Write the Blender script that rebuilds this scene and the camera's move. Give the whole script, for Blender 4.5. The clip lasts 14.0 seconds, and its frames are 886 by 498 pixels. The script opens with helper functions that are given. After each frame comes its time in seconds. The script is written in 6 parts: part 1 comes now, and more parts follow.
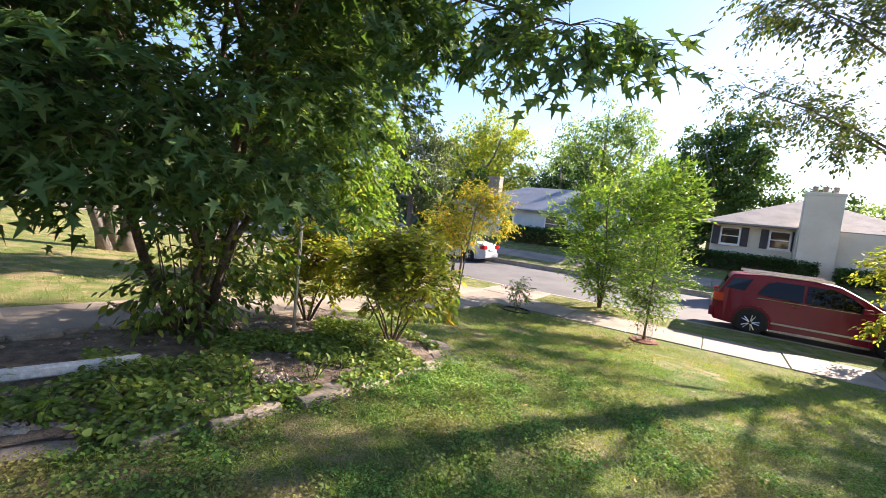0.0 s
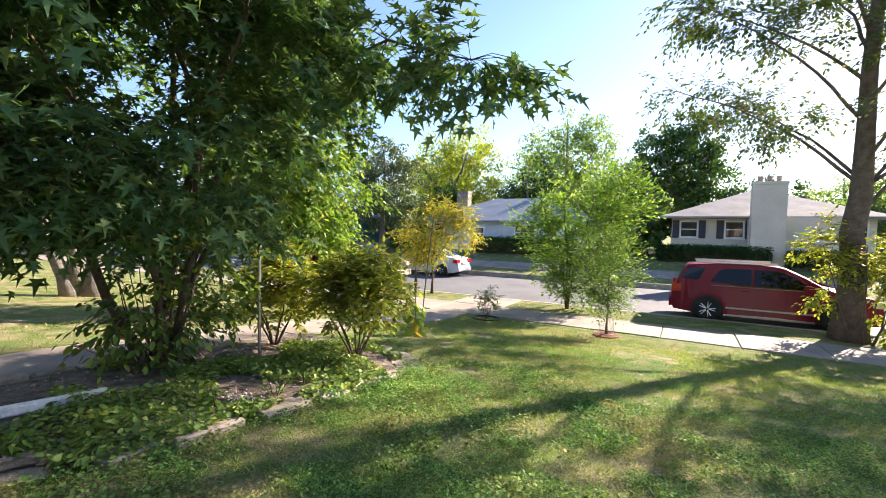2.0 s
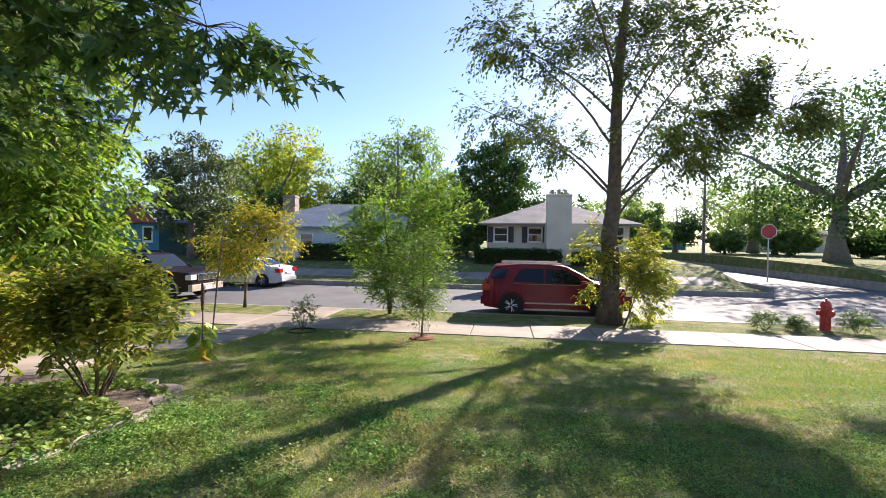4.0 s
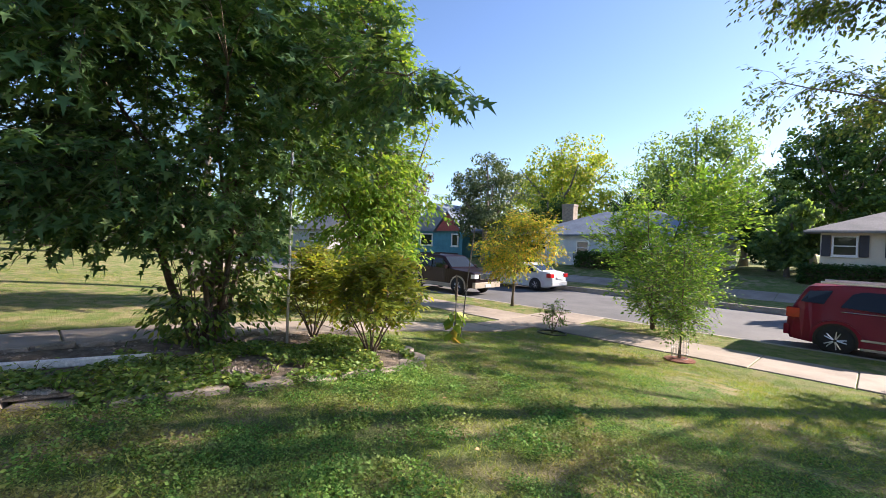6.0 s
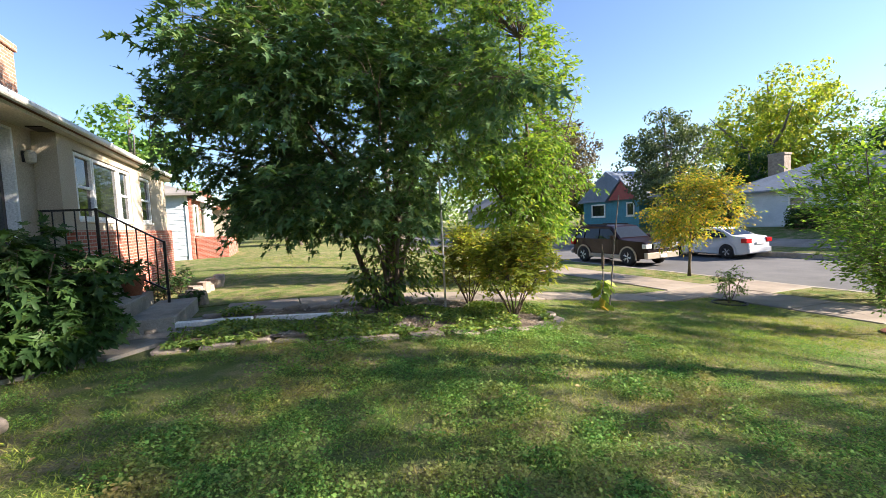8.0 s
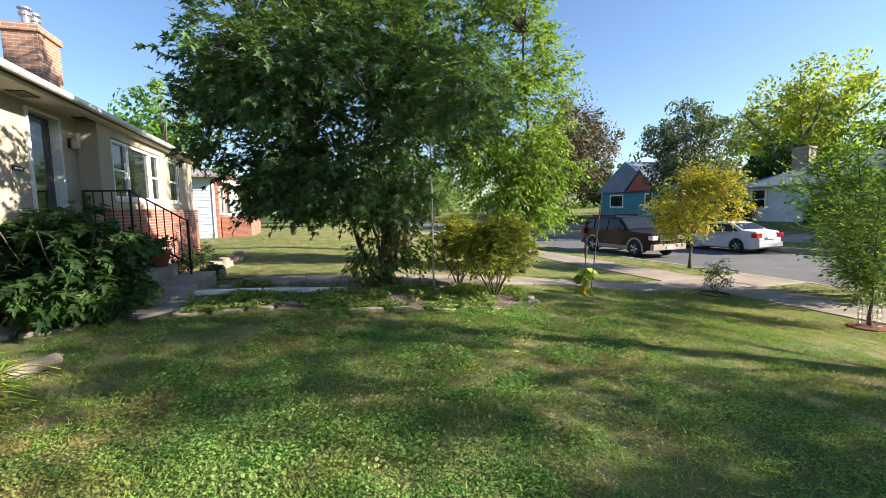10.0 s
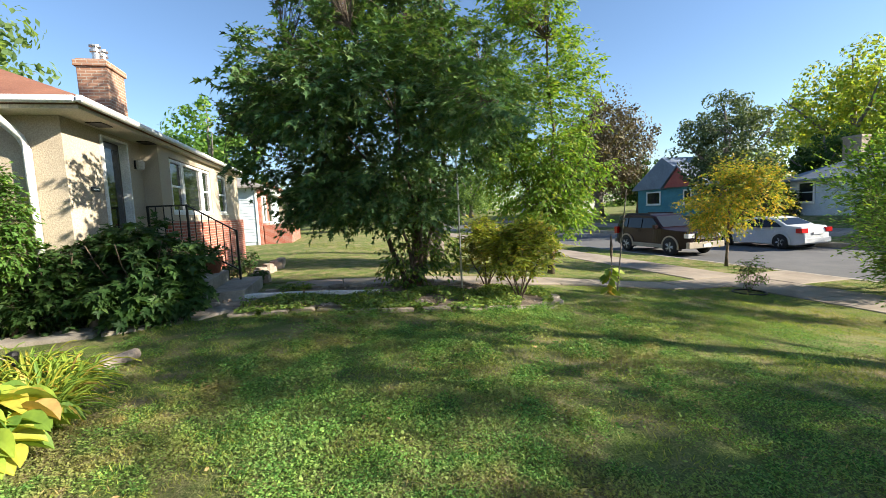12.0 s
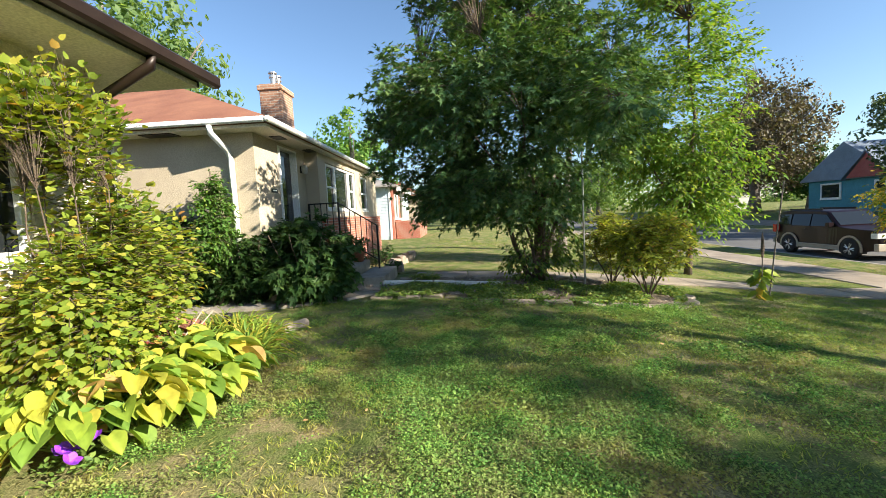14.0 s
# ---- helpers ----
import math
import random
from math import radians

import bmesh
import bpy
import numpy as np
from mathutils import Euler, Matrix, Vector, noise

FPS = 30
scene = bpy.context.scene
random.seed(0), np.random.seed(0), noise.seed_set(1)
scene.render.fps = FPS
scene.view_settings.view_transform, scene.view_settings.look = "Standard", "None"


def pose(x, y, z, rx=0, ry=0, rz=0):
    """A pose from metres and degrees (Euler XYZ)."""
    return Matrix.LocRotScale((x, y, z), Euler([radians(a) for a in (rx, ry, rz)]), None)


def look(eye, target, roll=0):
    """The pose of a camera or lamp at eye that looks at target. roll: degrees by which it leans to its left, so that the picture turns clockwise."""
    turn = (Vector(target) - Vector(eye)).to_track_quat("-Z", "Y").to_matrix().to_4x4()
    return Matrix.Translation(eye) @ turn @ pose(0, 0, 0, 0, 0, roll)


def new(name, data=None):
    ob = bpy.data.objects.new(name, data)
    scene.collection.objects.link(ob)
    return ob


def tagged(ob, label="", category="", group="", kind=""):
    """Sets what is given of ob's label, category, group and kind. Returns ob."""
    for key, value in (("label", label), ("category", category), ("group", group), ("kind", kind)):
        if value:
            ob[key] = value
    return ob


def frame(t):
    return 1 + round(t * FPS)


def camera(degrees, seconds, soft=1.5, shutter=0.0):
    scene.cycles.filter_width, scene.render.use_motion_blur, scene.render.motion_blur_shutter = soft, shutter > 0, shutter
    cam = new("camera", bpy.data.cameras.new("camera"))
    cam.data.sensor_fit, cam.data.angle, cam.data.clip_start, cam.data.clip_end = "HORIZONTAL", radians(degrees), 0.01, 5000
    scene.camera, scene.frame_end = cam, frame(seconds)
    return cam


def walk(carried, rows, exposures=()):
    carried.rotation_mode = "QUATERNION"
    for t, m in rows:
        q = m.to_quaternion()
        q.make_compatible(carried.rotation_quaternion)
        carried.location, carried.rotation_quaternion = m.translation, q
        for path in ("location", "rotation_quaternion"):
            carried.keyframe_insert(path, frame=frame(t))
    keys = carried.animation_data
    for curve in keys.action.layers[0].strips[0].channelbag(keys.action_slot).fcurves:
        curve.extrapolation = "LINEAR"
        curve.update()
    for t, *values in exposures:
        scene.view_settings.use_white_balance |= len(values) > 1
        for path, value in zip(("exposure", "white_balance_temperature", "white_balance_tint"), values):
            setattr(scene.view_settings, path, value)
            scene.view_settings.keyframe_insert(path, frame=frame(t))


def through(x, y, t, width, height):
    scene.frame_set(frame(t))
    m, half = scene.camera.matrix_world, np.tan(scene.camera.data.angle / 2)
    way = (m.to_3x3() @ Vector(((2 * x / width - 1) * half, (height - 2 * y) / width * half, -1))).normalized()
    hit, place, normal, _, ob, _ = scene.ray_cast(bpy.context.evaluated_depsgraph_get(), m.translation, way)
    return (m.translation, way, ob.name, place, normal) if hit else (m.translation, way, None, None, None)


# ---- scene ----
cam = camera(91.9, 14.0, soft=0.7)
METRES, EYE, TILT, LEAN, TURN = 4.828, 1.4, 0.0, 0.0, 32.4
ROWS = [
    (0.0, 0.0, 0.0, 0.0, 0.52, -4.89, -6.12),
    (0.5, -0.0054, -0.0277, 0.0008, 2.09, -4.06, -2.23),
    (1.0, -0.0046, -0.0462, 0.0007, 2.25, -3.75, -0.61),
    (1.5, 0.0238, -0.0573, 0.0022, 1.24, -2.95, -0.73),
    (2.0, 0.0641, -0.0738, -0.0005, -2.69, -2.39, -1.22),
    (2.5, 0.087, -0.0629, -0.0004, -10.92, -2.08, -0.49),
    (3.0, 0.1169, -0.0418, -0.0041, -25.1, -1.16, -0.74),
    (5.5, 0.3055, -0.0747, -0.0042, -9.41, -0.71, -0.13),
    (6.0, 0.356, -0.0948, -0.0143, 13.15, -0.85, -1.94),
    (6.5, 0.3857, -0.1249, -0.0192, 27.5, -1.4, 0.01),
    (7.0, 0.4212, -0.1665, -0.0203, 32.37, -3.44, 3.19),
    (7.5, 0.4712, -0.1836, -0.0187, 34.83, -3.41, 3.57),
    (10.0, 0.7029, -0.2371, -0.0144, 39.21, -5.47, 1.26),
    (10.5, 0.7294, -0.252, -0.0118, 37.5, -5.73, 2.54),
    (11.0, 0.7563, -0.2837, -0.0106, 33.82, -6.16, 2.94),
    (11.5, 0.7679, -0.2913, -0.0049, 32.77, -6.02, 2.64),
    (12.0, 0.7778, -0.2826, -0.0023, 43.69, -5.04, 2.82),
    (12.5, 0.7889, -0.2869, -0.0069, 55.07, -4.58, 0.9),
    (13.0, 0.805, -0.3054, -0.0056, 57.43, -4.73, 3.23),
    (13.5, 0.824, -0.3282, -0.0102, 59.18, -4.74, 4.12),
    (14.0, 0.8293, -0.3349, -0.0084, 59.81, -4.57, 3.0),
]
walk(cam, [(t, pose(0, 0, EYE, TILT, LEAN, TURN) @ pose(METRES * x, METRES * y, METRES * z, 90 + pitch, roll, yaw)) for t, x, y, z, yaw, pitch, roll in ROWS],
     exposures=[(0.0, 2.15, 6200, 22), (2.0, 2.2, 6100, 20), (3.0, 1.75, 5900, 20), (5.5, 1.7, 5900, 20), (7.0, 2.0, 6050, 18), (10.0, 1.65, 5950, 13), (14.0, 1.62, 6050, 8)])

# ---- world and sun ----
SUN_AZ, SUN_EL = 25.8, 26.5
world = bpy.data.worlds.new("sky")
scene.world = world
world.use_nodes = True
wn = world.node_tree.nodes
sky = wn.new("ShaderNodeTexSky")
sky.sky_type = "NISHITA"
sky.sun_disc = False
sky.sun_elevation, sky.sun_rotation = radians(SUN_EL), radians(SUN_AZ)
sky.air_density, sky.dust_density, sky.ozone_density = 1.0, 0.35, 2.2
wn["Background"].inputs[1].default_value = 0.067
world.node_tree.links.new(sky.outputs[0], wn["Background"].inputs[0])
sun_data = bpy.data.lights.new("sun", "SUN")
sun_data.energy, sun_data.angle, sun_data.color = 5.0, radians(0.6), (1.0, 0.86, 0.66)
sun = new("sun", sun_data)
sun_dir = Vector((math.sin(radians(SUN_AZ)) * math.cos(radians(SUN_EL)), math.cos(radians(SUN_AZ)) * math.cos(radians(SUN_EL)), math.sin(radians(SUN_EL))))
sun.matrix_world = look(sun_dir * 60, (0, 0, 0))

# ---- materials ----


def nodes_of(name):
    mat = bpy.data.materials.new(name)
    mat.use_nodes = True
    nt = mat.node_tree
    return mat, nt, nt.nodes["Principled BSDF"], nt.nodes["Material Output"]


def ramp(nt, fac, stops):
    r = nt.nodes.new("ShaderNodeValToRGB")
    els = r.color_ramp.elements
    while len(els) < len(stops):
        els.new(0.5)
    for e, (p, c) in zip(els, stops):
        e.position, e.color = p, (*c, 1)
    nt.links.new(fac, r.inputs[0])
    return r.outputs[0]


def noise_out(nt, scale, detail=4.0, rough=0.6, coords="Object"):
    tc = nt.nodes.new("ShaderNodeTexCoord")
    n = nt.nodes.new("ShaderNodeTexNoise")
    n.inputs["Scale"].default_value, n.inputs["Detail"].default_value, n.inputs["Roughness"].default_value = scale, detail, rough
    nt.links.new(tc.outputs[coords], n.inputs["Vector"])
    return n.outputs["Fac"]


def mixed(nt, fac, a, b, mode="MIX"):
    m = nt.nodes.new("ShaderNodeMix")
    m.data_type, m.blend_type = "RGBA", mode
    for sock, v in ((m.inputs[0], fac), (m.inputs[6], a), (m.inputs[7], b)):
        if isinstance(v, (int, float)):
            sock.default_value = v
        elif isinstance(v, tuple):
            sock.default_value = (*v, 1)
        else:
            nt.links.new(v, sock)
    return m.outputs[2]


def bumped(nt, bsdf, height, strength=0.3, dist=0.01):
    b = nt.nodes.new("ShaderNodeBump")
    b.inputs["Strength"].default_value, b.inputs["Distance"].default_value = strength, dist
    nt.links.new(height, b.inputs["Height"])
    nt.links.new(b.outputs[0], bsdf.inputs["Normal"])


def surface(name, c1, c2, rough=0.7, scale=3.0, fine=60.0, bump=0.3, dist=0.01, metal=0.0, island=0.0, coat=0.0, per_object=0.0, spec=0.5):
    """Two colours mixed at a large and a small scale, with fine relief."""
    mat, nt, bsdf, _ = nodes_of(name)
    big, small = noise_out(nt, scale), noise_out(nt, fine, 3.0)
    col = ramp(nt, big, [(0.35, c1), (0.65, c2)])
    grain = ramp(nt, small, [(0.3, (0.72, 0.72, 0.72)), (0.7, (1.12, 1.12, 1.12))])
    col = mixed(nt, 1.0, col, grain, "MULTIPLY")
    if island or per_object:
        src = nt.nodes.new("ShaderNodeNewGeometry").outputs["Random Per Island"] if island else nt.nodes.new("ShaderNodeObjectInfo").outputs["Random"]
        k = island or per_object
        col = mixed(nt, 1.0, col, ramp(nt, src, [(0.0, (1 - k, 1 - k, 1 - k)), (1.0, (1 + k, 1 + k, 1 + k))]), "MULTIPLY")
    nt.links.new(col, bsdf.inputs["Base Color"])
    bsdf.inputs["Roughness"].default_value, bsdf.inputs["Metallic"].default_value = rough, metal
    bsdf.inputs["Coat Weight"].default_value = coat
    bsdf.inputs["Specular IOR Level"].default_value = spec
    bsdf.inputs["Coat Roughness"].default_value = 0.05
    if bump:
        bumped(nt, bsdf, small, bump, dist)
    return mat


def leafy(name, stops, through=0.45, rough=0.55, patchy=1.3):
    """Leaves: each one its own tint along the stops, light passing through."""
    mat, nt, bsdf, out = nodes_of(name)
    isl = nt.nodes.new("ShaderNodeNewGeometry").outputs["Random Per Island"]
    col = ramp(nt, isl, [(q, tuple(min(0.7, v * 1.4) for v in c)) for q, c in stops])
    patch = ramp(nt, noise_out(nt, patchy, 2.0), [(0.3, (0.75, 0.78, 0.75)), (0.7, (1.15, 1.12, 1.05))])
    col = mixed(nt, 1.0, col, patch, "MULTIPLY")
    nt.links.new(col, bsdf.inputs["Base Color"])
    bsdf.inputs["Roughness"].default_value, bsdf.inputs["Specular IOR Level"].default_value = rough, 0.28
    tr = nt.nodes.new("ShaderNodeBsdfTranslucent")
    warm = mixed(nt, 1.0, col, (1.25, 1.2, 0.45), "MULTIPLY")
    nt.links.new(warm, tr.inputs[0])
    mx = nt.nodes.new("ShaderNodeMixShader")
    mx.inputs[0].default_value = through
    nt.links.new(bsdf.outputs[0], mx.inputs[1])
    nt.links.new(tr.outputs[0], mx.inputs[2])
    nt.links.new(mx.outputs[0], out.inputs["Surface"])
    return mat


def glassy(name, tint=(0.015, 0.018, 0.02), rough=0.04, gloss=0.45):
    mat, nt, bsdf, _ = nodes_of(name)
    bsdf.inputs["Base Color"].default_value = (*tint, 1)
    bsdf.inputs["Roughness"].default_value = rough
    bsdf.inputs["Specular IOR Level"].default_value = gloss
    return mat


def ground_material(name="lawn_soil", dryness=0.3):
    mat, nt, bsdf, _ = nodes_of(name)
    big, mid, small = noise_out(nt, 0.45, 4), noise_out(nt, 2.6, 5), noise_out(nt, 70, 4)
    green = ramp(nt, small, [(0.3, (0.05, 0.075, 0.02)), (0.55, (0.13, 0.175, 0.045)), (0.75, (0.25, 0.28, 0.09))])
    dry = ramp(nt, small, [(0.3, (0.15, 0.12, 0.065)), (0.7, (0.4, 0.33, 0.18))])
    m1 = ramp(nt, mid, [(0.44, (0, 0, 0)), (0.58, (1, 1, 1))])
    m2 = ramp(nt, big, [(0.42, (dryness, dryness, dryness)), (0.62, (1, 1, 1))])
    fac = mixed(nt, 1.0, m1, m2, "MULTIPLY" if dryness < 0.5 else "SCREEN")
    nt.links.new(mixed(nt, fac, green, dry), bsdf.inputs["Base Color"])
    bsdf.inputs["Roughness"].default_value = 0.95
    bsdf.inputs["Specular IOR Level"].default_value = 0.108
    bumped(nt, bsdf, small, 0.8, 0.03)
    return mat


def brick_material(name, c1, c2, mortar, w=0.2, h=0.065):
    """Courses for brickwork that stays far off."""
    mat, nt, bsdf, _ = nodes_of(name)
    tc = nt.nodes.new("ShaderNodeTexCoord")
    b = nt.nodes.new("ShaderNodeTexBrick")
    sep = nt.nodes.new("ShaderNodeSeparateXYZ")
    add = nt.nodes.new("ShaderNodeMath")
    comb = nt.nodes.new("ShaderNodeCombineXYZ")
    nt.links.new(tc.outputs["Object"], sep.inputs[0])
    nt.links.new(sep.outputs[0], add.inputs[0])
    nt.links.new(sep.outputs[1], add.inputs[1])
    nt.links.new(add.outputs[0], comb.inputs[0])
    nt.links.new(sep.outputs[2], comb.inputs[1])
    nt.links.new(comb.outputs[0], b.inputs["Vector"])
    b.inputs["Scale"].default_value = 1.0
    b.inputs["Brick Width"].default_value, b.inputs["Row Height"].default_value, b.inputs["Mortar Size"].default_value = w, h, 0.008
    b.inputs["Color1"].default_value, b.inputs["Color2"].default_value, b.inputs["Mortar"].default_value = (*c1, 1), (*c2, 1), (*mortar, 1)
    nt.links.new(b.outputs["Color"], bsdf.inputs["Base Color"])
    bsdf.inputs["Roughness"].default_value = 0.9
    inv = nt.nodes.new("ShaderNodeMath")
    inv.operation, inv.inputs[0].default_value = "SUBTRACT", 1.0
    nt.links.new(b.outputs["Fac"], inv.inputs[1])
    bumped(nt, bsdf, inv.outputs[0], 0.6, 0.01)
    return mat


LAWN = ground_material()
LAWN_DRY = ground_material("dry_lawn_soil", 0.49)
ASPHALT = surface("asphalt", (0.085, 0.085, 0.088), (0.13, 0.13, 0.13), 0.85, 0.5, 120, 0.4, 0.006)
CONCRETE = surface("concrete", (0.22, 0.18, 0.14), (0.32, 0.27, 0.215), 0.85, 1.2, 90, 0.25, 0.004, per_object=0.08)
CONCRETE_OLD = surface("old_concrete", (0.26, 0.23, 0.19), (0.4, 0.36, 0.3), 0.9, 2.5, 70, 0.4, 0.008)
STUCCO = surface("stucco", (0.43, 0.365, 0.27), (0.51, 0.44, 0.33), 0.9, 0.9, 55, 0.5, 0.01)
STUCCO_PALE = surface("pale_stucco", (0.6, 0.54, 0.42), (0.68, 0.62, 0.5), 0.9, 0.9, 55, 0.4, 0.01)
SHINGLE_RED = surface("red_brown_shingle", (0.22, 0.085, 0.05), (0.32, 0.14, 0.08), 0.9, 1.2, 45, 0.5, 0.01, island=0.25)
SHINGLE_GREY = surface("grey_shingle", (0.2, 0.19, 0.18), (0.3, 0.28, 0.26), 0.9, 1.0, 20, 0.5, 0.01, island=0.15)
SHINGLE_BLUE = surface("blue_grey_shingle", (0.16, 0.2, 0.26), (0.22, 0.27, 0.34), 0.9, 1.0, 20, 0.5, 0.01, island=0.15)
WHITE = surface("white_paint", (0.72, 0.72, 0.7), (0.8, 0.8, 0.78), 0.5, 2, 40, 0.05, 0.002)
CREAM = surface("cream_soffit", (0.62, 0.57, 0.46), (0.7, 0.65, 0.54), 0.7, 2, 40, 0.05, 0.002)
TEAL = surface("teal_siding", (0.05, 0.2, 0.26), (0.07, 0.25, 0.32), 0.7, 1.5, 30, 0.1, 0.003)
PALE_BLUE = surface("pale_blue_siding", (0.45, 0.52, 0.58), (0.55, 0.62, 0.67), 0.7, 1.5, 30, 0.1, 0.003)
GREY_SIDING = surface("grey_siding", (0.42, 0.42, 0.42), (0.52, 0.52, 0.5), 0.7, 1.5, 30, 0.1, 0.003)
DARK_METAL = surface("dark_brown_metal", (0.02, 0.012, 0.009), (0.034, 0.021, 0.015), 0.4, 3, 50, 0.05, 0.002, 0.2)
BLACK_IRON = surface("black_iron", (0.012, 0.012, 0.012), (0.025, 0.024, 0.022), 0.45, 8, 80, 0.1, 0.002, 0.4)
GALVANISED = surface("galvanised_metal", (0.45, 0.45, 0.46), (0.6, 0.6, 0.6), 0.4, 6, 60, 0.05, 0.002, 0.85)
BRICK_RED = brick_material("red_brick_courses", (0.36, 0.1, 0.055), (0.28, 0.075, 0.045), (0.4, 0.34, 0.28))
BRICK_TAN = brick_material("tan_brick_courses", (0.34, 0.19, 0.12), (0.27, 0.14, 0.09), (0.4, 0.35, 0.29))
BRICK = surface("brick", (0.33, 0.12, 0.07), (0.42, 0.17, 0.1), 0.9, 6, 60, 0.4, 0.006, per_object=0.25)
BARK = surface("bark", (0.09, 0.065, 0.045), (0.17, 0.13, 0.095), 0.95, 6, 40, 0.9, 0.03)
BARK_GREY = surface("grey_bark", (0.15, 0.13, 0.11), (0.24, 0.21, 0.18), 0.95, 6, 40, 0.9, 0.03)
GLASS_DARK = glassy("window_glass")
RUBBER = surface("tyre_rubber", (0.012, 0.012, 0.012), (0.022, 0.022, 0.022), 0.85, 8, 60, 0.2, 0.003)
ALLOY = surface("alloy", (0.55, 0.55, 0.56), (0.66, 0.66, 0.66), 0.3, 8, 60, 0.02, 0.001, 0.9)
CHROME = surface("chrome", (0.7, 0.7, 0.7), (0.8, 0.8, 0.8), 0.12, 8, 60, 0.0, 0.001, 1.0)
STONE = surface("edging_stone", (0.26, 0.21, 0.165), (0.42, 0.35, 0.28), 0.9, 7, 60, 0.6, 0.012, per_object=0.15)
MULCH = surface("bed_mulch", (0.11, 0.084, 0.06), (0.27, 0.21, 0.15), 0.95, 9, 60, 1.0, 0.03)
LEAF_MAPLE = leafy("maple_leaf", [(0.0, (0.04, 0.088, 0.034)), (0.6, (0.07, 0.135, 0.05)), (1.0, (0.13, 0.19, 0.07))], 0.36)
LEAF_LIME = leafy("lime_leaf", [(0.0, (0.09, 0.17, 0.03)), (0.7, (0.14, 0.24, 0.04)), (1.0, (0.26, 0.3, 0.06))], 0.5)
LEAF_BUSH = leafy("bush_leaf", [(0.0, (0.06, 0.13, 0.025)), (0.8, (0.1, 0.2, 0.04)), (1.0, (0.18, 0.25, 0.05))], 0.45)
LEAF_YELLOW = leafy("yellowing_leaf", [(0.0, (0.1, 0.17, 0.03)), (0.5, (0.22, 0.26, 0.04)), (1.0, (0.5, 0.32, 0.04))], 0.45)
LEAF_SHRUB = leafy("shrub_leaf", [(0.0, (0.12, 0.17, 0.03)), (0.6, (0.24, 0.28, 0.045)), (0.95, (0.34, 0.33, 0.06)), (1.0, (0.4, 0.22, 0.07))], 0.5)
LEAF_STREET = leafy("street_tree_leaf", [(0.0, (0.04, 0.07, 0.022)), (0.8, (0.07, 0.11, 0.03)), (1.0, (0.15, 0.14, 0.05))], 0.3)
LEAF_SHRUB2 = leafy("sucker_leaf", [(0.0, (0.05, 0.1, 0.025)), (0.8, (0.11, 0.18, 0.04)), (1.0, (0.25, 0.28, 0.06))], 0.42)
LEAF_DARK = leafy("dark_leaf", [(0.0, (0.02, 0.05, 0.014)), (0.7, (0.04, 0.085, 0.022)), (1.0, (0.07, 0.12, 0.03))], 0.38)
LEAF_FAR = leafy("far_leaf", [(0.0, (0.08, 0.14, 0.06)), (0.7, (0.13, 0.2, 0.08)), (1.0, (0.19, 0.26, 0.09))], 0.58)
LEAF_FAR_YELLOW = leafy("far_yellowing_leaf", [(0.0, (0.15, 0.22, 0.04)), (0.75, (0.26, 0.32, 0.05)), (1.0, (0.45, 0.38, 0.06))], 0.5)
LEAF_BROWN = leafy("purple_brown_leaf", [(0.0, (0.05, 0.045, 0.03)), (0.7, (0.09, 0.07, 0.05)), (1.0, (0.12, 0.12, 0.05))], 0.25)
LEAF_HOSTA = leafy("hosta_leaf", [(0.0, (0.1, 0.18, 0.03)), (0.5, (0.2, 0.27, 0.035)), (0.93, (0.34, 0.31, 0.045)), (1.0, (0.38, 0.24, 0.1))], 0.35, patchy=14)
LEAF_VERGE = leafy("young_tree_leaf", [(0.0, (0.07, 0.15, 0.028)), (0.7, (0.13, 0.24, 0.045)), (1.0, (0.24, 0.31, 0.06))], 0.45)
LEAF_GREYGREEN = leafy("grey_green_leaf", [(0.0, (0.035, 0.06, 0.03)), (0.7, (0.07, 0.1, 0.05)), (1.0, (0.12, 0.15, 0.08))], 0.3)
LEAF_GOLD = leafy("golden_leaf", [(0.0, (0.1, 0.17, 0.03)), (0.55, (0.22, 0.28, 0.04)), (0.95, (0.36, 0.34, 0.06)), (1.0, (0.4, 0.2, 0.06))], 0.5)
LEAF_COVER = leafy("ground_cover_leaf", [(0.0, (0.085, 0.15, 0.035)), (0.7, (0.16, 0.24, 0.055)), (1.0, (0.3, 0.33, 0.085))], 0.35)


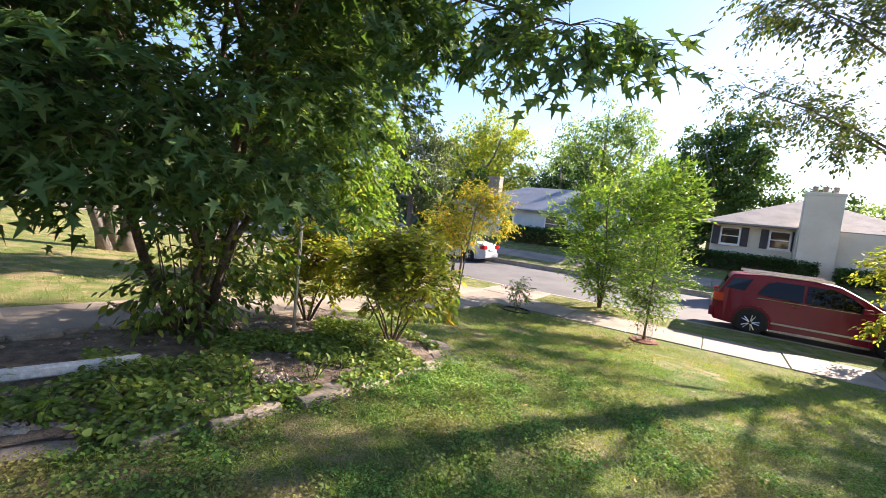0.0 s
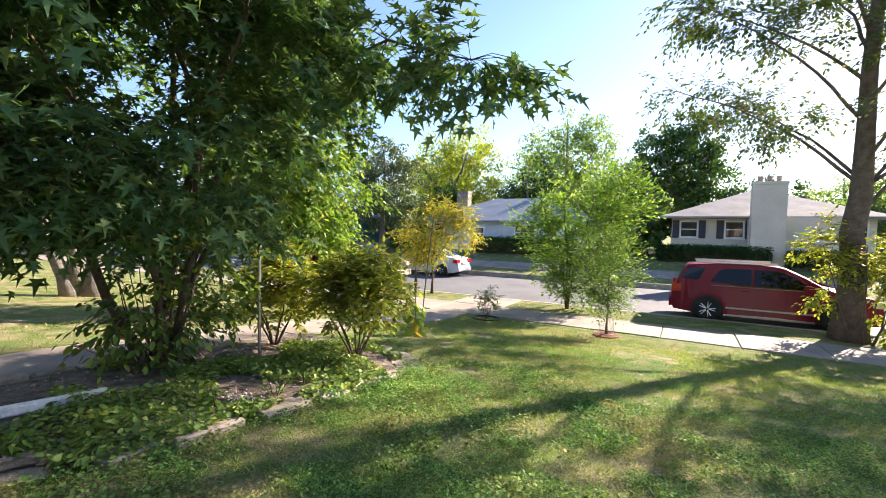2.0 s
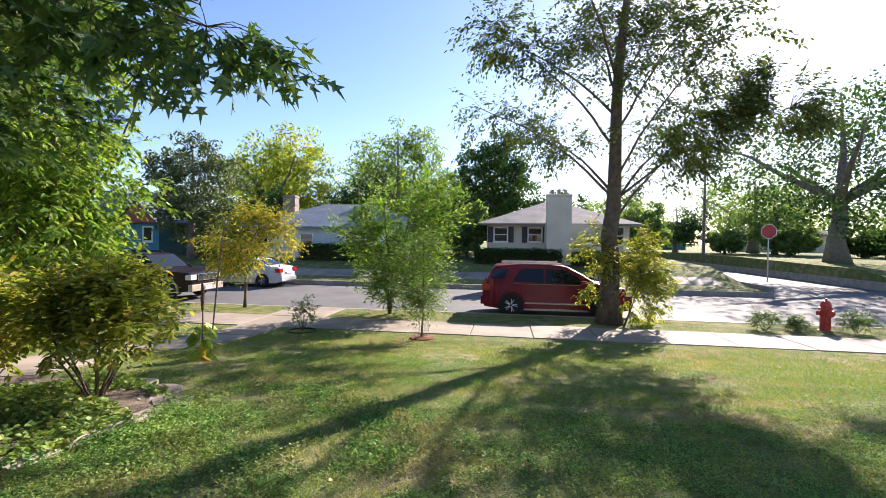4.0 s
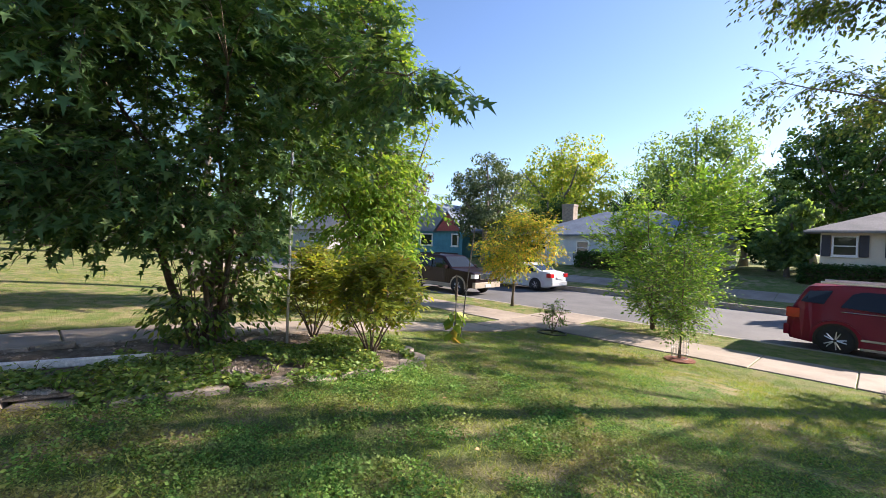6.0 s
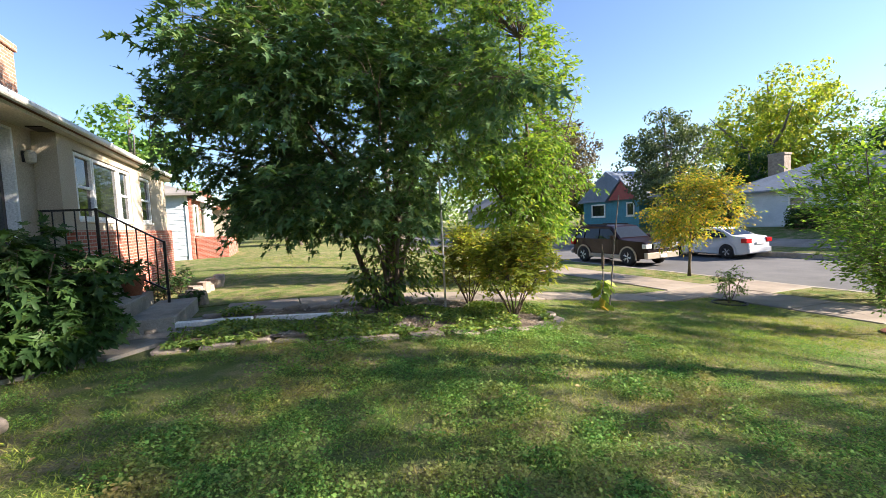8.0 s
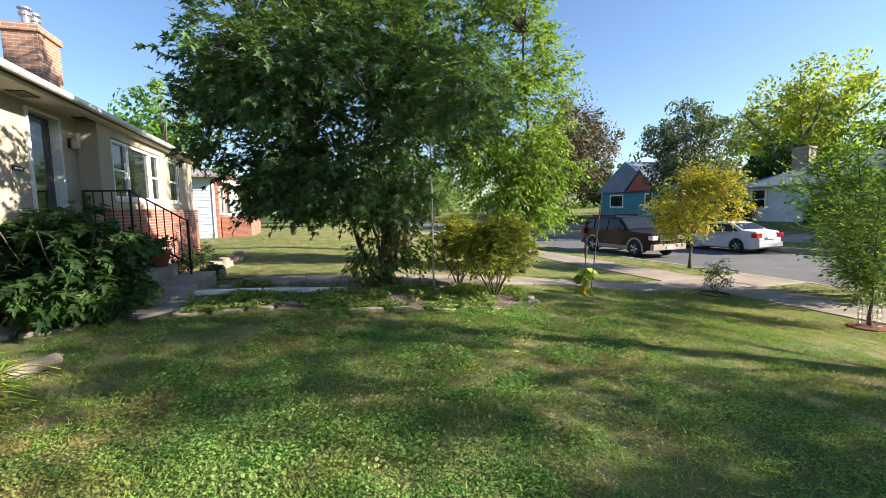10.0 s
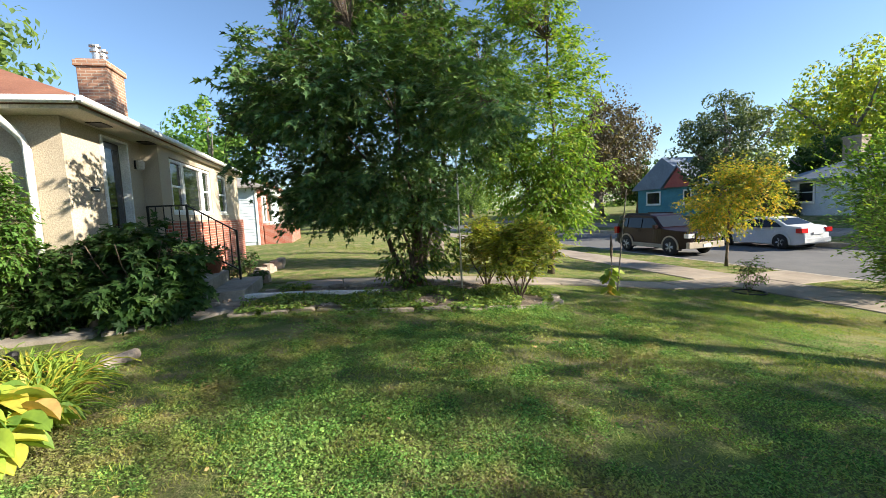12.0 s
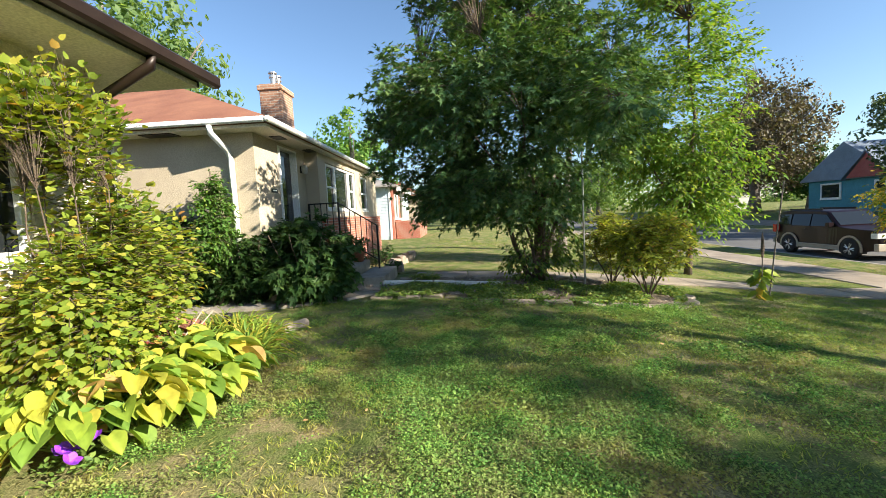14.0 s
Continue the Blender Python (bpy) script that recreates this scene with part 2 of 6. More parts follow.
def lawn_leafy(name, stops, through=0.35):
    """Lawn leaves and blades: green of many tints, straw-coloured in the dry patches."""
    mat, nt, bsdf, out = nodes_of(name)
    isl = nt.nodes.new("ShaderNodeNewGeometry").outputs["Random Per Island"]
    col = ramp(nt, isl, [(q, tuple(min(0.7, v * 1.15) for v in c)) for q, c in stops])
    big, mid = noise_out(nt, 0.45, 4), noise_out(nt, 2.6, 5)
    m1 = ramp(nt, mid, [(0.44, (0, 0, 0)), (0.58, (0.8, 0.8, 0.8))])
    m2 = ramp(nt, big, [(0.42, (0.3, 0.3, 0.3)), (0.62, (1, 1, 1))])
    col = mixed(nt, mixed(nt, 1.0, m1, m2, "MULTIPLY"), col, (0.34, 0.27, 0.13))
    tone = ramp(nt, noise_out(nt, 0.8, 3), [(0.35, (0.8, 0.9, 0.85)), (0.65, (1.2, 1.1, 0.9))])
    col = mixed(nt, 1.0, col, tone, "MULTIPLY")
    nt.links.new(col, bsdf.inputs["Base Color"])
    bsdf.inputs["Roughness"].default_value, bsdf.inputs["Specular IOR Level"].default_value = 0.75, 0.15
    tr = nt.nodes.new("ShaderNodeBsdfTranslucent")
    nt.links.new(mixed(nt, 1.0, col, (1.2, 1.25, 0.5), "MULTIPLY"), tr.inputs[0])
    mx = nt.nodes.new("ShaderNodeMixShader")
    mx.inputs[0].default_value = through
    nt.links.new(bsdf.outputs[0], mx.inputs[1])
    nt.links.new(tr.outputs[0], mx.inputs[2])
    nt.links.new(mx.outputs[0], out.inputs["Surface"])
    return mat


CLOVER = lawn_leafy("clover_leaf", [(0.0, (0.04, 0.1, 0.028)), (0.5, (0.14, 0.28, 0.07)), (1.0, (0.24, 0.36, 0.1))])
DRY_GRASS = leafy("dry_grass_blade", [(0.0, (0.1, 0.16, 0.03)), (0.6, (0.19, 0.22, 0.055)), (1.0, (0.3, 0.24, 0.1))], 0.3)
LEAF_GRASS = lawn_leafy("grass_blade", [(0.0, (0.14, 0.22, 0.035)), (0.7, (0.24, 0.32, 0.06)), (1.0, (0.4, 0.38, 0.15))])

# ---- helpers for building ----


LAND_Y = (-60, 0.3, 2.5, 5.5, 9.2, 10.4, 12.2, 13.9, 22.1, 24.0, 28.0, 40.0, 400.0)
LAND_Z = (0.0, 0.0, -0.1, -0.38, -0.84, -0.88, -0.91, -0.93, -0.84, -0.75, 0.0, 0.25, 0.4)


def ground_z(x, y):
    """The lie of the land: a level yard, a slope down to the street, lots that rise beyond it."""
    return float(np.interp(y, LAND_Y, LAND_Z))


def soft_noise(x, y, seed):
    """Smooth noise from -1 to 1 on a lattice, for whole arrays."""
    table = np.random.default_rng(1000 + seed).uniform(-1, 1, (64, 64))
    i, j = np.floor(x).astype(int), np.floor(y).astype(int)
    u, v = x - i, y - j
    u, v = u * u * (3 - 2 * u), v * v * (3 - 2 * v)
    a, b, c, d = table[i % 64, j % 64], table[(i + 1) % 64, j % 64], table[i % 64, (j + 1) % 64], table[(i + 1) % 64, (j + 1) % 64]
    return (a * (1 - u) + b * u) * (1 - v) + (c * (1 - u) + d * u) * v


def land_z(x, y):
    """The height of the uneven yard for whole arrays."""
    return np.interp(y, LAND_Y, LAND_Z) + 0.02 * soft_noise(x * 0.7, y * 0.7, 7) - 0.012


def thing(name, at, label, category, group="", kind="", turn=0.0):
    ob = new(name)
    ob.empty_display_size = 0.1
    ob.matrix_world = pose(*at, 0, 0, turn)
    return tagged(ob, label, category, group, kind)


def part(name, bm, material, parent=None, label="", smooth=False):
    """Links a bmesh, or (verts, faces), as one mesh object under a thing or a part, in its coordinates."""
    me = bpy.data.meshes.new(name)
    if isinstance(bm, tuple) and isinstance(bm[0], np.ndarray):
        vs, fs = bm
        me.vertices.add(len(vs))
        me.vertices.foreach_set("co", vs.astype(np.float32).ravel())
        me.loops.add(fs.size)
        me.loops.foreach_set("vertex_index", fs.astype(np.int32).ravel())
        me.polygons.add(len(fs))
        me.polygons.foreach_set("loop_start", np.arange(0, fs.size, fs.shape[1], dtype=np.int32))
        me.update(calc_edges=True)
    elif isinstance(bm, tuple):
        me.from_pydata(bm[0], [], bm[1])
    else:
        bm.to_mesh(me)
        bm.free()
    me.materials.append(material)
    if smooth:
        me.polygons.foreach_set("use_smooth", [True] * len(me.polygons))
    ob = new(name, me)
    if parent is not None:
        ob.parent = parent
    if label:
        ob["label"] = label
    return ob


def box(bm, lo, hi, bevel=0.0):
    made = bmesh.ops.create_cube(bm, size=1.0)
    lo, hi = Vector(lo), Vector(hi)
    for v in made["verts"]:
        v.co = Vector(((lo[i] + hi[i]) / 2 + v.co[i] * (hi[i] - lo[i]) for i in range(3)))
    if bevel:
        edges = list({e for v in made["verts"] for e in v.link_edges})
        bmesh.ops.bevel(bm, geom=edges, offset=bevel, segments=1, affect="EDGES", profile=0.5)
    return bm


def boxed(lo, hi, bevel=0.0):
    return box(bmesh.new(), lo, hi, bevel)


def tube(bm, points, radii, sides=8, cap=True):
    """A tapered tube along a line of points."""
    pts = [Vector(p) for p in points]
    if not isinstance(radii, (list, tuple)):
        radii = [radii] * len(pts)
    rings, ref = [], Vector((0.31, 0.22, 0.93))
    for i, p in enumerate(pts):
        d = (pts[min(i + 1, len(pts) - 1)] - pts[max(i - 1, 0)]).normalized()
        if abs(d.dot(ref)) > 0.97:
            ref = Vector((1, 0.1, 0))
        u = d.cross(ref).normalized()
        v = d.cross(u)
        rings.append([bm.verts.new(p + (u * math.cos(a) + v * math.sin(a)) * radii[i]) for a in (2 * math.pi * k / sides for k in range(sides))])
    for a, b in zip(rings, rings[1:]):
        for k in range(sides):
            bm.faces.new((a[k], a[(k + 1) % sides], b[(k + 1) % sides], b[k]))
    if cap:
        bm.faces.new(list(reversed(rings[0])))
        bm.faces.new(rings[-1])
    return bm


def prism(bm, outline, lo, hi, axis="y"):
    """A flat outline carried from lo to hi along an axis."""
    def at(p, w):
        return {"y": (p[0], w, p[1]), "x": (w, p[0], p[1]), "z": (p[0], p[1], w)}[axis]
    a = [bm.verts.new(at(p, lo)) for p in outline]
    b = [bm.verts.new(at(p, hi)) for p in outline]
    n = len(outline)
    bm.faces.new(list(reversed(a)))
    bm.faces.new(b)
    for i in range(n):
        bm.faces.new((a[i], a[(i + 1) % n], b[(i + 1) % n], b[i]))
    bmesh.ops.recalc_face_normals(bm, faces=bm.faces)
    return bm


def lathe(bm, profile, sides=16, axis="z"):
    """A turned shape from (radius, height) pairs."""
    rings = []
    for r, h in profile:
        ring = []
        for k in range(sides):
            a = 2 * math.pi * k / sides
            c, s = r * math.cos(a), r * math.sin(a)
            ring.append(bm.verts.new((c, s, h) if axis == "z" else (c, h, s)))
        rings.append(ring)
    for a, b in zip(rings, rings[1:]):
        for k in range(sides):
            bm.faces.new((a[k], a[(k + 1) % sides], b[(k + 1) % sides], b[k]))
    bm.faces.new(list(reversed(rings[0])))
    bm.faces.new(rings[-1])
    bmesh.ops.recalc_face_normals(bm, faces=bm.faces)
    return bm


# leaf outlines: (x across, y along, z lift), stem at the origin
def leaf_shape(kind):
    half = {"maple": [(0.05, 0.1), (0.3, 0.02), (0.2, 0.2), (0.56, 0.44), (0.3, 0.42), (0.34, 0.6), (0.11, 0.5), (0.12, 0.78), (0.0, 1.08)],
            "lobed": [(0.34, 0.04), (0.17, 0.22), (0.52, 0.5), (0.13, 0.46), (0.0, 1.05)],
            "oval": [(0.24, 0.35), (0.17, 0.74), (0.0, 1.0)],
            "heart": [(0.3, -0.02), (0.4, 0.36), (0.22, 0.76), (0.0, 1.05)],
            "round": [(0.36, 0.16), (0.38, 0.55), (0.0, 0.9)],
            "blade": [(0.07, 0.4), (0.0, 1.0)],
            "rhomb": [(0.3, 0.45), (0.0, 1.0)]}[kind]
    right = [(x, y, 0.2 * abs(x) - 0.12 * y * y) for x, y in half]
    left = [(-x, y, z) for x, y, z in reversed(right[:-1])]
    outline = [(0.0, 0.0, 0.0)] + right + left
    n = len(outline)
    if kind in ("maple", "lobed"):
        return np.array([(0.0, 0.42, -0.04)] + outline), np.array([(0, i + 1, (i + 1) % n + 1) for i in range(n)])
    return np.array(outline), np.array([(0, i, i + 1) for i in range(1, n - 1)])


def leaf_mesh(rng, places, along, up, size, kind):
    """Leaves at places along given directions: vertices and faces of one mesh."""
    verts, faces = leaf_shape(kind)
    n = len(places)
    along = along / (np.linalg.norm(along, axis=1, keepdims=True) + 1e-9)
    side = np.cross(along, up)
    side /= np.linalg.norm(side, axis=1, keepdims=True) + 1e-9
    nor = np.cross(side, along)
    s = size * rng.uniform(0.65, 1.2, n)
    out = places[:, None, :] + s[:, None, None] * (verts[None, :, :1] * side[:, None] + verts[None, :, 1:2] * along[:, None] + verts[None, :, 2:] * nor[:, None])
    f = faces[None] + (np.arange(n) * len(verts))[:, None, None]
    return out.reshape(-1, 3), f.reshape(-1, 3)


def leaves(rng, places, size, kind="oval", droop=0.5, spread=0.35):
    """Many leaves at places, turned every way."""
    n = len(places)
    ang = rng.uniform(0, 2 * np.pi, n)
    along = np.stack([np.cos(ang), np.sin(ang), -droop + rng.normal(0, spread, n)], 1)
    up = np.stack([rng.normal(0, 0.45, n), rng.normal(0, 0.45, n), np.ones(n)], 1)
    return leaf_mesh(rng, places, along, up, size, kind)


def twig_mesh(rings, radii, sides=3):
    """Thin twigs all at once: rings is a list of (n, 3) arrays along the twigs, radii a list of (n,) arrays."""
    n, k = len(rings[0]), len(rings)
    d = rings[-1] - rings[0]
    d = d / (np.linalg.norm(d, axis=1, keepdims=True) + 1e-9)
    u = np.cross(d, np.array((0.31, 0.52, 0.2)))
    u /= np.linalg.norm(u, axis=1, keepdims=True) + 1e-9
    w = np.cross(d, u)
    vs = np.zeros((n, k, sides, 3))
    for j in range(k):
        for i in range(sides):
            a = 2 * math.pi * i / sides
            vs[:, j, i] = rings[j] + (u * math.cos(a) + w * math.sin(a)) * radii[j][:, None]
    fs = np.array([(j * sides + i, j * sides + (i + 1) % sides, (j + 1) * sides + (i + 1) % sides, (j + 1) * sides + i) for j in range(k - 1) for i in range(sides)])
    return vs.reshape(-1, 3), (fs[None] + (np.arange(n) * k * sides)[:, None, None]).reshape(-1, 4)


def in_crown(rng, blobs, n, shell=0.45, gaps=0.0, seed=0.0):
    """Points in a union of ellipsoids (x, y, z, rx, ry, rz), more of them towards the outside, with gaps."""
    vol = np.array([b[3] * b[4] * b[5] for b in blobs])
    out = []
    while len(out) < n:
        b = blobs[rng.choice(len(blobs), p=vol ** 0.75 / (vol ** 0.75).sum())]
        d = rng.normal(0, 1, 3)
        d /= np.linalg.norm(d)
        wob = 0.86 + 0.3 * noise.noise(Vector((d[0] * 2.2 + seed, d[1] * 2.2, d[2] * 2.2 + b[0])))
        p = np.array(b[:3]) + d * np.array(b[3:6]) * wob * rng.uniform(0, 1) ** shell
        if gaps and noise.noise(Vector(p * 0.9) + Vector((seed, 0, 3.1))) < gaps - 0.5:
            continue
        out.append(p)
    return np.array(out)


def tree(name, base, stems, blobs, twigs, per_twig, size, material, label, category="tree", leaf="oval", bark=None, seed=1, twig_len=0.5, droop=0.5,
         shell=0.45, gaps=0.25, group="", spray=0.12, sides=8, twig_r=0.006, clump=0.0):
    """A tree or shrub: stems as lists of (points, r0, r1) from its base, a crown in ellipsoids about the base,
    leaves in two rows along side twigs, or, far off, in clumps of the given radius at the twigs' ends."""
    rng = np.random.default_rng(seed)
    root = thing(name, base, label, category, group)
    bm = bmesh.new()
    nodes = []
    for pts, r0, r1 in stems:
        pts = [Vector(p) for p in pts]
        fine = []
        for a, b in zip(pts, pts[1:]):
            for k in range(3):
                q = a.lerp(b, k / 3)
                fine.append(q + Vector(rng.normal(0, 0.012 * (b - a).length, 3)) * (0 if not fine else 1))
        fine.append(pts[-1])
        rad = [r0 + (r1 - r0) * (i / (len(fine) - 1)) ** 0.8 for i in range(len(fine))]
        if fine[0].z < 0.1:
            rad[0] *= 1.35
        tube(bm, fine, rad, sides)
        nodes += [(*q, r) for q, r in zip(fine[2:], rad[2:])]
    tips = in_crown(rng, blobs, twigs, shell, gaps, seed * 1.7)
    n, most = len(nodes), len(nodes) + min(twigs, 700)
    store = np.zeros((most, 4))
    store[:n] = nodes
    order = np.argsort(np.linalg.norm(tips - store[:n, :3].mean(0), axis=1))
    tips = tips[order]
    roots, mids, thick = np.zeros_like(tips), np.zeros_like(tips), np.zeros(len(tips))
    for i, tip in enumerate(tips):
        d = np.linalg.norm(store[:n, :3] - tip, axis=1) + 0.8 * np.maximum(0, store[:n, 2] - tip[2])
        j = int(np.argmin(d))
        a = store[j, :3]
        far = float(np.linalg.norm(tip - a))
        thick[i] = min(store[j, 3] * 0.6, twig_r + 0.007 * far)
        roots[i], mids[i] = a, (a + tip) / 2 + (0, 0, 0.12 * far)
        if n < most:
            store[n] = (*mids[i], thick[i] * 0.6)
            n += 1
    tv, tf = twig_mesh([roots, mids, tips], [thick, thick * 0.6, np.full(len(tips), twig_r * 0.5)], 4)
    way = tips - mids
    way /= np.linalg.norm(way, axis=1, keepdims=True) + 1e-9
    count = len(tips)
    if clump:
        ball = rng.normal(0, 1, (count, per_twig, 3))
        ball /= np.linalg.norm(ball, axis=2, keepdims=True)
        reach = clump * rng.uniform(0.6, 1.25, (count, 1, 1))
        pos = tips[:, None] + ball * reach * rng.uniform(0.25, 1, (count, per_twig, 1)) ** 0.5 * (1, 1, 0.75)
        along = np.cross(ball, rng.normal(0, 1, (count, per_twig, 3))) + (0, 0, -0.3 * droop)
        up = ball * 0.8 + rng.normal(0, 0.35, ball.shape) + (0, 0, 0.5)
    else:
        side_n, rows = 3, max(3, -(-per_twig // 3))
        start = mids[:, None] + (tips - mids)[:, None] * rng.uniform(0.5, 1.0, (count, side_n, 1))
        dirs = way[:, None] + rng.normal(0, 0.55, (count, side_n, 3)) * (1, 1, 0.6) + (0, 0, -0.2 * droop)
        dirs /= np.linalg.norm(dirs, axis=2, keepdims=True)
        length = twig_len * rng.uniform(0.55, 1.1, (count, side_n, 1))
        end = start + dirs * length + np.concatenate([np.zeros((count, side_n, 2)), -0.22 * max(0.0, droop) * length], 2)
        sv, sf = twig_mesh([start.reshape(-1, 3), end.reshape(-1, 3)], [np.full(count * side_n, twig_r * 0.5), np.full(count * side_n, twig_r * 0.25)], 3)
        tv, tf = np.vstack([tv, sv]), np.vstack([tf, sf + len(tv)])
        t = (np.linspace(0.12, 1.0, rows)[None, None] + rng.uniform(-0.4, 0.4, (count, side_n, rows)) / rows)[..., None]
        pos = start[:, :, None] + (end - start)[:, :, None] * t + rng.normal(0, spray * 0.2, (count, side_n, rows, 3))
        flat = np.cross(dirs, (0, 0, 1)) + 1e-6
        flat /= np.linalg.norm(flat, axis=2, keepdims=True)
        sign = np.where(np.arange(rows) % 2, 1.0, -1.0)[None, None, :, None] * (np.arange(rows) < rows - 1)[None, None, :, None]
        along = dirs[:, :, None] * rng.uniform(0.35, 0.8, (count, side_n, rows, 1)) + flat[:, :, None] * sign * rng.uniform(0.6, 1.0, (count, side_n, rows, 1))
        along = along + np.concatenate([np.zeros((count, side_n, rows, 2)), -droop * rng.uniform(0.1, 0.9, (count, side_n, rows, 1))], 3)
        up = rng.normal(0, 0.35, along.shape) + (0, 0, 1)
    tr = part("trunk", bm, bark or BARK, root, smooth=True)
    part("branching", (tv, tf), bark or BARK, tr)["kind"] = "stuff"
    part("crown", leaf_mesh(rng, pos.reshape(-1, 3), along.reshape(-1, 3), up.reshape(-1, 3), size, leaf), material, root)
    return root


# ---- ground, street, walks ----
KERB_NEAR, KERB_FAR, CROSS_L, CROSS_R, ROAD_Z = 13.9, 22.1, 13.0, 21.0, -1.05


def in_road(x, y):
    return KERB_NEAR < y < KERB_FAR or (CROSS_L < x < CROSS_R and KERB_FAR - 0.01 < y < 90)


def make_ground():
    e = 0.004
    xs = sorted({-400, -150, -80, -50, -30, *np.arange(-20, 12.5, 0.4).round(2).tolist(), CROSS_L - e, CROSS_L + e, 16, 18.5, CROSS_R - e, CROSS_R + e, 26, 35, 60, 150, 400})
    ys = sorted({-400, -100, -40, -20, *np.arange(-10, 13.8, 0.4).round(2).tolist(), KERB_NEAR - e, KERB_NEAR + e, 16, 18, 20, KERB_FAR - e, KERB_FAR + e, 24, 26, 28, 32, 40, 60, 90 - e, 90 + e, 200, 600})
    verts, faces = [], []
    for y in ys:
        for x in xs:
            z = ROAD_Z - 0.02 if in_road(x, y) else ground_z(x, y)
            if not in_road(x, y) and -20 < x < 12.5 and -10 < y < 10:
                z = float(land_z(np.array([x]), np.array([y]))[0])
            verts.append((x, y, z))
    n = len(xs)
    for j in range(len(ys) - 1):
        for i in range(n - 1):
            a = j * n + i
            faces.append((a, a + 1, a + 1 + n, a + n))
    ob = part("ground", (verts, faces), LAWN, None, smooth=False)
    return tagged(ob, "green lawn with dry tan patches sloping to the street", "ground", kind="structure")


make_ground()


def slab_sheet(name, lo, hi, material, label, category, follow=True, thick=0.05, rise=0.012, step=0.5):
    """A sheet on the land from lo to hi in x and y."""
    nx, ny = max(1, int((hi[0] - lo[0]) / step)), max(1, int((hi[1] - lo[1]) / step))
    bm = bmesh.new()
    grid = []
    for j in range(ny + 1):
        y = lo[1] + (hi[1] - lo[1]) * j / ny
        grid.append([bm.verts.new((lo[0] + (hi[0] - lo[0]) * i / nx, y, (ground_z(0, y) if follow else ROAD_Z) + rise)) for i in range(nx + 1)])
    top = [bm.faces.new((grid[j][i], grid[j][i + 1], grid[j + 1][i + 1], grid[j + 1][i])) for j in range(ny) for i in range(nx)]
    bmesh.ops.extrude_face_region(bm, geom=top)
    for row in grid:
        for v in row:
            v.co.z -= thick
    bmesh.ops.recalc_face_normals(bm, faces=bm.faces)
    ob = part(name, bm, material)
    return tagged(ob, label, category, kind="structure")


slab_sheet("road", (-150, KERB_NEAR + 0.16), (150, KERB_FAR - 0.16), ASPHALT, "grey worn asphalt street with pale cracks", "road", False, 0.02, 0.0, 6)
slab_sheet("road_2", (CROSS_L + 0.16, KERB_FAR - 0.16), (CROSS_R - 0.16, 90), ASPHALT, "grey asphalt side street meeting the main one", "road", False, 0.02, 0.001, 6)


def kerb(name, lo, hi, z):
    bm = boxed((lo[0], lo[1], ROAD_Z - 0.05), (hi[0], hi[1], z + 0.012), 0.02)
    tagged(part(name, bm, CONCRETE_OLD), "weathered concrete kerb along the street", "kerb", kind="structure")


kerb("kerb_1", (-150, KERB_NEAR), (150, KERB_NEAR + 0.16), -0.93)
kerb("kerb_2", (-150, KERB_FAR - 0.16), (CROSS_L, KERB_FAR), -0.84)
kerb("kerb_3", (CROSS_R, KERB_FAR - 0.16), (150, KERB_FAR), -0.84)
kerb("kerb_4", (CROSS_L, KERB_FAR), (CROSS_L + 0.16, 60), -0.6)
kerb("kerb_5", (CROSS_R - 0.16, KERB_FAR), (CROSS_R, 60), -0.6)


def paved(name, lo, hi, length, along, label, material=None):
    """A walk of separate slabs along x or y, following the land."""
    root = thing(name, (0, 0, 0), label, "walk", kind="structure")
    rng = np.random.default_rng(5)
    k = 0 if along == "x" else 1
    n = int(round((hi[k] - lo[k]) / length))
    for i in range(n):
        a, b = lo[k] + length * i + 0.008, lo[k] + length * (i + 1) - 0.008
        x0, x1, y0, y1 = (a, b, lo[1], hi[1]) if k == 0 else (lo[0], hi[0], a, b)
        bm = boxed((x0, y0, -0.08), (x1, y1, 0.0), 0.012)
        tilt = rng.normal(0, 0.004)
        for v in bm.verts:
            v.co.z += ground_z(v.co.x, v.co.y) + 0.022 + tilt
        part("slab", bm, material or CONCRETE, root)
    return root


slab_sheet("verge", (-45, 12.17), (-6.25, 13.88), LAWN_DRY, "dry tan-green grass verge along the kerb", "verge", True, 0.03, 0.006, 0.6)
slab_sheet("verge_2", (-4.35, 12.17), (30, 13.88), LAWN_DRY, "dry tan-green grass verge by the street tree", "verge", True, 0.03, 0.006, 0.6)
slab_sheet("neighbour_lawn", (-40, -0.9), (-6.0, 10.45), LAWN_DRY, "patchy dry lawn beyond the front walk", "lawn", True, 0.03, 0.008, 0.6)
slab_sheet("far_verge", (-60, 22.15), (12.9, 23.98), LAWN_DRY, "dry grass verge across the street", "verge", True, 0.03, 0.008, 0.6)
paved("pavement", (-45, 10.5), (30, 12.15), 1.5, "x", "pale concrete pavement slabs beside the lawn")
paved("pavement_2", (-60, 24.0), (12.5, 25.5), 1.5, "x", "pale concrete pavement across the street")
paved("front_walk", (-5.95, -0.3), (-4.8, 10.5), 1.2, "y", "tan concrete front walk from the steps to the pavement")
paved("carriage_walk", (-6.2, 12.17), (-4.4, 13.87), 1.7, "y", "short concrete walk across the verge")

# ---- houses ----


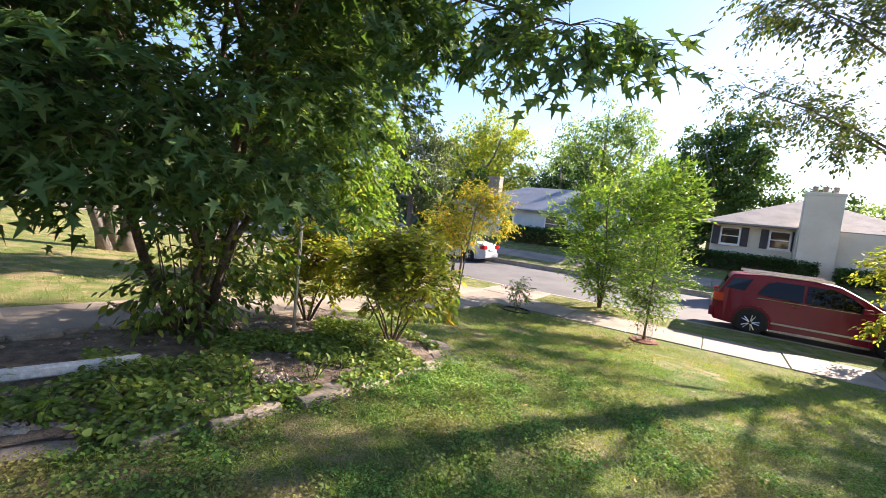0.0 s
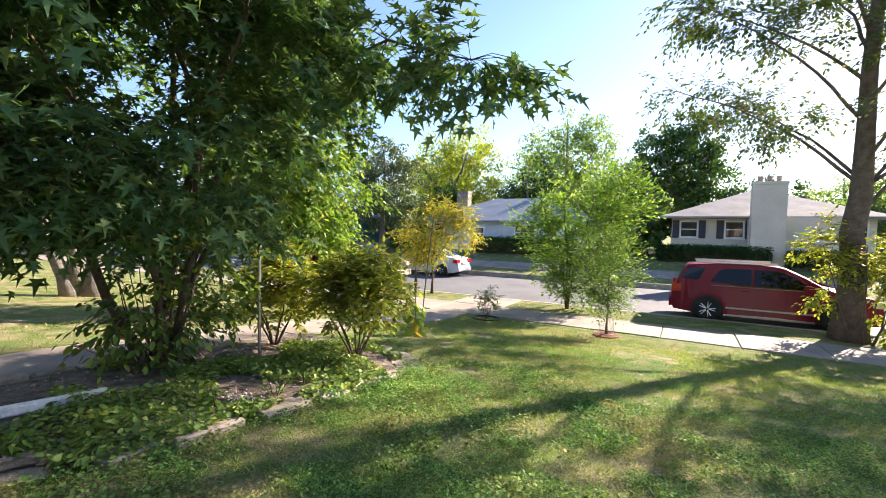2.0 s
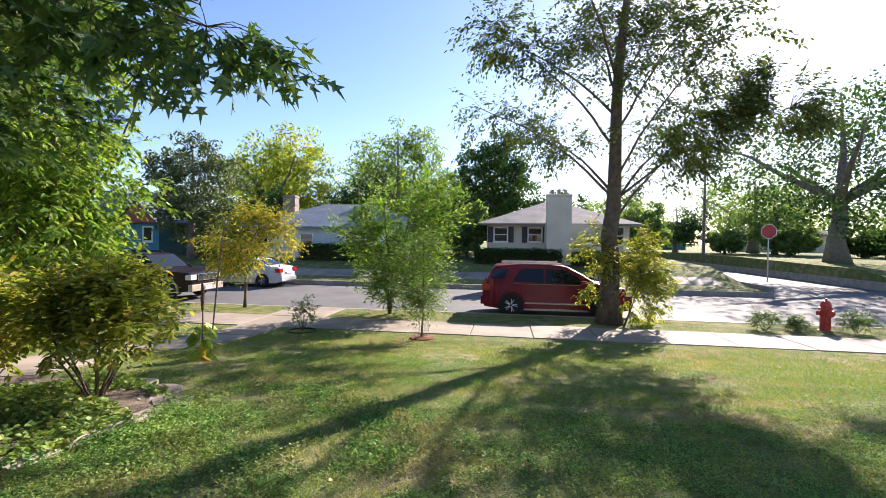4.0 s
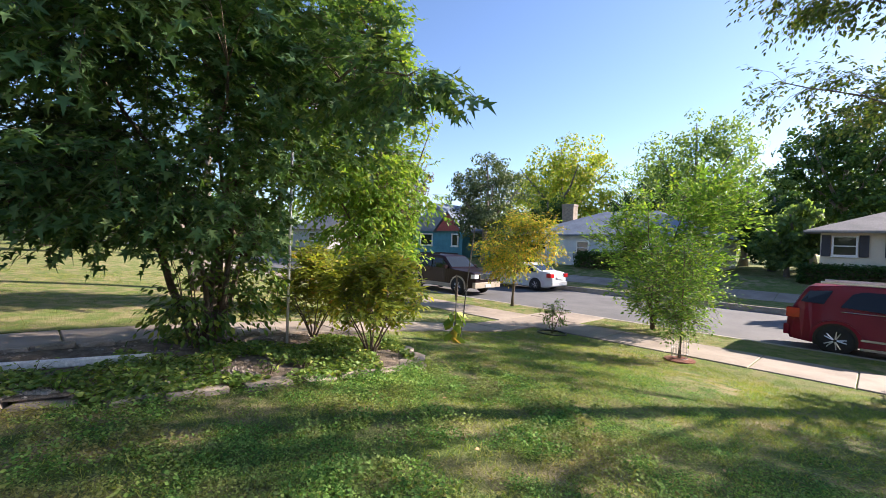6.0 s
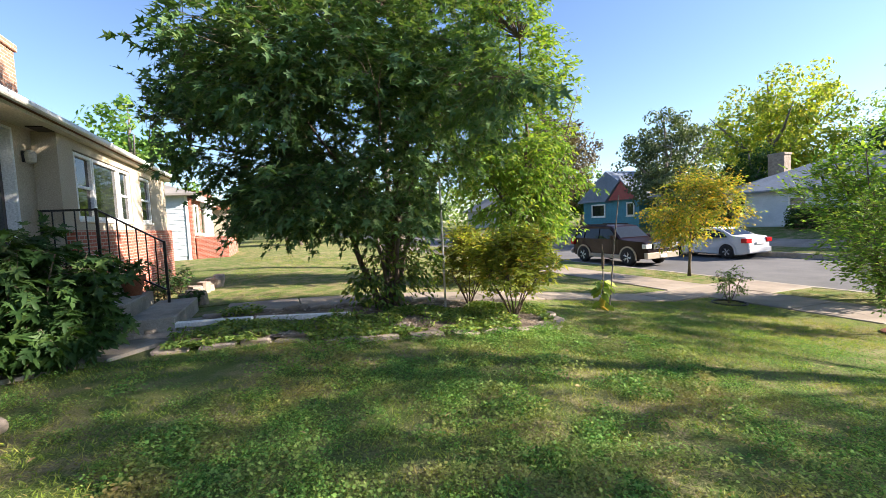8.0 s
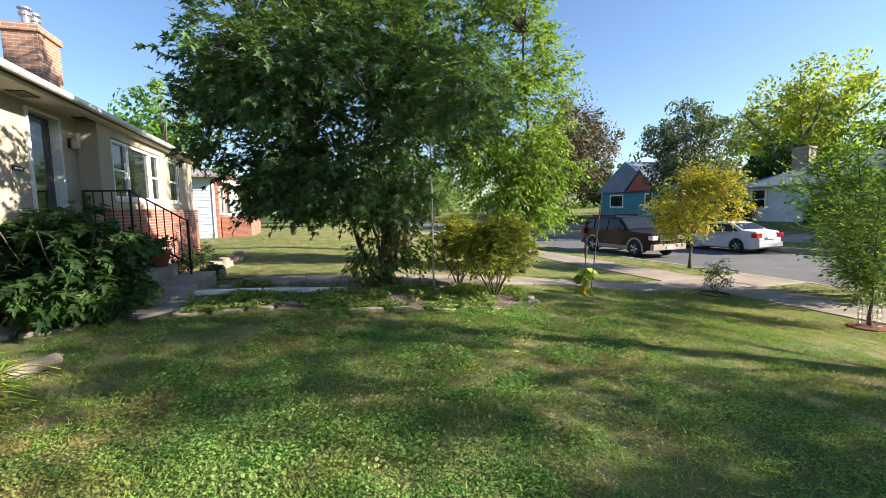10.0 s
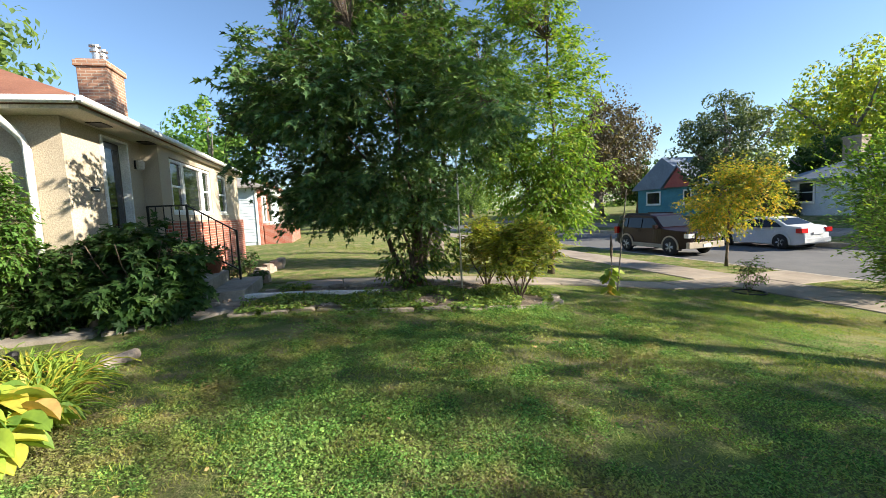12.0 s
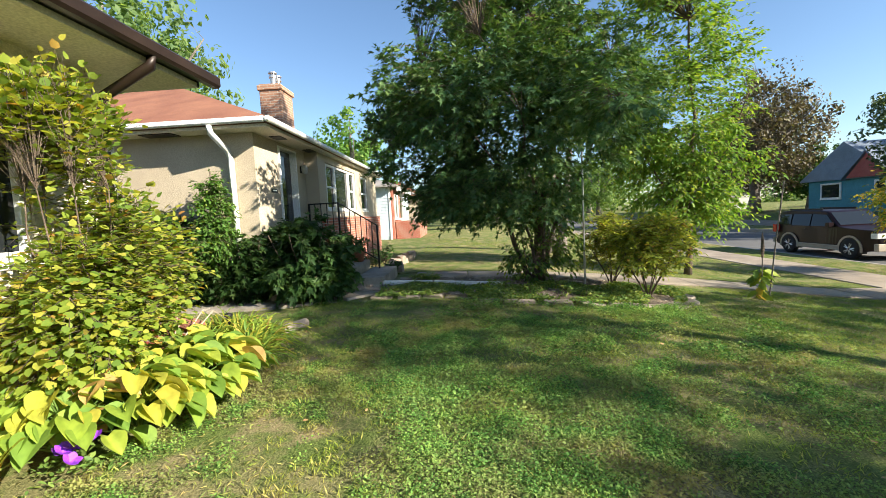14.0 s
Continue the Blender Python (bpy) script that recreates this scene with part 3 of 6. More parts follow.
def window(parent_name, at, w, h, facing, label, frame_w=0.07, sashes=2, group="", shutters=None, material=None, sill=True):
    """A window in a wall: at is the middle of its bottom edge; facing the turn about z (0 looks to +y)."""
    root = thing(parent_name, at, label, "window", group, "structure", facing)
    root["kind"] = "structure"
    trim = material or WHITE
    part("pane", boxed((-w / 2 + 0.02, -0.03, 0.02), (w / 2 - 0.02, -0.012, h - 0.02)), GLASS_DARK, root)
    fr = bmesh.new()
    for lo, hi in (((-w / 2, -0.05, 0), (-w / 2 + frame_w, 0.035, h)), ((w / 2 - frame_w, -0.05, 0), (w / 2, 0.035, h)),
                   ((-w / 2 + frame_w, -0.05, h - frame_w), (w / 2 - frame_w, 0.034, h)), ((-w / 2 + frame_w, -0.05, 0), (w / 2 - frame_w, 0.034, frame_w))):
        box(fr, lo, hi, 0.006)
    part("frame", fr, trim, root)
    for k in range(1, sashes):
        z = h * k / sashes
        part("rail", boxed((-w / 2 + frame_w, -0.04, z - 0.025), (w / 2 - frame_w, 0.015, z + 0.025), 0.004), trim, root)
    if sill:
        part("sill", boxed((-w / 2 - 0.04, -0.05, -0.05), (w / 2 + 0.04, 0.07, -0.002), 0.006), trim, root)
    if shutters:
        for s in (-1, 1):
            x = s * (w / 2 + 0.2)
            part("shutter", boxed((x - 0.17, 0.0, -0.02), (x + 0.17, 0.04, h + 0.02), 0.008), shutters, root, "dark louvred shutter")
    return root


def hip_roof(parent, x0, x1, y0, y1, z, rise, material, gable=False, thick=0.1, name="roof"):
    """A hipped (or gabled) roof with the ridge along its longer side."""
    bm = bmesh.new()
    long_x = (x1 - x0) >= (y1 - y0)
    half = min(x1 - x0, y1 - y0) / 2
    inset = 0.0 if gable else half
    if long_x:
        r = [(x0 + inset, (y0 + y1) / 2, z + rise), (x1 - inset, (y0 + y1) / 2, z + rise)]
    else:
        r = [((x0 + x1) / 2, y0 + inset, z + rise), ((x0 + x1) / 2, y1 - inset, z + rise)]
    c = [(x0, y0, z), (x1, y0, z), (x1, y1, z), (x0, y1, z)]
    top = [bm.verts.new(p) for p in c + r]
    bot = [bm.verts.new((p[0], p[1], p[2] - thick)) for p in c]
    a, b, d, e, p, q = top
    if long_x:
        fs = [(a, b, q, p), (d, e, p, q), (b, d, q), (e, a, p)]
    else:
        fs = [(a, b, p), (b, d, q, p), (d, e, q), (e, a, p, q)]
    for f in fs:
        bm.faces.new(f)
    for i in range(4):
        bm.faces.new((top[i], top[(i + 1) % 4], bot[(i + 1) % 4], bot[i]))
    bm.faces.new(bot)
    bmesh.ops.recalc_face_normals(bm, faces=bm.faces)
    return part(name, bm, material, parent)


def chimney_bm(x, y, w, d, z0, z1):
    bm = boxed((x - w / 2, y - d / 2, z0), (x + w / 2, y + d / 2, z1), 0.01)
    box(bm, (x - w / 2 - 0.04, y - d / 2 - 0.04, z1 - 0.16), (x + w / 2 + 0.04, y + d / 2 + 0.04, z1 - 0.03), 0.01)
    return bm


def siding(bm, x0, x1, y, z0, z1, facing=1, step=0.18):
    """Lapped boards on a wall along x."""
    z = z0
    while z < z1 - 0.02:
        t = min(z + step, z1)
        prism(bm, [(y, z), (y + facing * 0.03, z), (y + facing * 0.008, t), (y, t)], x0, x1, "x")
        z = t
    return bm


# neighbour: beige stucco house with a hipped red-brown roof
NX0, NX1, NY0, NYD, NYP = -12.4, -3.15, -10.0, -2.72, -2.42   # ends, back, door wall, projecting wall
EAVE = 2.98
nb = thing("stucco_house", (0, 0, 0), "beige stucco bungalow with a red-brown hipped roof", "house")


def wall_with_openings(name, parent, x0, x1, y, thick, z0, z1, holes, material, axis="x"):
    """A wall along x (or y) with rectangular holes (a0, a1, z0, z1) through it."""
    bm = bmesh.new()
    us = sorted({x0, x1, *[h[0] for h in holes], *[h[1] for h in holes]})
    for a, b in zip(us, us[1:]):
        cuts = sorted((h[2], h[3]) for h in holes if h[0] <= a + 1e-6 and h[1] >= b - 1e-6)
        z = z0
        for c, d in cuts + [(z1, z1)]:
            if c > z + 1e-6:
                if axis == "x":
                    box(bm, (a, y - thick, z), (b, y, c))
                else:
                    box(bm, (y - thick, a, z), (y, b, c))
            z = d
    bmesh.ops.remove_doubles(bm, verts=bm.verts, dist=1e-5)
    return part(name, bm, material, parent)


DOOR = (-5.05, -4.13, 0.87, 2.88)
wall_with_openings("wall", nb, -5.6, NX1, NYD, 0.2, -0.1, EAVE, [DOOR], STUCCO)
TRIPLE = (-9.1, -6.15, 1.62, 2.78)
SECOND = (-10.75, -9.85, 1.62, 2.78)
wall_with_openings("wall", nb, NX0, -5.6, NYP, 0.2, -0.1, EAVE, [TRIPLE, SECOND], STUCCO)
part("wall", boxed((-5.8, NYD - 0.2, -0.1), (-5.6, NYP - 0.2, EAVE)), STUCCO, nb)
wall_with_openings("wall", nb, NY0, NYD - 0.2, NX1, 0.2, -0.1, EAVE, [(-5.95, -5.2, 1.35, 2.87)], STUCCO, "y")
part("wall", boxed((NX0, NY0, -0.1), (NX1, NY0 + 0.2, EAVE)), STUCCO, nb)
part("wall", boxed((NX0, NY0 + 0.2, -0.1), (NX0 + 0.2, NYP - 0.2, EAVE)), STUCCO, nb)
part("soffit", boxed((NX0 - 0.6, NY0 - 0.6, EAVE - 0.03), (-2.76, -2.3, EAVE + 0.02)), CREAM, nb)
hip_roof(nb, NX0 - 0.65, -2.72, NY0 - 0.65, -2.27, EAVE + 0.13, 1.95, SHINGLE_RED)
gut = bmesh.new()
box(gut, (NX0 - 0.7, -2.27, EAVE + 0.025), (-2.63, -2.18, EAVE + 0.115), 0.02)
box(gut, (-2.72, NY0 - 0.6, EAVE + 0.026), (-2.635, -2.28, EAVE + 0.116), 0.02)
part("gutter", gut, WHITE, nb, "white metal gutter")
ds = bmesh.new()
tube(ds, [(-2.68, -3.2, EAVE + 0.02), (-2.7, -3.2, EAVE - 0.1), (-3.02, -3.12, EAVE - 0.34), (-3.09, -3.1, EAVE - 0.5), (-3.09, -3.1, 0.1)], 0.05, 8)
part("downspout", ds, WHITE, nb, "white metal downspout", True)
ch = part("chimney", chimney_bm(-7.2, -3.9, 0.8, 0.55, 3.2, 4.92), BRICK_TAN, nb, "brown brick chimney")
for dx in (-0.16, 0.14):
    part("flue", lathe(bmesh.new(), [(0.07, 4.7), (0.07, 4.92), (0.1, 4.93), (0.1, 4.98), (0.06, 4.99), (0.06, 5.03), (0.11, 5.04), (0.11, 5.07)], 12), GALVANISED, ch, "metal flue cap").location = (-7.2 + dx, -3.9, 0.2)
part("wainscot", boxed((-12.4, NYP, -0.1), (-5.62, NYP + 0.1, 1.45), 0.01), BRICK_RED, nb, "red brick base under the windows")
for vx in (-3.75, -5.4):
    v = boxed((vx - 0.18, -2.62, EAVE - 0.045), (vx + 0.18, -2.42, EAVE - 0.031))
    part("soffit_vent", v, DARK_METAL, nb)
part("soffit_vent", boxed((-3.1, -4.5, EAVE - 0.045), (-2.82, -3.95, EAVE - 0.031)), DARK_METAL, nb)
d = thing("door_1", (-4.59, NYD - 0.1, 0.87), "dark storm door in a white frame on the stucco house", "door", kind="structure")
part("panel", boxed((-0.4, -0.05, 0.02), (0.4, 0.0, 1.97), 0.01), surface("dark_door", (0.03, 0.022, 0.018), (0.05, 0.035, 0.03), 0.3, 4, 40, 0.05), d)
part("glass", boxed((-0.3, 0.002, 0.25), (0.3, 0.012, 1.85)), GLASS_DARK, d)
dfr = bmesh.new()
for lo, hi in (((-0.45, -0.08, 0), (-0.4, 0.13, 2.01)), ((0.4, -0.08, 0), (0.45, 0.13, 2.01)), ((-0.4, -0.08, 1.97), (0.4, 0.129, 2.01))):
    box(dfr, lo, hi, 0.006)
part("frame", dfr, WHITE, d)
part("handle", boxed((0.3, 0.012, 0.95), (0.36, 0.05, 1.12), 0.01), BLACK_IRON, d)
for i, (a, b) in enumerate(((-6.95, -6.2), (-8.35, -6.98), (-9.08, -8.38))):
    window(f"window_{i + 1}", ((a + b) / 2, NYP - 0.05, 1.64), b - a, 1.12, 0, "white framed window with dark glass in beige stucco", 0.06, 1 if i == 1 else 2)
window("window_4", (-10.3, NYP - 0.05, 1.64), 0.88, 1.12, 0, "white double-hung window with dark glass in stucco")
window("window_5", (NX1 - 0.05, -5.575, 1.37), 0.74, 1.48, -90, "white double-hung side window with dark glass", 0.08)

# neighbour's stoop, steps and iron railing
st = thing("front_steps", (0, 0, 0), "worn concrete stoop and steps below the door", "steps")
part("landing", boxed((-5.45, NYD, -0.1), (-3.95, -1.92, 0.85), 0.015), CONCRETE_OLD, st)
for i, (y0, y1, z) in enumerate(((-1.92, -1.62, 0.64), (-1.62, -1.32, 0.43), (-1.32, -0.75, 0.22))):
    part("step", boxed((-5.45 - 0.3 * (i == 2), y0, -0.1), (-3.95, y1, z), 0.015), CONCRETE_OLD, st)
ra = thing("iron_railing", (-5.4, 0, 0), "black iron railing beside the concrete steps", "railing")
for y, z0, z1 in ((-2.62, 0.85, 1.76), (-1.95, 0.85, 1.77), (-1.1, 0.22, 1.22)):
    part("post", boxed((-0.02, y - 0.02, z0), (0.02, y + 0.02, z1), 0.004), BLACK_IRON, ra)
rail_line = [(-2.62, 1.75, 0.95), (-1.95, 1.75, 0.95), (-1.1, 1.2, 0.42)]
for k in (1, 2):
    for (ya, a1, a2), (yb, b1, b2) in zip(rail_line, rail_line[1:]):
        za, zb = ((a1, b1), (a2, b2))[k - 1]
        part("rail", prism(bmesh.new(), [(ya, za - 0.015), (yb, zb - 0.015), (yb, zb + 0.015), (ya, za + 0.015)], -0.018, 0.018, "x"), BLACK_IRON, ra)
for (ya, a1, a2), (yb, b1, b2) in zip(rail_line, rail_line[1:]):
    n = int((yb - ya) / 0.12)
    for i in range(1, n):
        t = i / n
        y = ya + (yb - ya) * t
        part("baluster", boxed((-0.008, y - 0.008, a2 + (b2 - a2) * t), (0.008, y + 0.008, a1 + (b1 - a1) * t)), BLACK_IRON, ra)

# own house: stucco corner with a wide eave and brown gutter
ow = thing("own_house", (0, 0, 0), "cream stucco house with a wide eave and brown gutter", "house")
OX, OY = 0.3, -2.55
wall_with_openings("wall", ow, OX, 12, OY, 0.2, -0.1, 2.85, [(1.0, 2.6, 1.15, 2.45)], STUCCO_PALE)
part("wall", boxed((OX, -10, -0.1), (OX + 0.2, OY - 0.2, 2.85)), STUCCO_PALE, ow)
part("wall", boxed((OX + 0.2, -10, -0.1), (12, -9.8, 2.85)), STUCCO_PALE, ow)
part("wall", boxed((11.8, -9.8, -0.1), (12, OY - 0.2, 2.85)), STUCCO_PALE, ow)
part("soffit", boxed((-0.27, -10.6, 2.82), (12.6, -1.9, 2.87)), CREAM, ow)
hip_roof(ow, -0.3, 12.65, -10.65, -1.87, 3.0, 1.6, SHINGLE_GREY)
g2 = bmesh.new()
box(g2, (-0.5, -1.87, 2.86), (12.7, -1.76, 2.99), 0.025)
part("gutter", g2, DARK_METAL, ow, "dark brown metal gutter")
part("fascia", boxed((-0.31, -10.6, 2.83), (-0.275, -1.9, 2.99), 0.005), DARK_METAL, ow)
d2 = bmesh.new()
tube(d2, [(0.5, -1.82, 2.88), (0.5, -1.84, 2.78), (0.42, -2.35, 2.58), (0.4, -2.47, 2.45), (0.4, -2.49, 0.1)], 0.045, 10)
part("downspout", d2, DARK_METAL, ow, "dark brown downspout", True)
part("wainscot", boxed((OX - 0.1, -5.5, -0.1), (OX, OY, 0.62), 0.01), BRICK_RED, ow, "red brick base course")
part("wainscot", boxed((OX - 0.1, OY + 0.002, -0.1), (12, OY + 0.1, 0.62), 0.01), BRICK_RED, ow)
window("window_6", (1.8, OY - 0.05, 1.17), 1.58, 1.27, 0, "white framed front window of the cream house", 0.08, 1)

# second neighbour: pale siding and red brick
n2 = thing("brick_front_house", (0, 0, 0), "pale blue sided house with a red brick front", "house")
part("wall", boxed((-32, -12, -0.1), (-22.05, -3.5, 3.2)), PALE_BLUE, n2)
lap = bmesh.new()
for i in range(17):
    z = 0.2 + 0.18 * i
    prism(lap, [(-22.05, z), (-22.02, z), (-22.04, z + 0.178), (-22.05, z + 0.178)], -9.0, -3.5, "y")
part("siding", lap, PALE_BLUE, n2)
part("corner_board", boxed((-22.06, -3.52, -0.1), (-21.99, -3.4, 3.2), 0.005), WHITE, n2)
part("brick_front", boxed((-25, -3.5, -0.1), (-22.1, -3.25, 3.1), 0.01), BRICK_RED, n2)
hip_roof(n2, -32.6, -21.5, -12.6, -2.9, 3.3, 1.7, SHINGLE_GREY)
part("planter_wall", boxed((-28, -3.2, -0.1), (-22.3, -1.72, 1.1), 0.02), BRICK_RED, n2, "low red brick porch wall")
window("window_7", (-24.3, -3.29, 1.3), 1.2, 1.4, 0, "white framed window in red brick", 0.09, 1)
part("eave_board", boxed((-28.4, -3.0, 2.95), (-22.0, -2.86, 3.2), 0.01), WHITE, n2)
window("window_18", (-23.0, -3.2, 1.25), 1.1, 1.55, 0, "white framed window with dark glass beside the brick front", 0.08, 1)
window("window_19", (-26.6, -3.44, 1.2), 2.4, 1.6, 0, "wide white framed porch window of the pale house", 0.09, 1)
pr = thing("porch_railing", (0, 0, 0), "dark iron railing on the low brick porch wall", "railing")
for k in range(12):
    part("baluster", boxed((-24.9 + 0.22 * k, -1.83, 1.1), (-24.88 + 0.22 * k, -1.81, 1.5)), BLACK_IRON, pr)
part("rail", boxed((-24.95, -1.84, 1.5), (-22.4, -1.8, 1.54), 0.004), BLACK_IRON, pr)
n4 = thing("tan_house", (0, 0, 0), "tan stucco bungalow with a brown roof down the row", "house")
part("wall", boxed((-37, -12, -0.1), (-33.2, -2.6, 3.0)), STUCCO, n4)
hip_roof(n4, -37.5, -32.7, -12.5, -2.1, 3.05, 1.5, SHINGLE_RED)
window("window_20", (-35.2, -2.64, 1.1), 1.8, 1.4, 0, "white framed front window of the tan house", 0.1, 2)
n3 = thing("far_white_house", (0, 0, 0), "pale house far down the row", "house")
part("wall", boxed((-50, -12, -0.1), (-39, -4.6, 3.0)), STUCCO_PALE, n3)
hip_roof(n3, -50.6, -38.4, -12.6, -4.0, 3.1, 1.7, SHINGLE_GREY)
window("window_8", (-41, -4.64, 1.0), 1.8, 1.4, 0, "white framed window far down the row", 0.1, 1)

# houses across the street
FZ = 0.0
ha = thing("teal_house", (-29, 29, FZ), "teal sided house with a red gable across the street", "house")
part("wall", boxed((-2.7, 0, -0.3), (4.2, 8, 2.5)), TEAL, ha)
part("siding", siding(bmesh.new(), -2.7, 4.2, 0, 0.0, 2.5, -1, 0.22), TEAL, ha)
hip_roof(ha, -3.1, 4.7, -0.4, 8.4, 2.5, 2.6, SHINGLE_BLUE, True)
part("gable", prism(bmesh.new(), [(1.2, 2.45), (4.4, 2.45), (2.8, 4.1)], -0.55, 2.5, "y"), surface("dull_red", (0.3, 0.06, 0.05), (0.36, 0.09, 0.07), 0.7), ha, "dull red gable end")
gr = bmesh.new()
for s in (-1, 1):
    prism(gr, [(2.8, 4.14), (2.8 + s * 1.9, 2.3), (2.8 + s * 1.9, 2.42), (2.8, 4.28)], -0.7, 3.2, "y")
part("gable_roof", gr, SHINGLE_BLUE, ha)
for i, (x, w) in enumerate(((-0.6, 1.8), (3.3, 0.9))):
    window(f"window_{9 + i}", (-29 + x, 28.93, 1.0 + FZ), w, 1.2, 180, "white framed window in teal siding", 0.12, 1)
hb = thing("blue_roofed_house", (-11.5, 29, FZ), "pale house with a blue-grey roof across the street", "house")
part("wall", boxed((-6.0, 0, -0.3), (6.0, 8, 2.2)), PALE_BLUE, hb)
hip_roof(hb, -6.6, 6.6, -0.6, 8.6, 2.25, 1.9, SHINGLE_BLUE)
part("chimney", chimney_bm(-4.4, 3.0, 1.0, 0.7, 2.5, 4.75), STONE, hb)
for i, (x, w, h) in enumerate(((-5.0, 1.0, 1.3), (-1.6, 1.0, 1.0), (2.0, 1.6, 1.2))):
    window(f"window_{11 + i}", (-11.5 + x, 28.94, 0.8 + FZ), w, h, 180, "white framed window in pale blue siding", 0.1, 2)
hd = thing("beige_house", (5.2, 29, FZ), "beige rambler with a grey hipped roof across the street", "house")
part("wall", boxed((-5.6, 0, -0.3), (3.4, 8, 2.5)), STUCCO_PALE, hd)
part("wing", boxed((-1.9, -0.8, -0.3), (2.2, 0, 2.5)), STUCCO_PALE, hd)
hip_roof(hd, -6.2, 4.0, -0.75, 8.6, 2.55, 1.75, SHINGLE_GREY)
part("chimney", chimney_bm(-1.1, -0.9, 1.5, 0.7, -0.3, 4.35), STUCCO_PALE, hd, "wide pale chimney with three clay pots")
for x in (-1.4, -1.0, -0.6):
    part("chimney_pot", lathe(bmesh.new(), [(0.11, 4.4), (0.12, 4.6), (0.14, 4.62), (0.12, 4.66)], 10), STONE, hd).location = (x - 0.1, -0.9, 0)
SHUTTER = surface("dark_shutter", (0.02, 0.022, 0.03), (0.035, 0.036, 0.045), 0.6)
for i, x in enumerate((0.5, 2.72)):
    window(f"window_{14 + i}", (x, 28.94, 1.32 + FZ), 0.95, 1.0, 180, "white window with dark shutters in beige stucco", 0.08, 2, shutters=SHUTTER)
window("window_16", (7.8, 28.94, 1.2), 1.0, 1.2, 180, "white window in beige stucco", 0.08, 2)
hf = thing("distant_blue_house", (26, 78, 0.2), "small blue house beyond the side street", "house")
part("wall", boxed((-5, 0, -0.3), (5, 7, 2.6)), TEAL, hf)
hip_roof(hf, -5.5, 5.5, -0.5, 7.5, 2.6, 1.8, SHINGLE_GREY)
hg = thing("distant_white_house", (42, 70, 0.2), "small pale house beyond the side street", "house")
part("wall", boxed((-6, 0, -0.3), (6, 7, 2.7)), STUCCO_PALE, hg)
hip_roof(hg, -6.5, 6.5, -0.5, 7.5, 2.7, 1.8, SHINGLE_GREY)
hh = thing("distant_grey_house", (-54, 29, 0.0), "grey sided house farther down the street", "house")
part("wall", boxed((-5, 0, -0.3), (5, 8, 2.6)), GREY_SIDING, hh)
hip_roof(hh, -5.6, 5.6, -0.6, 8.6, 2.6, 2.2, SHINGLE_GREY, True)
window("window_17", (-53, 28.94, 1.0), 1.8, 1.2, 180, "white framed window of a grey house", 0.1, 2)

wl = thing("wall_lamp", (-5.32, NYD, 2.45), "small dark wall lamp beside the door", "lamp")
part("bracket", boxed((-0.04, 0.0, 0.0), (0.04, 0.03, 0.16), 0.006), BLACK_IRON, wl)
part("shade", lathe(bmesh.new(), [(0.03, -0.02), (0.06, 0.0), (0.07, 0.12), (0.05, 0.16), (0.01, 0.18)], 12), surface("lamp_glass", (0.5, 0.46, 0.38), (0.6, 0.56, 0.48), 0.3, 6, 40, 0.0), wl).location = (0, 0.09, 0)
pq = thing("wall_plaque", (-3.85, NYD, 1.95), "small dark plaque on the stucco wall", "plaque")
part("plate", boxed((-0.12, 0.0, 0.0), (0.12, 0.015, 0.07), 0.004), BLACK_IRON, pq)
part("bar", boxed((-0.08, 0.0152, 0.025), (0.08, 0.018, 0.045), 0.001), WHITE, pq)

# ---- vehicles ----


def wheel(parent, x, side, r, w, half):
    """A wheel: tyre with a rim and spokes, at x on the side (+1 or -1)."""
    ty = part("wheel", lathe(bmesh.new(), [(r * 0.62, -w / 2), (r * 0.9, -w / 2), (r * 0.98, -w * 0.36), (r, -w * 0.2), (r, w * 0.2), (r * 0.98, w * 0.36), (r * 0.9, w / 2), (r * 0.62, w / 2)], 28, "y"), RUBBER, parent, smooth=True)
    ty.location = (x, side * (half - w / 2 + 0.01), r)
    bm = lathe(bmesh.new(), [(r * 0.15, -0.01), (r * 0.15, w * 0.06)], 16, "y")
    for k in range(5):
        a = 2 * math.pi * k / 5
        for da in (-0.13, 0.13):
            c, s = math.cos(a + da * 0.4), math.sin(a + da * 0.4)
            c2, s2 = math.cos(a + da * 1.4), math.sin(a + da * 1.4)
            tube(bm, [(c * r * 0.1, w * 0.02, s * r * 0.1), (c2 * r * 0.6, w * 0.04, s2 * r * 0.6)], [r * 0.07, r * 0.05], 6)
    for v in bm.verts:
        v.co.y *= side
        v.co.y += side * w * 0.4
    part("rim", bm, ALLOY, ty)
    ring = lathe(bmesh.new(), [(r * 0.56, 0.0), (r * 0.64, 0.0), (r * 0.65, 0.03), (r * 0.58, 0.03)], 28, "y")
    bmesh.ops.translate(ring, verts=ring.verts, vec=(0, side * w * 0.47 - (0.03 if side > 0 else 0.0), 0))
    part("rim_ring", ring, ALLOY, ty)
    disc = lathe(bmesh.new(), [(r * 0.6, -0.02), (r * 0.6, 0.02)], 24, "y")
    part("brake_disc", disc, BLACK_IRON, ty)


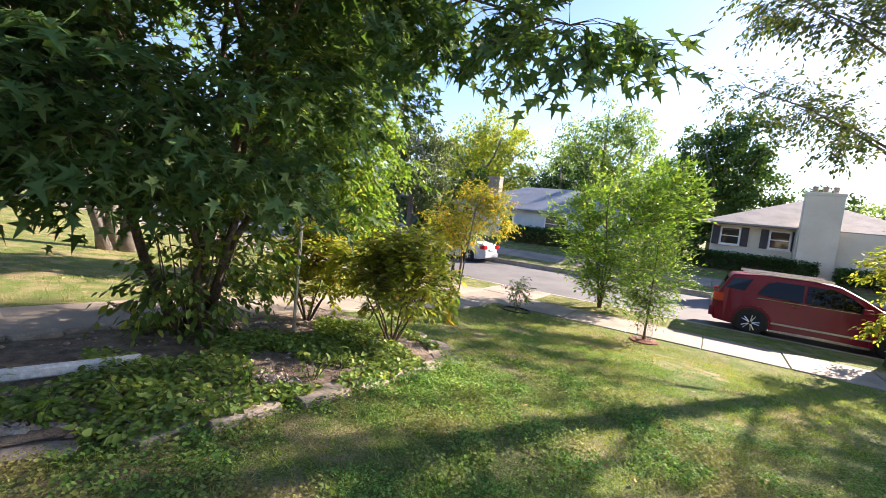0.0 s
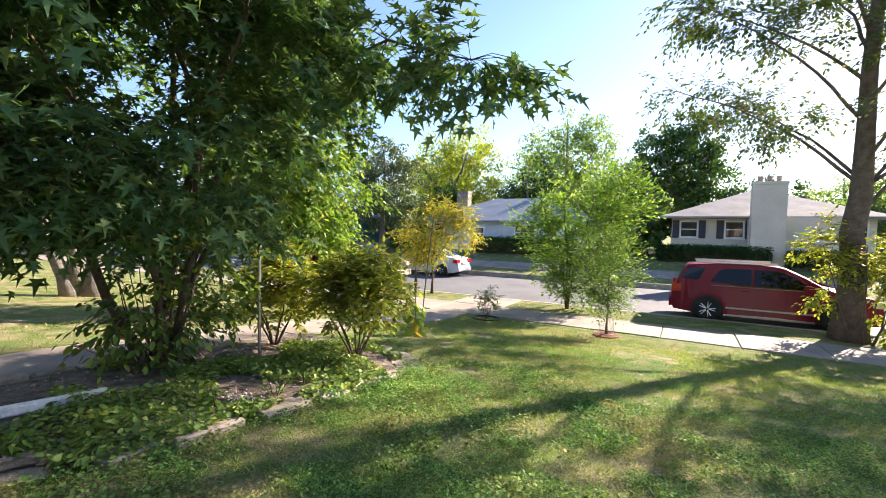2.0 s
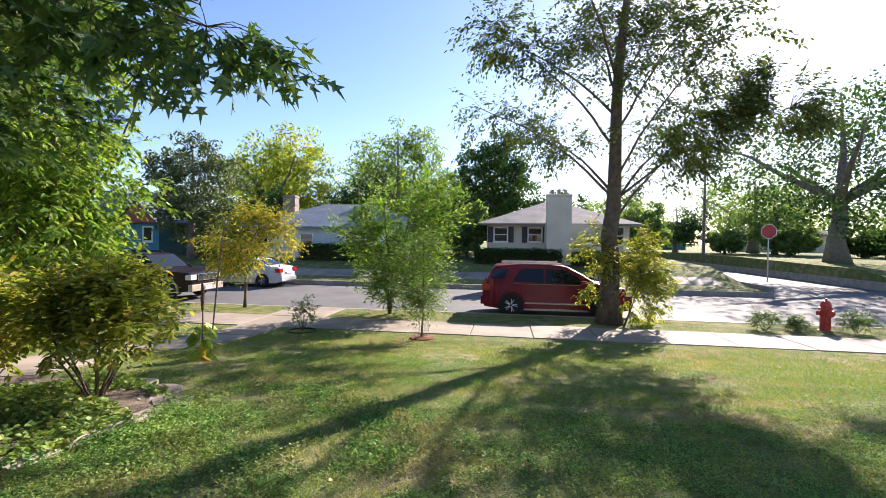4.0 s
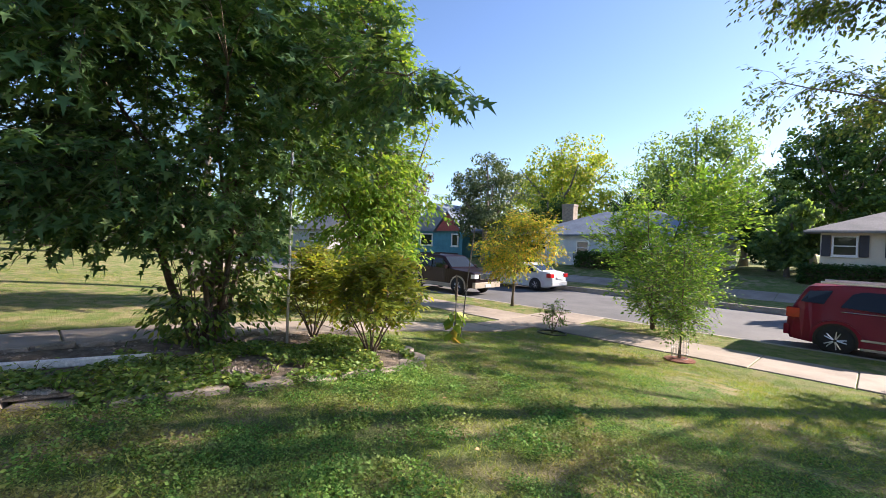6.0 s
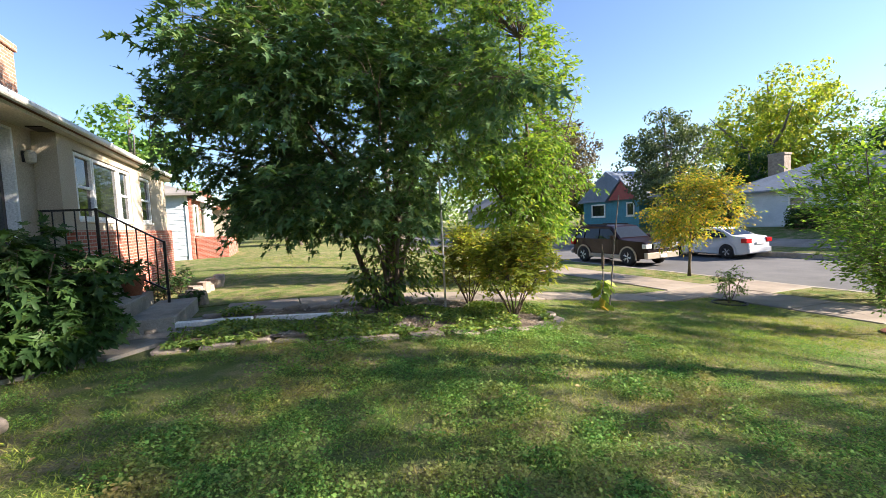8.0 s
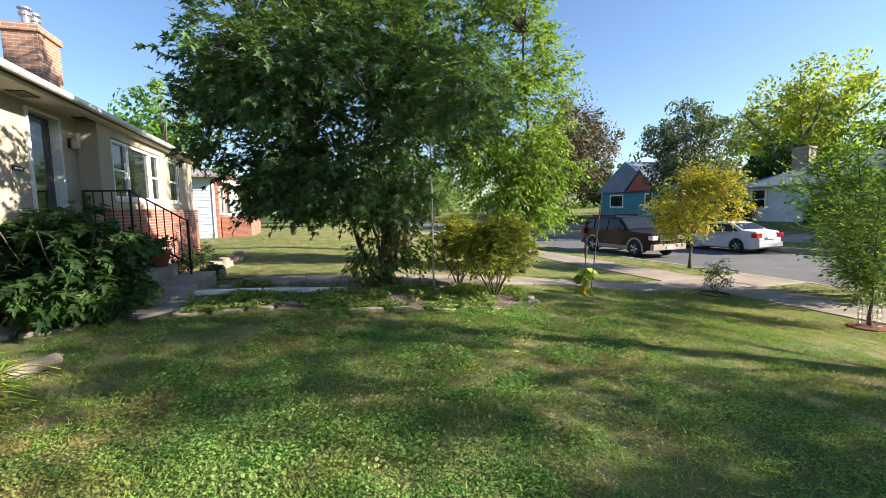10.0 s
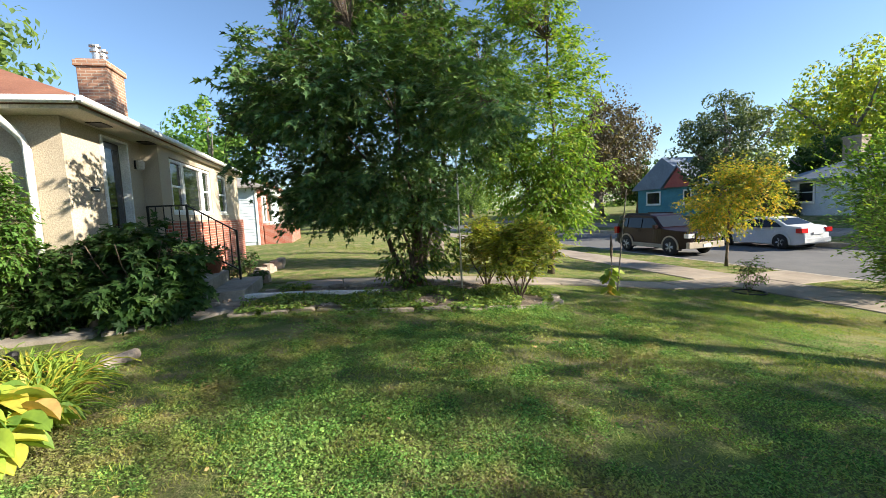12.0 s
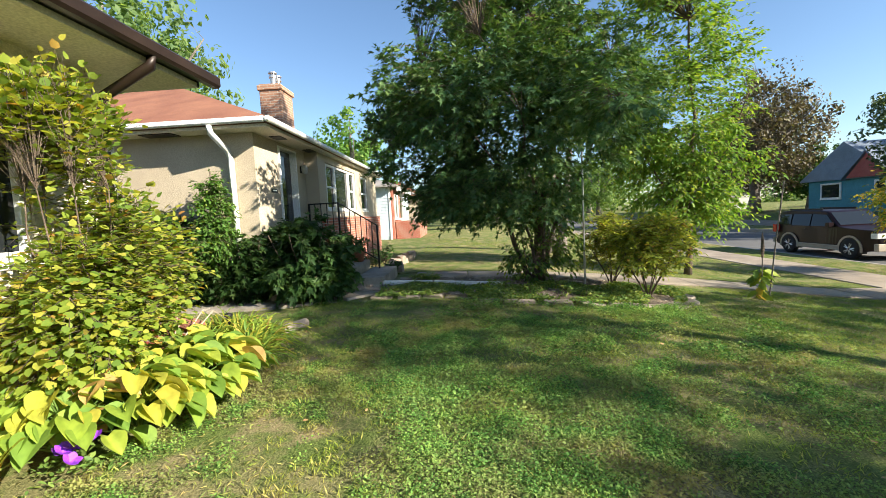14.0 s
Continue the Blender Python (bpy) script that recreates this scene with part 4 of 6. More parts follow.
def car(name, at, turn, label, spec):
    """A car with its nose to +x. spec: length, width, roof height, the side outline above the sill, the glass line, wheels and colours."""
    L, W, r = spec["length"], spec["width"], spec["wheel"]
    root = thing(name, at, label, "car", turn=turn)
    half = W / 2
    belt = spec["belt"]

    def wide(z, x):
        w = half * (1 - 0.045 * max(0, 0.55 - z) / 0.3 * 0.5)
        if z > belt:
            w -= (z - belt) * spec["tumble"]
        e = abs(x - spec.get("mid", 0)) / (L / 2)
        return w - 0.16 * max(0, e - 0.72) / 0.28 * max(0, e - 0.72) / 0.28
    # body: side outline lofted across the width with rounded shoulders
    outline = spec["outline"]
    dense = []
    for a, b in zip(outline, outline[1:] + outline[:1]):
        n = max(1, int(math.dist(a, b) / 0.16))
        dense += [(a[0] + (b[0] - a[0]) * k / n, a[1] + (b[1] - a[1]) * k / n) for k in range(n)]
    bm = bmesh.new()
    cx, cz = 0.0, spec["belt"] * 0.8
    rings = []
    for f, inset in ((-1.0, 0.05), (-0.97, 0.015), (-0.9, 0.0), (0.0, 0.0), (0.9, 0.0), (0.97, 0.015), (1.0, 0.05)):
        ring = []
        for x, z in dense:
            d = math.hypot(x - cx, z - cz)
            k = 1 - inset / d
            ring.append(bm.verts.new((cx + (x - cx) * k, f * wide(z, x), cz + (z - cz) * k)))
        rings.append(ring)
    n = len(dense)
    for a, b in zip(rings, rings[1:]):
        for i in range(n):
            bm.faces.new((a[i], a[(i + 1) % n], b[(i + 1) % n], b[i]))
    caps = [bm.faces.new(list(reversed(rings[0]))), bm.faces.new(rings[-1])]
    bmesh.ops.triangulate(bm, faces=caps)
    bmesh.ops.recalc_face_normals(bm, faces=bm.faces)
    body = part("body", bm, spec["paint"], root, smooth=False)
    for p in body.data.polygons:
        p.use_smooth = abs(p.normal.y) < 0.9
    # wheel arches: dark half discs and a lip, then wheels
    for x in spec["axles"]:
        for s in (-1, 1):
            arch = [(x + (r + 0.06) * math.cos(a), r + (r + 0.06) * math.sin(a)) for a in np.linspace(-0.35, math.pi + 0.35, 18)]
            y = s * wide(0.6, x)
            part("wheel_arch", prism(bmesh.new(), arch, min(y - s * 0.25, y + s * 0.002), max(y - s * 0.25, y + s * 0.002)), BLACK_IRON, root)
            lip = bmesh.new()
            for a0, a1 in zip(np.linspace(-0.2, math.pi + 0.2, 15), np.linspace(-0.2, math.pi + 0.2, 15)[1:]):
                q = [(x + k * math.cos(a), r + k * math.sin(a)) for k, a in ((r + 0.05, a0), (r + 0.05, a1), (r + 0.12, a1), (r + 0.12, a0))]
                prism(lip, q, min(y - s * 0.02, y + s * 0.016), max(y - s * 0.02, y + s * 0.016))
            part("arch_trim", lip, spec.get("trim", spec["paint"]), root)
            wheel(root, x, s, r, 0.22, abs(y) + 0.022)
    # side glass
    for quad in spec["glass"]:
        for s in (-1, 1):
            g = bmesh.new()
            outer = [g.verts.new((x, s * (wide(z, x) + 0.004), z)) for x, z in quad]
            inner = [g.verts.new((x, s * (wide(z, x) - 0.02), z)) for x, z in quad]
            g.faces.new(outer if s < 0 else outer[::-1])
            g.faces.new(inner if s > 0 else inner[::-1])
            for i in range(len(quad)):
                g.faces.new((outer[i], outer[(i + 1) % len(quad)], inner[(i + 1) % len(quad)], inner[i]))
            bmesh.ops.recalc_face_normals(g, faces=g.faces)
            part("side_window", g, spec["tint"], root)
    # front and rear glass, lights, bumpers, mirrors, handles, rails
    for nm, (xa, za, xb, zb) in (("windscreen", spec["screen"]), ("rear_window", spec["rear"])):
        g = bmesh.new()
        dx, dz = xb - xa, zb - za
        q = Vector((-dz, 0, dx)).normalized() * 0.006
        if q.z < 0:
            q = -q
        vs = [g.verts.new(Vector((x, s * (wide(z, x) - 0.09), z)) + q) for x, z, s in ((xa, za, -1), (xa, za, 1), (xb, zb, 1), (xb, zb, -1))]
        g.faces.new(vs)
        low = [g.verts.new(v.co - q * 5) for v in vs]
        g.faces.new(low[::-1])
        for i in range(4):
            g.faces.new((vs[i], vs[(i + 1) % 4], low[(i + 1) % 4], low[i]))
        bmesh.ops.recalc_face_normals(g, faces=g.faces)
        part(nm, g, spec["tint"] if nm == "rear_window" else GLASS_DARK, root)
    for nm, lo, hi, mat in spec["extras"]:
        if nm.startswith("mid_"):
            part(nm[4:], boxed(lo, hi, 0.015), mat, root)
        else:
            for s in (-1, 1):
                a, b = (lo[0], s * lo[1], lo[2]), (hi[0], s * hi[1], hi[2])
                part(nm, boxed([min(p, q) for p, q in zip(a, b)], [max(p, q) for p, q in zip(a, b)], 0.012), mat, root)
    return root


def paint(name, col, dark=0.85):
    return surface(name, tuple(c * dark for c in col), col, 0.34, 1.5, 300, 0.0, 0.001, 0.0, coat=0.08, spec=0.22)


RED_PAINT = paint("red_paint", (0.19, 0.003, 0.024))
SILVER_PAINT = paint("silver_paint", (0.6, 0.62, 0.64))
MAROON_PAINT = paint("maroon_paint", (0.012, 0.0035, 0.005))
TAN_TRIM = surface("tan_trim", (0.34, 0.29, 0.22), (0.42, 0.36, 0.28), 0.5, 3, 60, 0.02)
LAMP_RED = surface("lamp_red", (0.4, 0.01, 0.01), (0.5, 0.02, 0.02), 0.15, 6, 60, 0.0)
LAMP_CLEAR = surface("lamp_clear", (0.6, 0.6, 0.6), (0.75, 0.75, 0.75), 0.1, 6, 60, 0.0)
TINT = glassy("tinted_glass", (0.006, 0.006, 0.007), 0.03, 0.3)

SUV = dict(length=4.77, width=1.84, wheel=0.36, belt=1.02, tumble=0.28, axles=(-1.43, 1.43), paint=RED_PAINT, tint=TINT,
           outline=[(-2.3, 0.28), (-2.38, 0.5), (-2.36, 0.78), (-2.3, 1.0), (-2.2, 1.18), (-2.05, 1.5), (-1.95, 1.62), (-1.2, 1.68), (-0.2, 1.68), (0.35, 1.63), (0.8, 1.4), (1.25, 1.12), (1.6, 1.06),
                    (2.1, 0.97), (2.33, 0.82), (2.38, 0.55), (2.33, 0.28), (1.9, 0.24), (-1.9, 0.24)],
           glass=[[(-2.1, 1.22), (-1.66, 1.2), (-1.5, 1.54), (-1.94, 1.5)], [(-1.36, 1.16), (-0.4, 1.1), (-0.4, 1.55), (-0.98, 1.55), (-1.16, 1.48)], [(-0.32, 1.1), (0.95, 1.08), (0.55, 1.4), (0.2, 1.54), (-0.32, 1.55)]],
           screen=(1.22, 1.14, 0.42, 1.6), rear=(-2.24, 1.1, -2.06, 1.48),
           extras=[("tail_light", (-2.36, 0.66, 0.82), (-2.1, 0.925, 1.06), LAMP_RED), ("mid_bumper", (-2.42, -0.8, 0.36), (-2.3, 0.8, 0.62), RED_PAINT), ("mid_sill", (-1.0, -0.89, 0.2), (1.0, 0.89, 0.33), ALLOY),
                   ("roof_rail", (-1.75, 0.6, 1.68), (0.2, 0.65, 1.75), ALLOY), ("window_trim", (-1.36, 0.895, 1.045), (0.95, 0.925, 1.065), CHROME), ("side_moulding", (-1.0, 0.9, 0.42), (1.0, 0.94, 0.47), ALLOY), ("mirror", (0.72, 0.9, 1.05), (0.92, 1.08, 1.2), RED_PAINT), ("handle", (-0.62, 0.9, 0.94), (-0.44, 0.95, 0.98), RED_PAINT),
                   ("mid_number_plate", (-2.4, -0.26, 0.74), (-2.36, 0.26, 0.88), WHITE), ("headlight", (2.1, 0.55, 0.74), (2.36, 0.86, 0.9), LAMP_CLEAR)])
SEDAN = dict(length=4.5, width=1.75, wheel=0.32, belt=0.9, tumble=0.42, axles=(-1.32, 1.38), paint=SILVER_PAINT, tint=TINT,
             outline=[(-2.2, 0.26), (-2.25, 0.5), (-2.2, 0.85), (-2.1, 1.0), (-1.55, 1.06), (-0.95, 1.36), (-0.5, 1.43), (0.0, 1.43), (0.35, 1.38), (1.15, 0.98), (1.5, 0.9), (2.05, 0.74), (2.23, 0.6), (2.22, 0.3), (1.9, 0.2), (-1.9, 0.2)],
             glass=[[(-1.35, 1.0), (-0.42, 0.96), (-0.42, 1.33), (-0.85, 1.3)], [(-0.36, 0.96), (0.95, 0.94), (0.35, 1.28), (0.0, 1.33), (-0.36, 1.33)]],
             screen=(1.1, 1.01, 0.4, 1.36), rear=(-1.5, 1.08, -0.98, 1.35),
             extras=[("tail_light", (-2.24, 0.5, 0.74), (-1.98, 0.87, 0.94), LAMP_RED), ("mid_bumper", (-2.29, -0.75, 0.3), (-2.18, 0.75, 0.52), SILVER_PAINT), ("mirror", (0.75, 0.86, 0.94), (0.92, 1.02, 1.06), SILVER_PAINT),
                     ("handle", (-0.55, 0.85, 0.82), (-0.38, 0.9, 0.86), SILVER_PAINT), ("mid_number_plate", (-2.28, -0.26, 0.66), (-2.23, 0.26, 0.78), WHITE), ("headlight", (1.95, 0.5, 0.58), (2.2, 0.82, 0.72), LAMP_CLEAR)])
WAGON = dict(length=4.9, width=1.87, wheel=0.38, belt=1.12, tumble=0.22, axles=(-1.45, 1.44), paint=MAROON_PAINT, tint=TINT, trim=TAN_TRIM,
             outline=[(-2.38, 0.36), (-2.43, 0.6), (-2.4, 1.1), (-2.3, 1.6), (-2.2, 1.74), (-1.6, 1.8), (-0.1, 1.8), (0.3, 1.75), (0.95, 1.2), (1.2, 1.15), (2.2, 1.08), (2.36, 0.98), (2.42, 0.6), (2.38, 0.38), (2.0, 0.32), (-2.0, 0.32)],
             glass=[[(-2.2, 1.2), (-1.42, 1.2), (-1.42, 1.64), (-2.12, 1.62)], [(-1.34, 1.18), (-0.4, 1.18), (-0.4, 1.66), (-1.34, 1.66)], [(-0.34, 1.18), (0.82, 1.18), (0.32, 1.62), (-0.34, 1.66)]],
             screen=(0.92, 1.24, 0.36, 1.71), rear=(-2.37, 1.2, -2.28, 1.62),
             extras=[("tail_light", (-2.42, 0.72, 0.86), (-2.2, 0.94, 1.2), LAMP_RED), ("mid_front_bumper", (2.32, -0.9, 0.36), (2.5, 0.9, 0.62), TAN_TRIM), ("mid_rear_bumper", (-2.5, -0.88, 0.4), (-2.38, 0.88, 0.62), TAN_TRIM),
                     ("mid_sill", (-1.0, -0.945, 0.3), (1.0, 0.945, 0.48), TAN_TRIM), ("roof_rail", (-1.8, 0.62, 1.8), (-0.1, 0.67, 1.87), BLACK_IRON), ("mirror", (0.6, 0.93, 1.16), (0.78, 1.13, 1.34), MAROON_PAINT),
                     ("headlight", (2.2, 0.58, 0.8), (2.44, 0.9, 0.98), LAMP_CLEAR), ("mid_grille", (2.38, -0.5, 0.76), (2.46, 0.5, 1.02), CHROME), ("mid_number_plate", (2.5, -0.2, 0.4), (2.52, 0.2, 0.54), WHITE),
                     ("handle", (-0.66, 0.93, 1.02), (-0.46, 0.97, 1.06), MAROON_PAINT)])
car("red_suv", (2.45, 15.3, ROAD_Z), 0, "red sport utility car parked at the near kerb", SUV)
car("maroon_suv", (-13.4, 15.9, ROAD_Z), 0, "dark maroon sport utility car with tan trim parked at the kerb", WAGON)
car("silver_sedan", (-12.4, 20.9, ROAD_Z), 180, "silver four-door sedan parked across the street", SEDAN)

# ---- trees and shrubs ----


def g(x, y):
    return (x, y, ground_z(x, y) - 0.03)


# the dense silver maple in the bed, many stems
tree("silver_maple", g(-4.3, 2.25),
     [([(0, 0, 0), (0.1, 0.05, 1.2), (0.3, 0.35, 2.6), (0.5, 0.6, 4.4), (0.6, 0.8, 6.4)], 0.085, 0.02), ([(0.05, -0.12, 0), (-0.25, -0.5, 1.2), (-0.5, -1.0, 2.2), (-0.4, -1.6, 3.4), (-0.3, -2.1, 4.4)], 0.055, 0.012),
      ([(-0.1, 0.1, 0), (-0.4, 0.3, 1.6), (-0.6, 0.5, 3.2), (-0.5, 0.5, 5.0)], 0.065, 0.02), ([(0.1, 0.1, 0.3), (0.5, 0.1, 1.4), (1.2, -0.3, 2.3), (2.1, -0.5, 2.9)], 0.04, 0.01),
      ([(0.1, 0.05, 1.3), (0.6, 0.5, 2.3), (1.5, 0.55, 2.95), (2.6, 0.45, 3.05), (3.35, 0.42, 2.75)], 0.032, 0.006), ([(0.3, 0.35, 2.6), (0.8, -0.4, 3.4), (1.2, -1.0, 4.4)], 0.03, 0.01),
      ([(0, 0.1, 0), (0.15, 0.3, 1.0), (0.3, 1.0, 2.4), (0.4, 1.4, 4.2)], 0.05, 0.012), ([(-0.5, -1.0, 2.2), (-0.3, -1.8, 2.6), (0.0, -3.2, 2.7)], 0.025, 0.006),
      ([(0.05, 0.0, 0.0), (0.25, -0.1, 0.9), (0.35, -0.5, 2.0), (0.5, -1.2, 3.0), (0.6, -2.6, 3.6)], 0.04, 0.008), ([(-0.05, 0.05, 0), (0.0, 0.3, 0.8), (0.1, 0.5, 2.0)], 0.035, 0.015)],
     [(0.3, -0.65, 3.2, 1.9, 1.9, 1.7), (0.2, -0.8, 5.0, 1.9, 2.1, 1.9), (0.3, -0.2, 6.7, 1.6, 2.0, 1.3), (1.1, -0.6, 2.1, 1.3, 1.5, 0.9), (0.6, 0.9, 3.6, 1.5, 1.4, 1.7), (0.0, -2.3, 3.1, 0.9, 0.8, 0.7),
      (2.0, -0.6, 3.1, 1.1, 1.3, 0.9), (1.5, -1.8, 3.3, 1.2, 1.1, 1.1), (3.45, 0.42, 2.68, 0.5, 0.25, 0.25), (3.0, 0.42, 2.85, 0.6, 0.32, 0.28), (2.5, 0.45, 3.0, 0.6, 0.4, 0.3), (0.2, 0.1, 1.7, 0.9, 1.0, 0.7), (0.1, -1.3, 2.2, 1.0, 1.0, 0.8), (-0.2, -2.8, 3.3, 0.6, 0.6, 0.5),
      (0.6, -2.2, 2.5, 0.8, 0.7, 0.6), (0.0, -2.5, 3.8, 0.6, 0.6, 0.4), (0.9, -1.6, 1.85, 0.9, 0.8, 0.5), (0.1, -2.8, 2.6, 0.5, 0.5, 0.3)],
     1900, 27, 0.118, LEAF_MAPLE, "dense silver maple with several stems in the bed", leaf="lobed", seed=3, twig_len=0.42, spray=0.12, gaps=0.24, shell=0.42, droop=0.7)
tree("maple_suckers", g(-4.2, 2.2), [([(0, 0, 0), (0.2 * math.cos(a), 0.25 * math.sin(a), 0.5), (0.35 * math.cos(a), 0.4 * math.sin(a), 1.1)], 0.012, 0.004) for a in np.linspace(0, 5.5, 9)],
     [(0.05, 0, 0.6, 0.55, 0.7, 0.6), (0, 0.5, 0.9, 0.5, 0.5, 0.7), (0.1, 0.1, 1.4, 0.6, 0.75, 0.5)], 190, 12, 0.1, LEAF_SHRUB2, "leafy suckers round the maple's foot", "shrub", seed=4, twig_len=0.25, spray=0.06, droop=0.8)
# lighter tree behind it
tree("light_green_tree", g(-7.0, 6.6), [([(0, 0, 0), (0.05, 0.05, 2), (0.1, 0.1, 4), (0.1, 0, 7.5)], 0.08, 0.02), ([(0.05, 0.05, 1.6), (0.6, 0.7, 3.2), (0.9, 1.1, 4.8)], 0.04, 0.01), ([(0.05, 0.05, 1.4), (-0.2, -0.9, 3.0), (-0.3, -1.4, 4.6)], 0.04, 0.01)],
     [(0.2, -0.1, 3.0, 1.5, 1.8, 1.5), (0.2, -0.2, 5.0, 1.5, 1.8, 2.2), (0.1, -0.6, 7.2, 1.3, 1.4, 1.4), (0.2, 0, 1.9, 1.2, 1.5, 0.9), (0.1, -1.3, 3.6, 1.2, 1.2, 1.9)], 1050, 26, 0.125, LEAF_LIME, "tall light green tree behind the maple", leaf="oval", seed=9, twig_len=0.55, spray=0.13, gaps=0.2)
# shrub with many bare stems at the bed's end
tree("multi_stem_shrub", g(-3.05, 3.9), [([(0, 0, 0), (0.15 * math.cos(a), 0.15 * math.sin(a), 0.3), (0.42 * math.cos(a), 0.42 * math.sin(a), 0.75)], 0.018, 0.006) for a in np.linspace(0, 5.6, 8)],
     [(0, 0, 0.88, 0.78, 0.78, 0.5), (0.1, 0.1, 1.1, 0.55, 0.55, 0.42)], 380, 20, 0.08, LEAF_SHRUB, "yellow-green shrub with many thin dark stems", "shrub", seed=5, twig_len=0.2, spray=0.06, droop=0.2)
tree("multi_stem_shrub", g(-4.35, 3.75), [([(0, 0, 0), (0.15 * math.cos(a), 0.15 * math.sin(a), 0.3), (0.38 * math.cos(a), 0.38 * math.sin(a), 0.7)], 0.016, 0.006) for a in np.linspace(0.3, 5.9, 7)],
     [(0, 0, 0.8, 0.7, 0.78, 0.55), (0, -0.1, 1.1, 0.5, 0.5, 0.4)], 300, 20, 0.08, LEAF_SHRUB, "yellow-green shrub beside the walk", "shrub", seed=6, twig_len=0.2, spray=0.06, droop=0.2)
# caged young tree, bushy tree, yellow tree, big street tree
tree("caged_sapling", g(-1.05, 10.0), [([(0, 0, 0), (0.02, 0, 0.8), (0, 0.03, 2.3)], 0.03, 0.008)], [(0, 0, 1.6, 0.75, 0.75, 0.95), (0, 0, 0.95, 0.45, 0.45, 0.45)], 300, 18, 0.075, LEAF_VERGE,
     "slender young tree inside a wire cage on the lawn", seed=7, twig_len=0.45, spray=0.06, droop=-0.3)
tree("bushy_young_tree", g(-2.7, 13.2), [([(0, 0, 0), (0.2 * math.cos(a), 0.2 * math.sin(a), 1.2), (0.9 * math.cos(a), 0.7 * math.sin(a), 3.4)], 0.04, 0.01) for a in np.linspace(0.4, 5.8, 6)],
     [(0.2, 0, 1.8, 1.7, 1.2, 1.3), (1.2, 0, 3.3, 1.3, 1.0, 1.4), (-0.9, 0, 3.1, 1.1, 0.9, 1.4), (0.1, 0, 0.9, 1.1, 0.9, 0.7)], 760, 18, 0.125, LEAF_VERGE, "bushy bright green young tree on the verge", seed=8, twig_len=0.5, spray=0.08, droop=-0.4)
tree("yellow_tree", g(-7.72, 13.45), [([(0, 0, 0), (0.03, 0, 1.1), (0.1, 0, 2.0)], 0.05, 0.03), ([(0.03, 0, 1.1), (0.7, 0.2, 2.2), (1.3, 0.2, 2.7)], 0.03, 0.01), ([(0.03, 0, 1.1), (-0.8, -0.2, 2.0), (-1.4, 0, 2.4)], 0.03, 0.01), ([(0.1, 0, 2), (0.3, 0.4, 2.8), (0.4, 0.3, 3.4)], 0.03, 0.01)],
     [(0.1, 0, 2.3, 1.9, 1.6, 0.8), (0.5, 0, 3.0, 1.4, 1.2, 0.6), (-0.2, 0, 1.6, 1.1, 1.0, 0.5)], 430, 20, 0.11, LEAF_YELLOW, "small tree turning yellow and orange on the verge", seed=10, twig_len=0.45, spray=0.1)
STREET_LIMBS = ((3.6, 3.15, 3.7), (3.5, 0.1, 4.8), (3.4, 0.5, 3.2), (3.7, 2.4, 3.4), (4.0, 5.2, 3.2), (2.9, 0.75, 4.2), (5.0, 3.6, 3.6), (5.2, 5.5, 2.2), (5.9, 2.9, 3.3), (6.2, 0.2, 1.5), (6.6, 1.8, 2.4), (7.0, 4.0, 2.6))
tree("street_tree", g(3.75, 13.0), [([(0, 0, 0), (0.02, 0, 2.5), (0.1, 0, 5.0), (0.3, 0.1, 8.5), (0.4, 0.1, 11)], 0.3, 0.07)] +
     [([(0.05, 0, z), (0.05 + 0.3 * r * math.cos(a), 0.3 * r * math.sin(a), z + 1.1), (0.65 * r * math.cos(a), 0.65 * r * math.sin(a), z + 2.0), (r * math.cos(a), r * math.sin(a), z + 2.6)], 0.045, 0.01) for z, a, r in STREET_LIMBS],
     [(k * r * math.cos(a), k * r * math.sin(a), z + h, 1.1, 1.1, 0.85) for z, a, r in STREET_LIMBS for k, h in ((0.4, 1.5), (0.75, 2.2), (1.0, 2.6))] +
     [(0.0, 0, 9.6, 1.7, 1.8, 1.5), (2.0, 0, 4.3, 1.1, 0.9, 0.6)] + [(2.6, 0.0, 5.6, 1.3, 1.1, 0.9), (3.6, 0.0, 6.4, 1.5, 1.2, 1.0), (4.6, 0.1, 5.8, 1.2, 1.0, 0.7), (3.8, 0.0, 6.7, 1.1, 0.9, 0.7)] * 3, 1350, 24, 0.12, LEAF_STREET, "tall street tree with a dark trunk on the verge", bark=BARK, seed=11, twig_len=0.6, spray=0.15, gaps=0.43, sides=12)
tree("vine_shrub", g(3.9, 12.75), [([(0.2 * math.cos(a), 0.2 * math.sin(a), 0), (0.6 * math.cos(a), 0.4 * math.sin(a), 1.2), (0.9 * math.cos(a), 0.5 * math.sin(a), 2.2)], 0.02, 0.006) for a in np.linspace(0, 5.5, 7)],
     [(0.65, 0, 1.5, 0.85, 0.6, 1.5), (-0.75, 0, 1.7, 0.7, 0.5, 1.2)], 330, 20, 0.11, LEAF_SHRUB, "leafy shrub growing round the street tree", "shrub", seed=12, twig_len=0.3, spray=0.1)
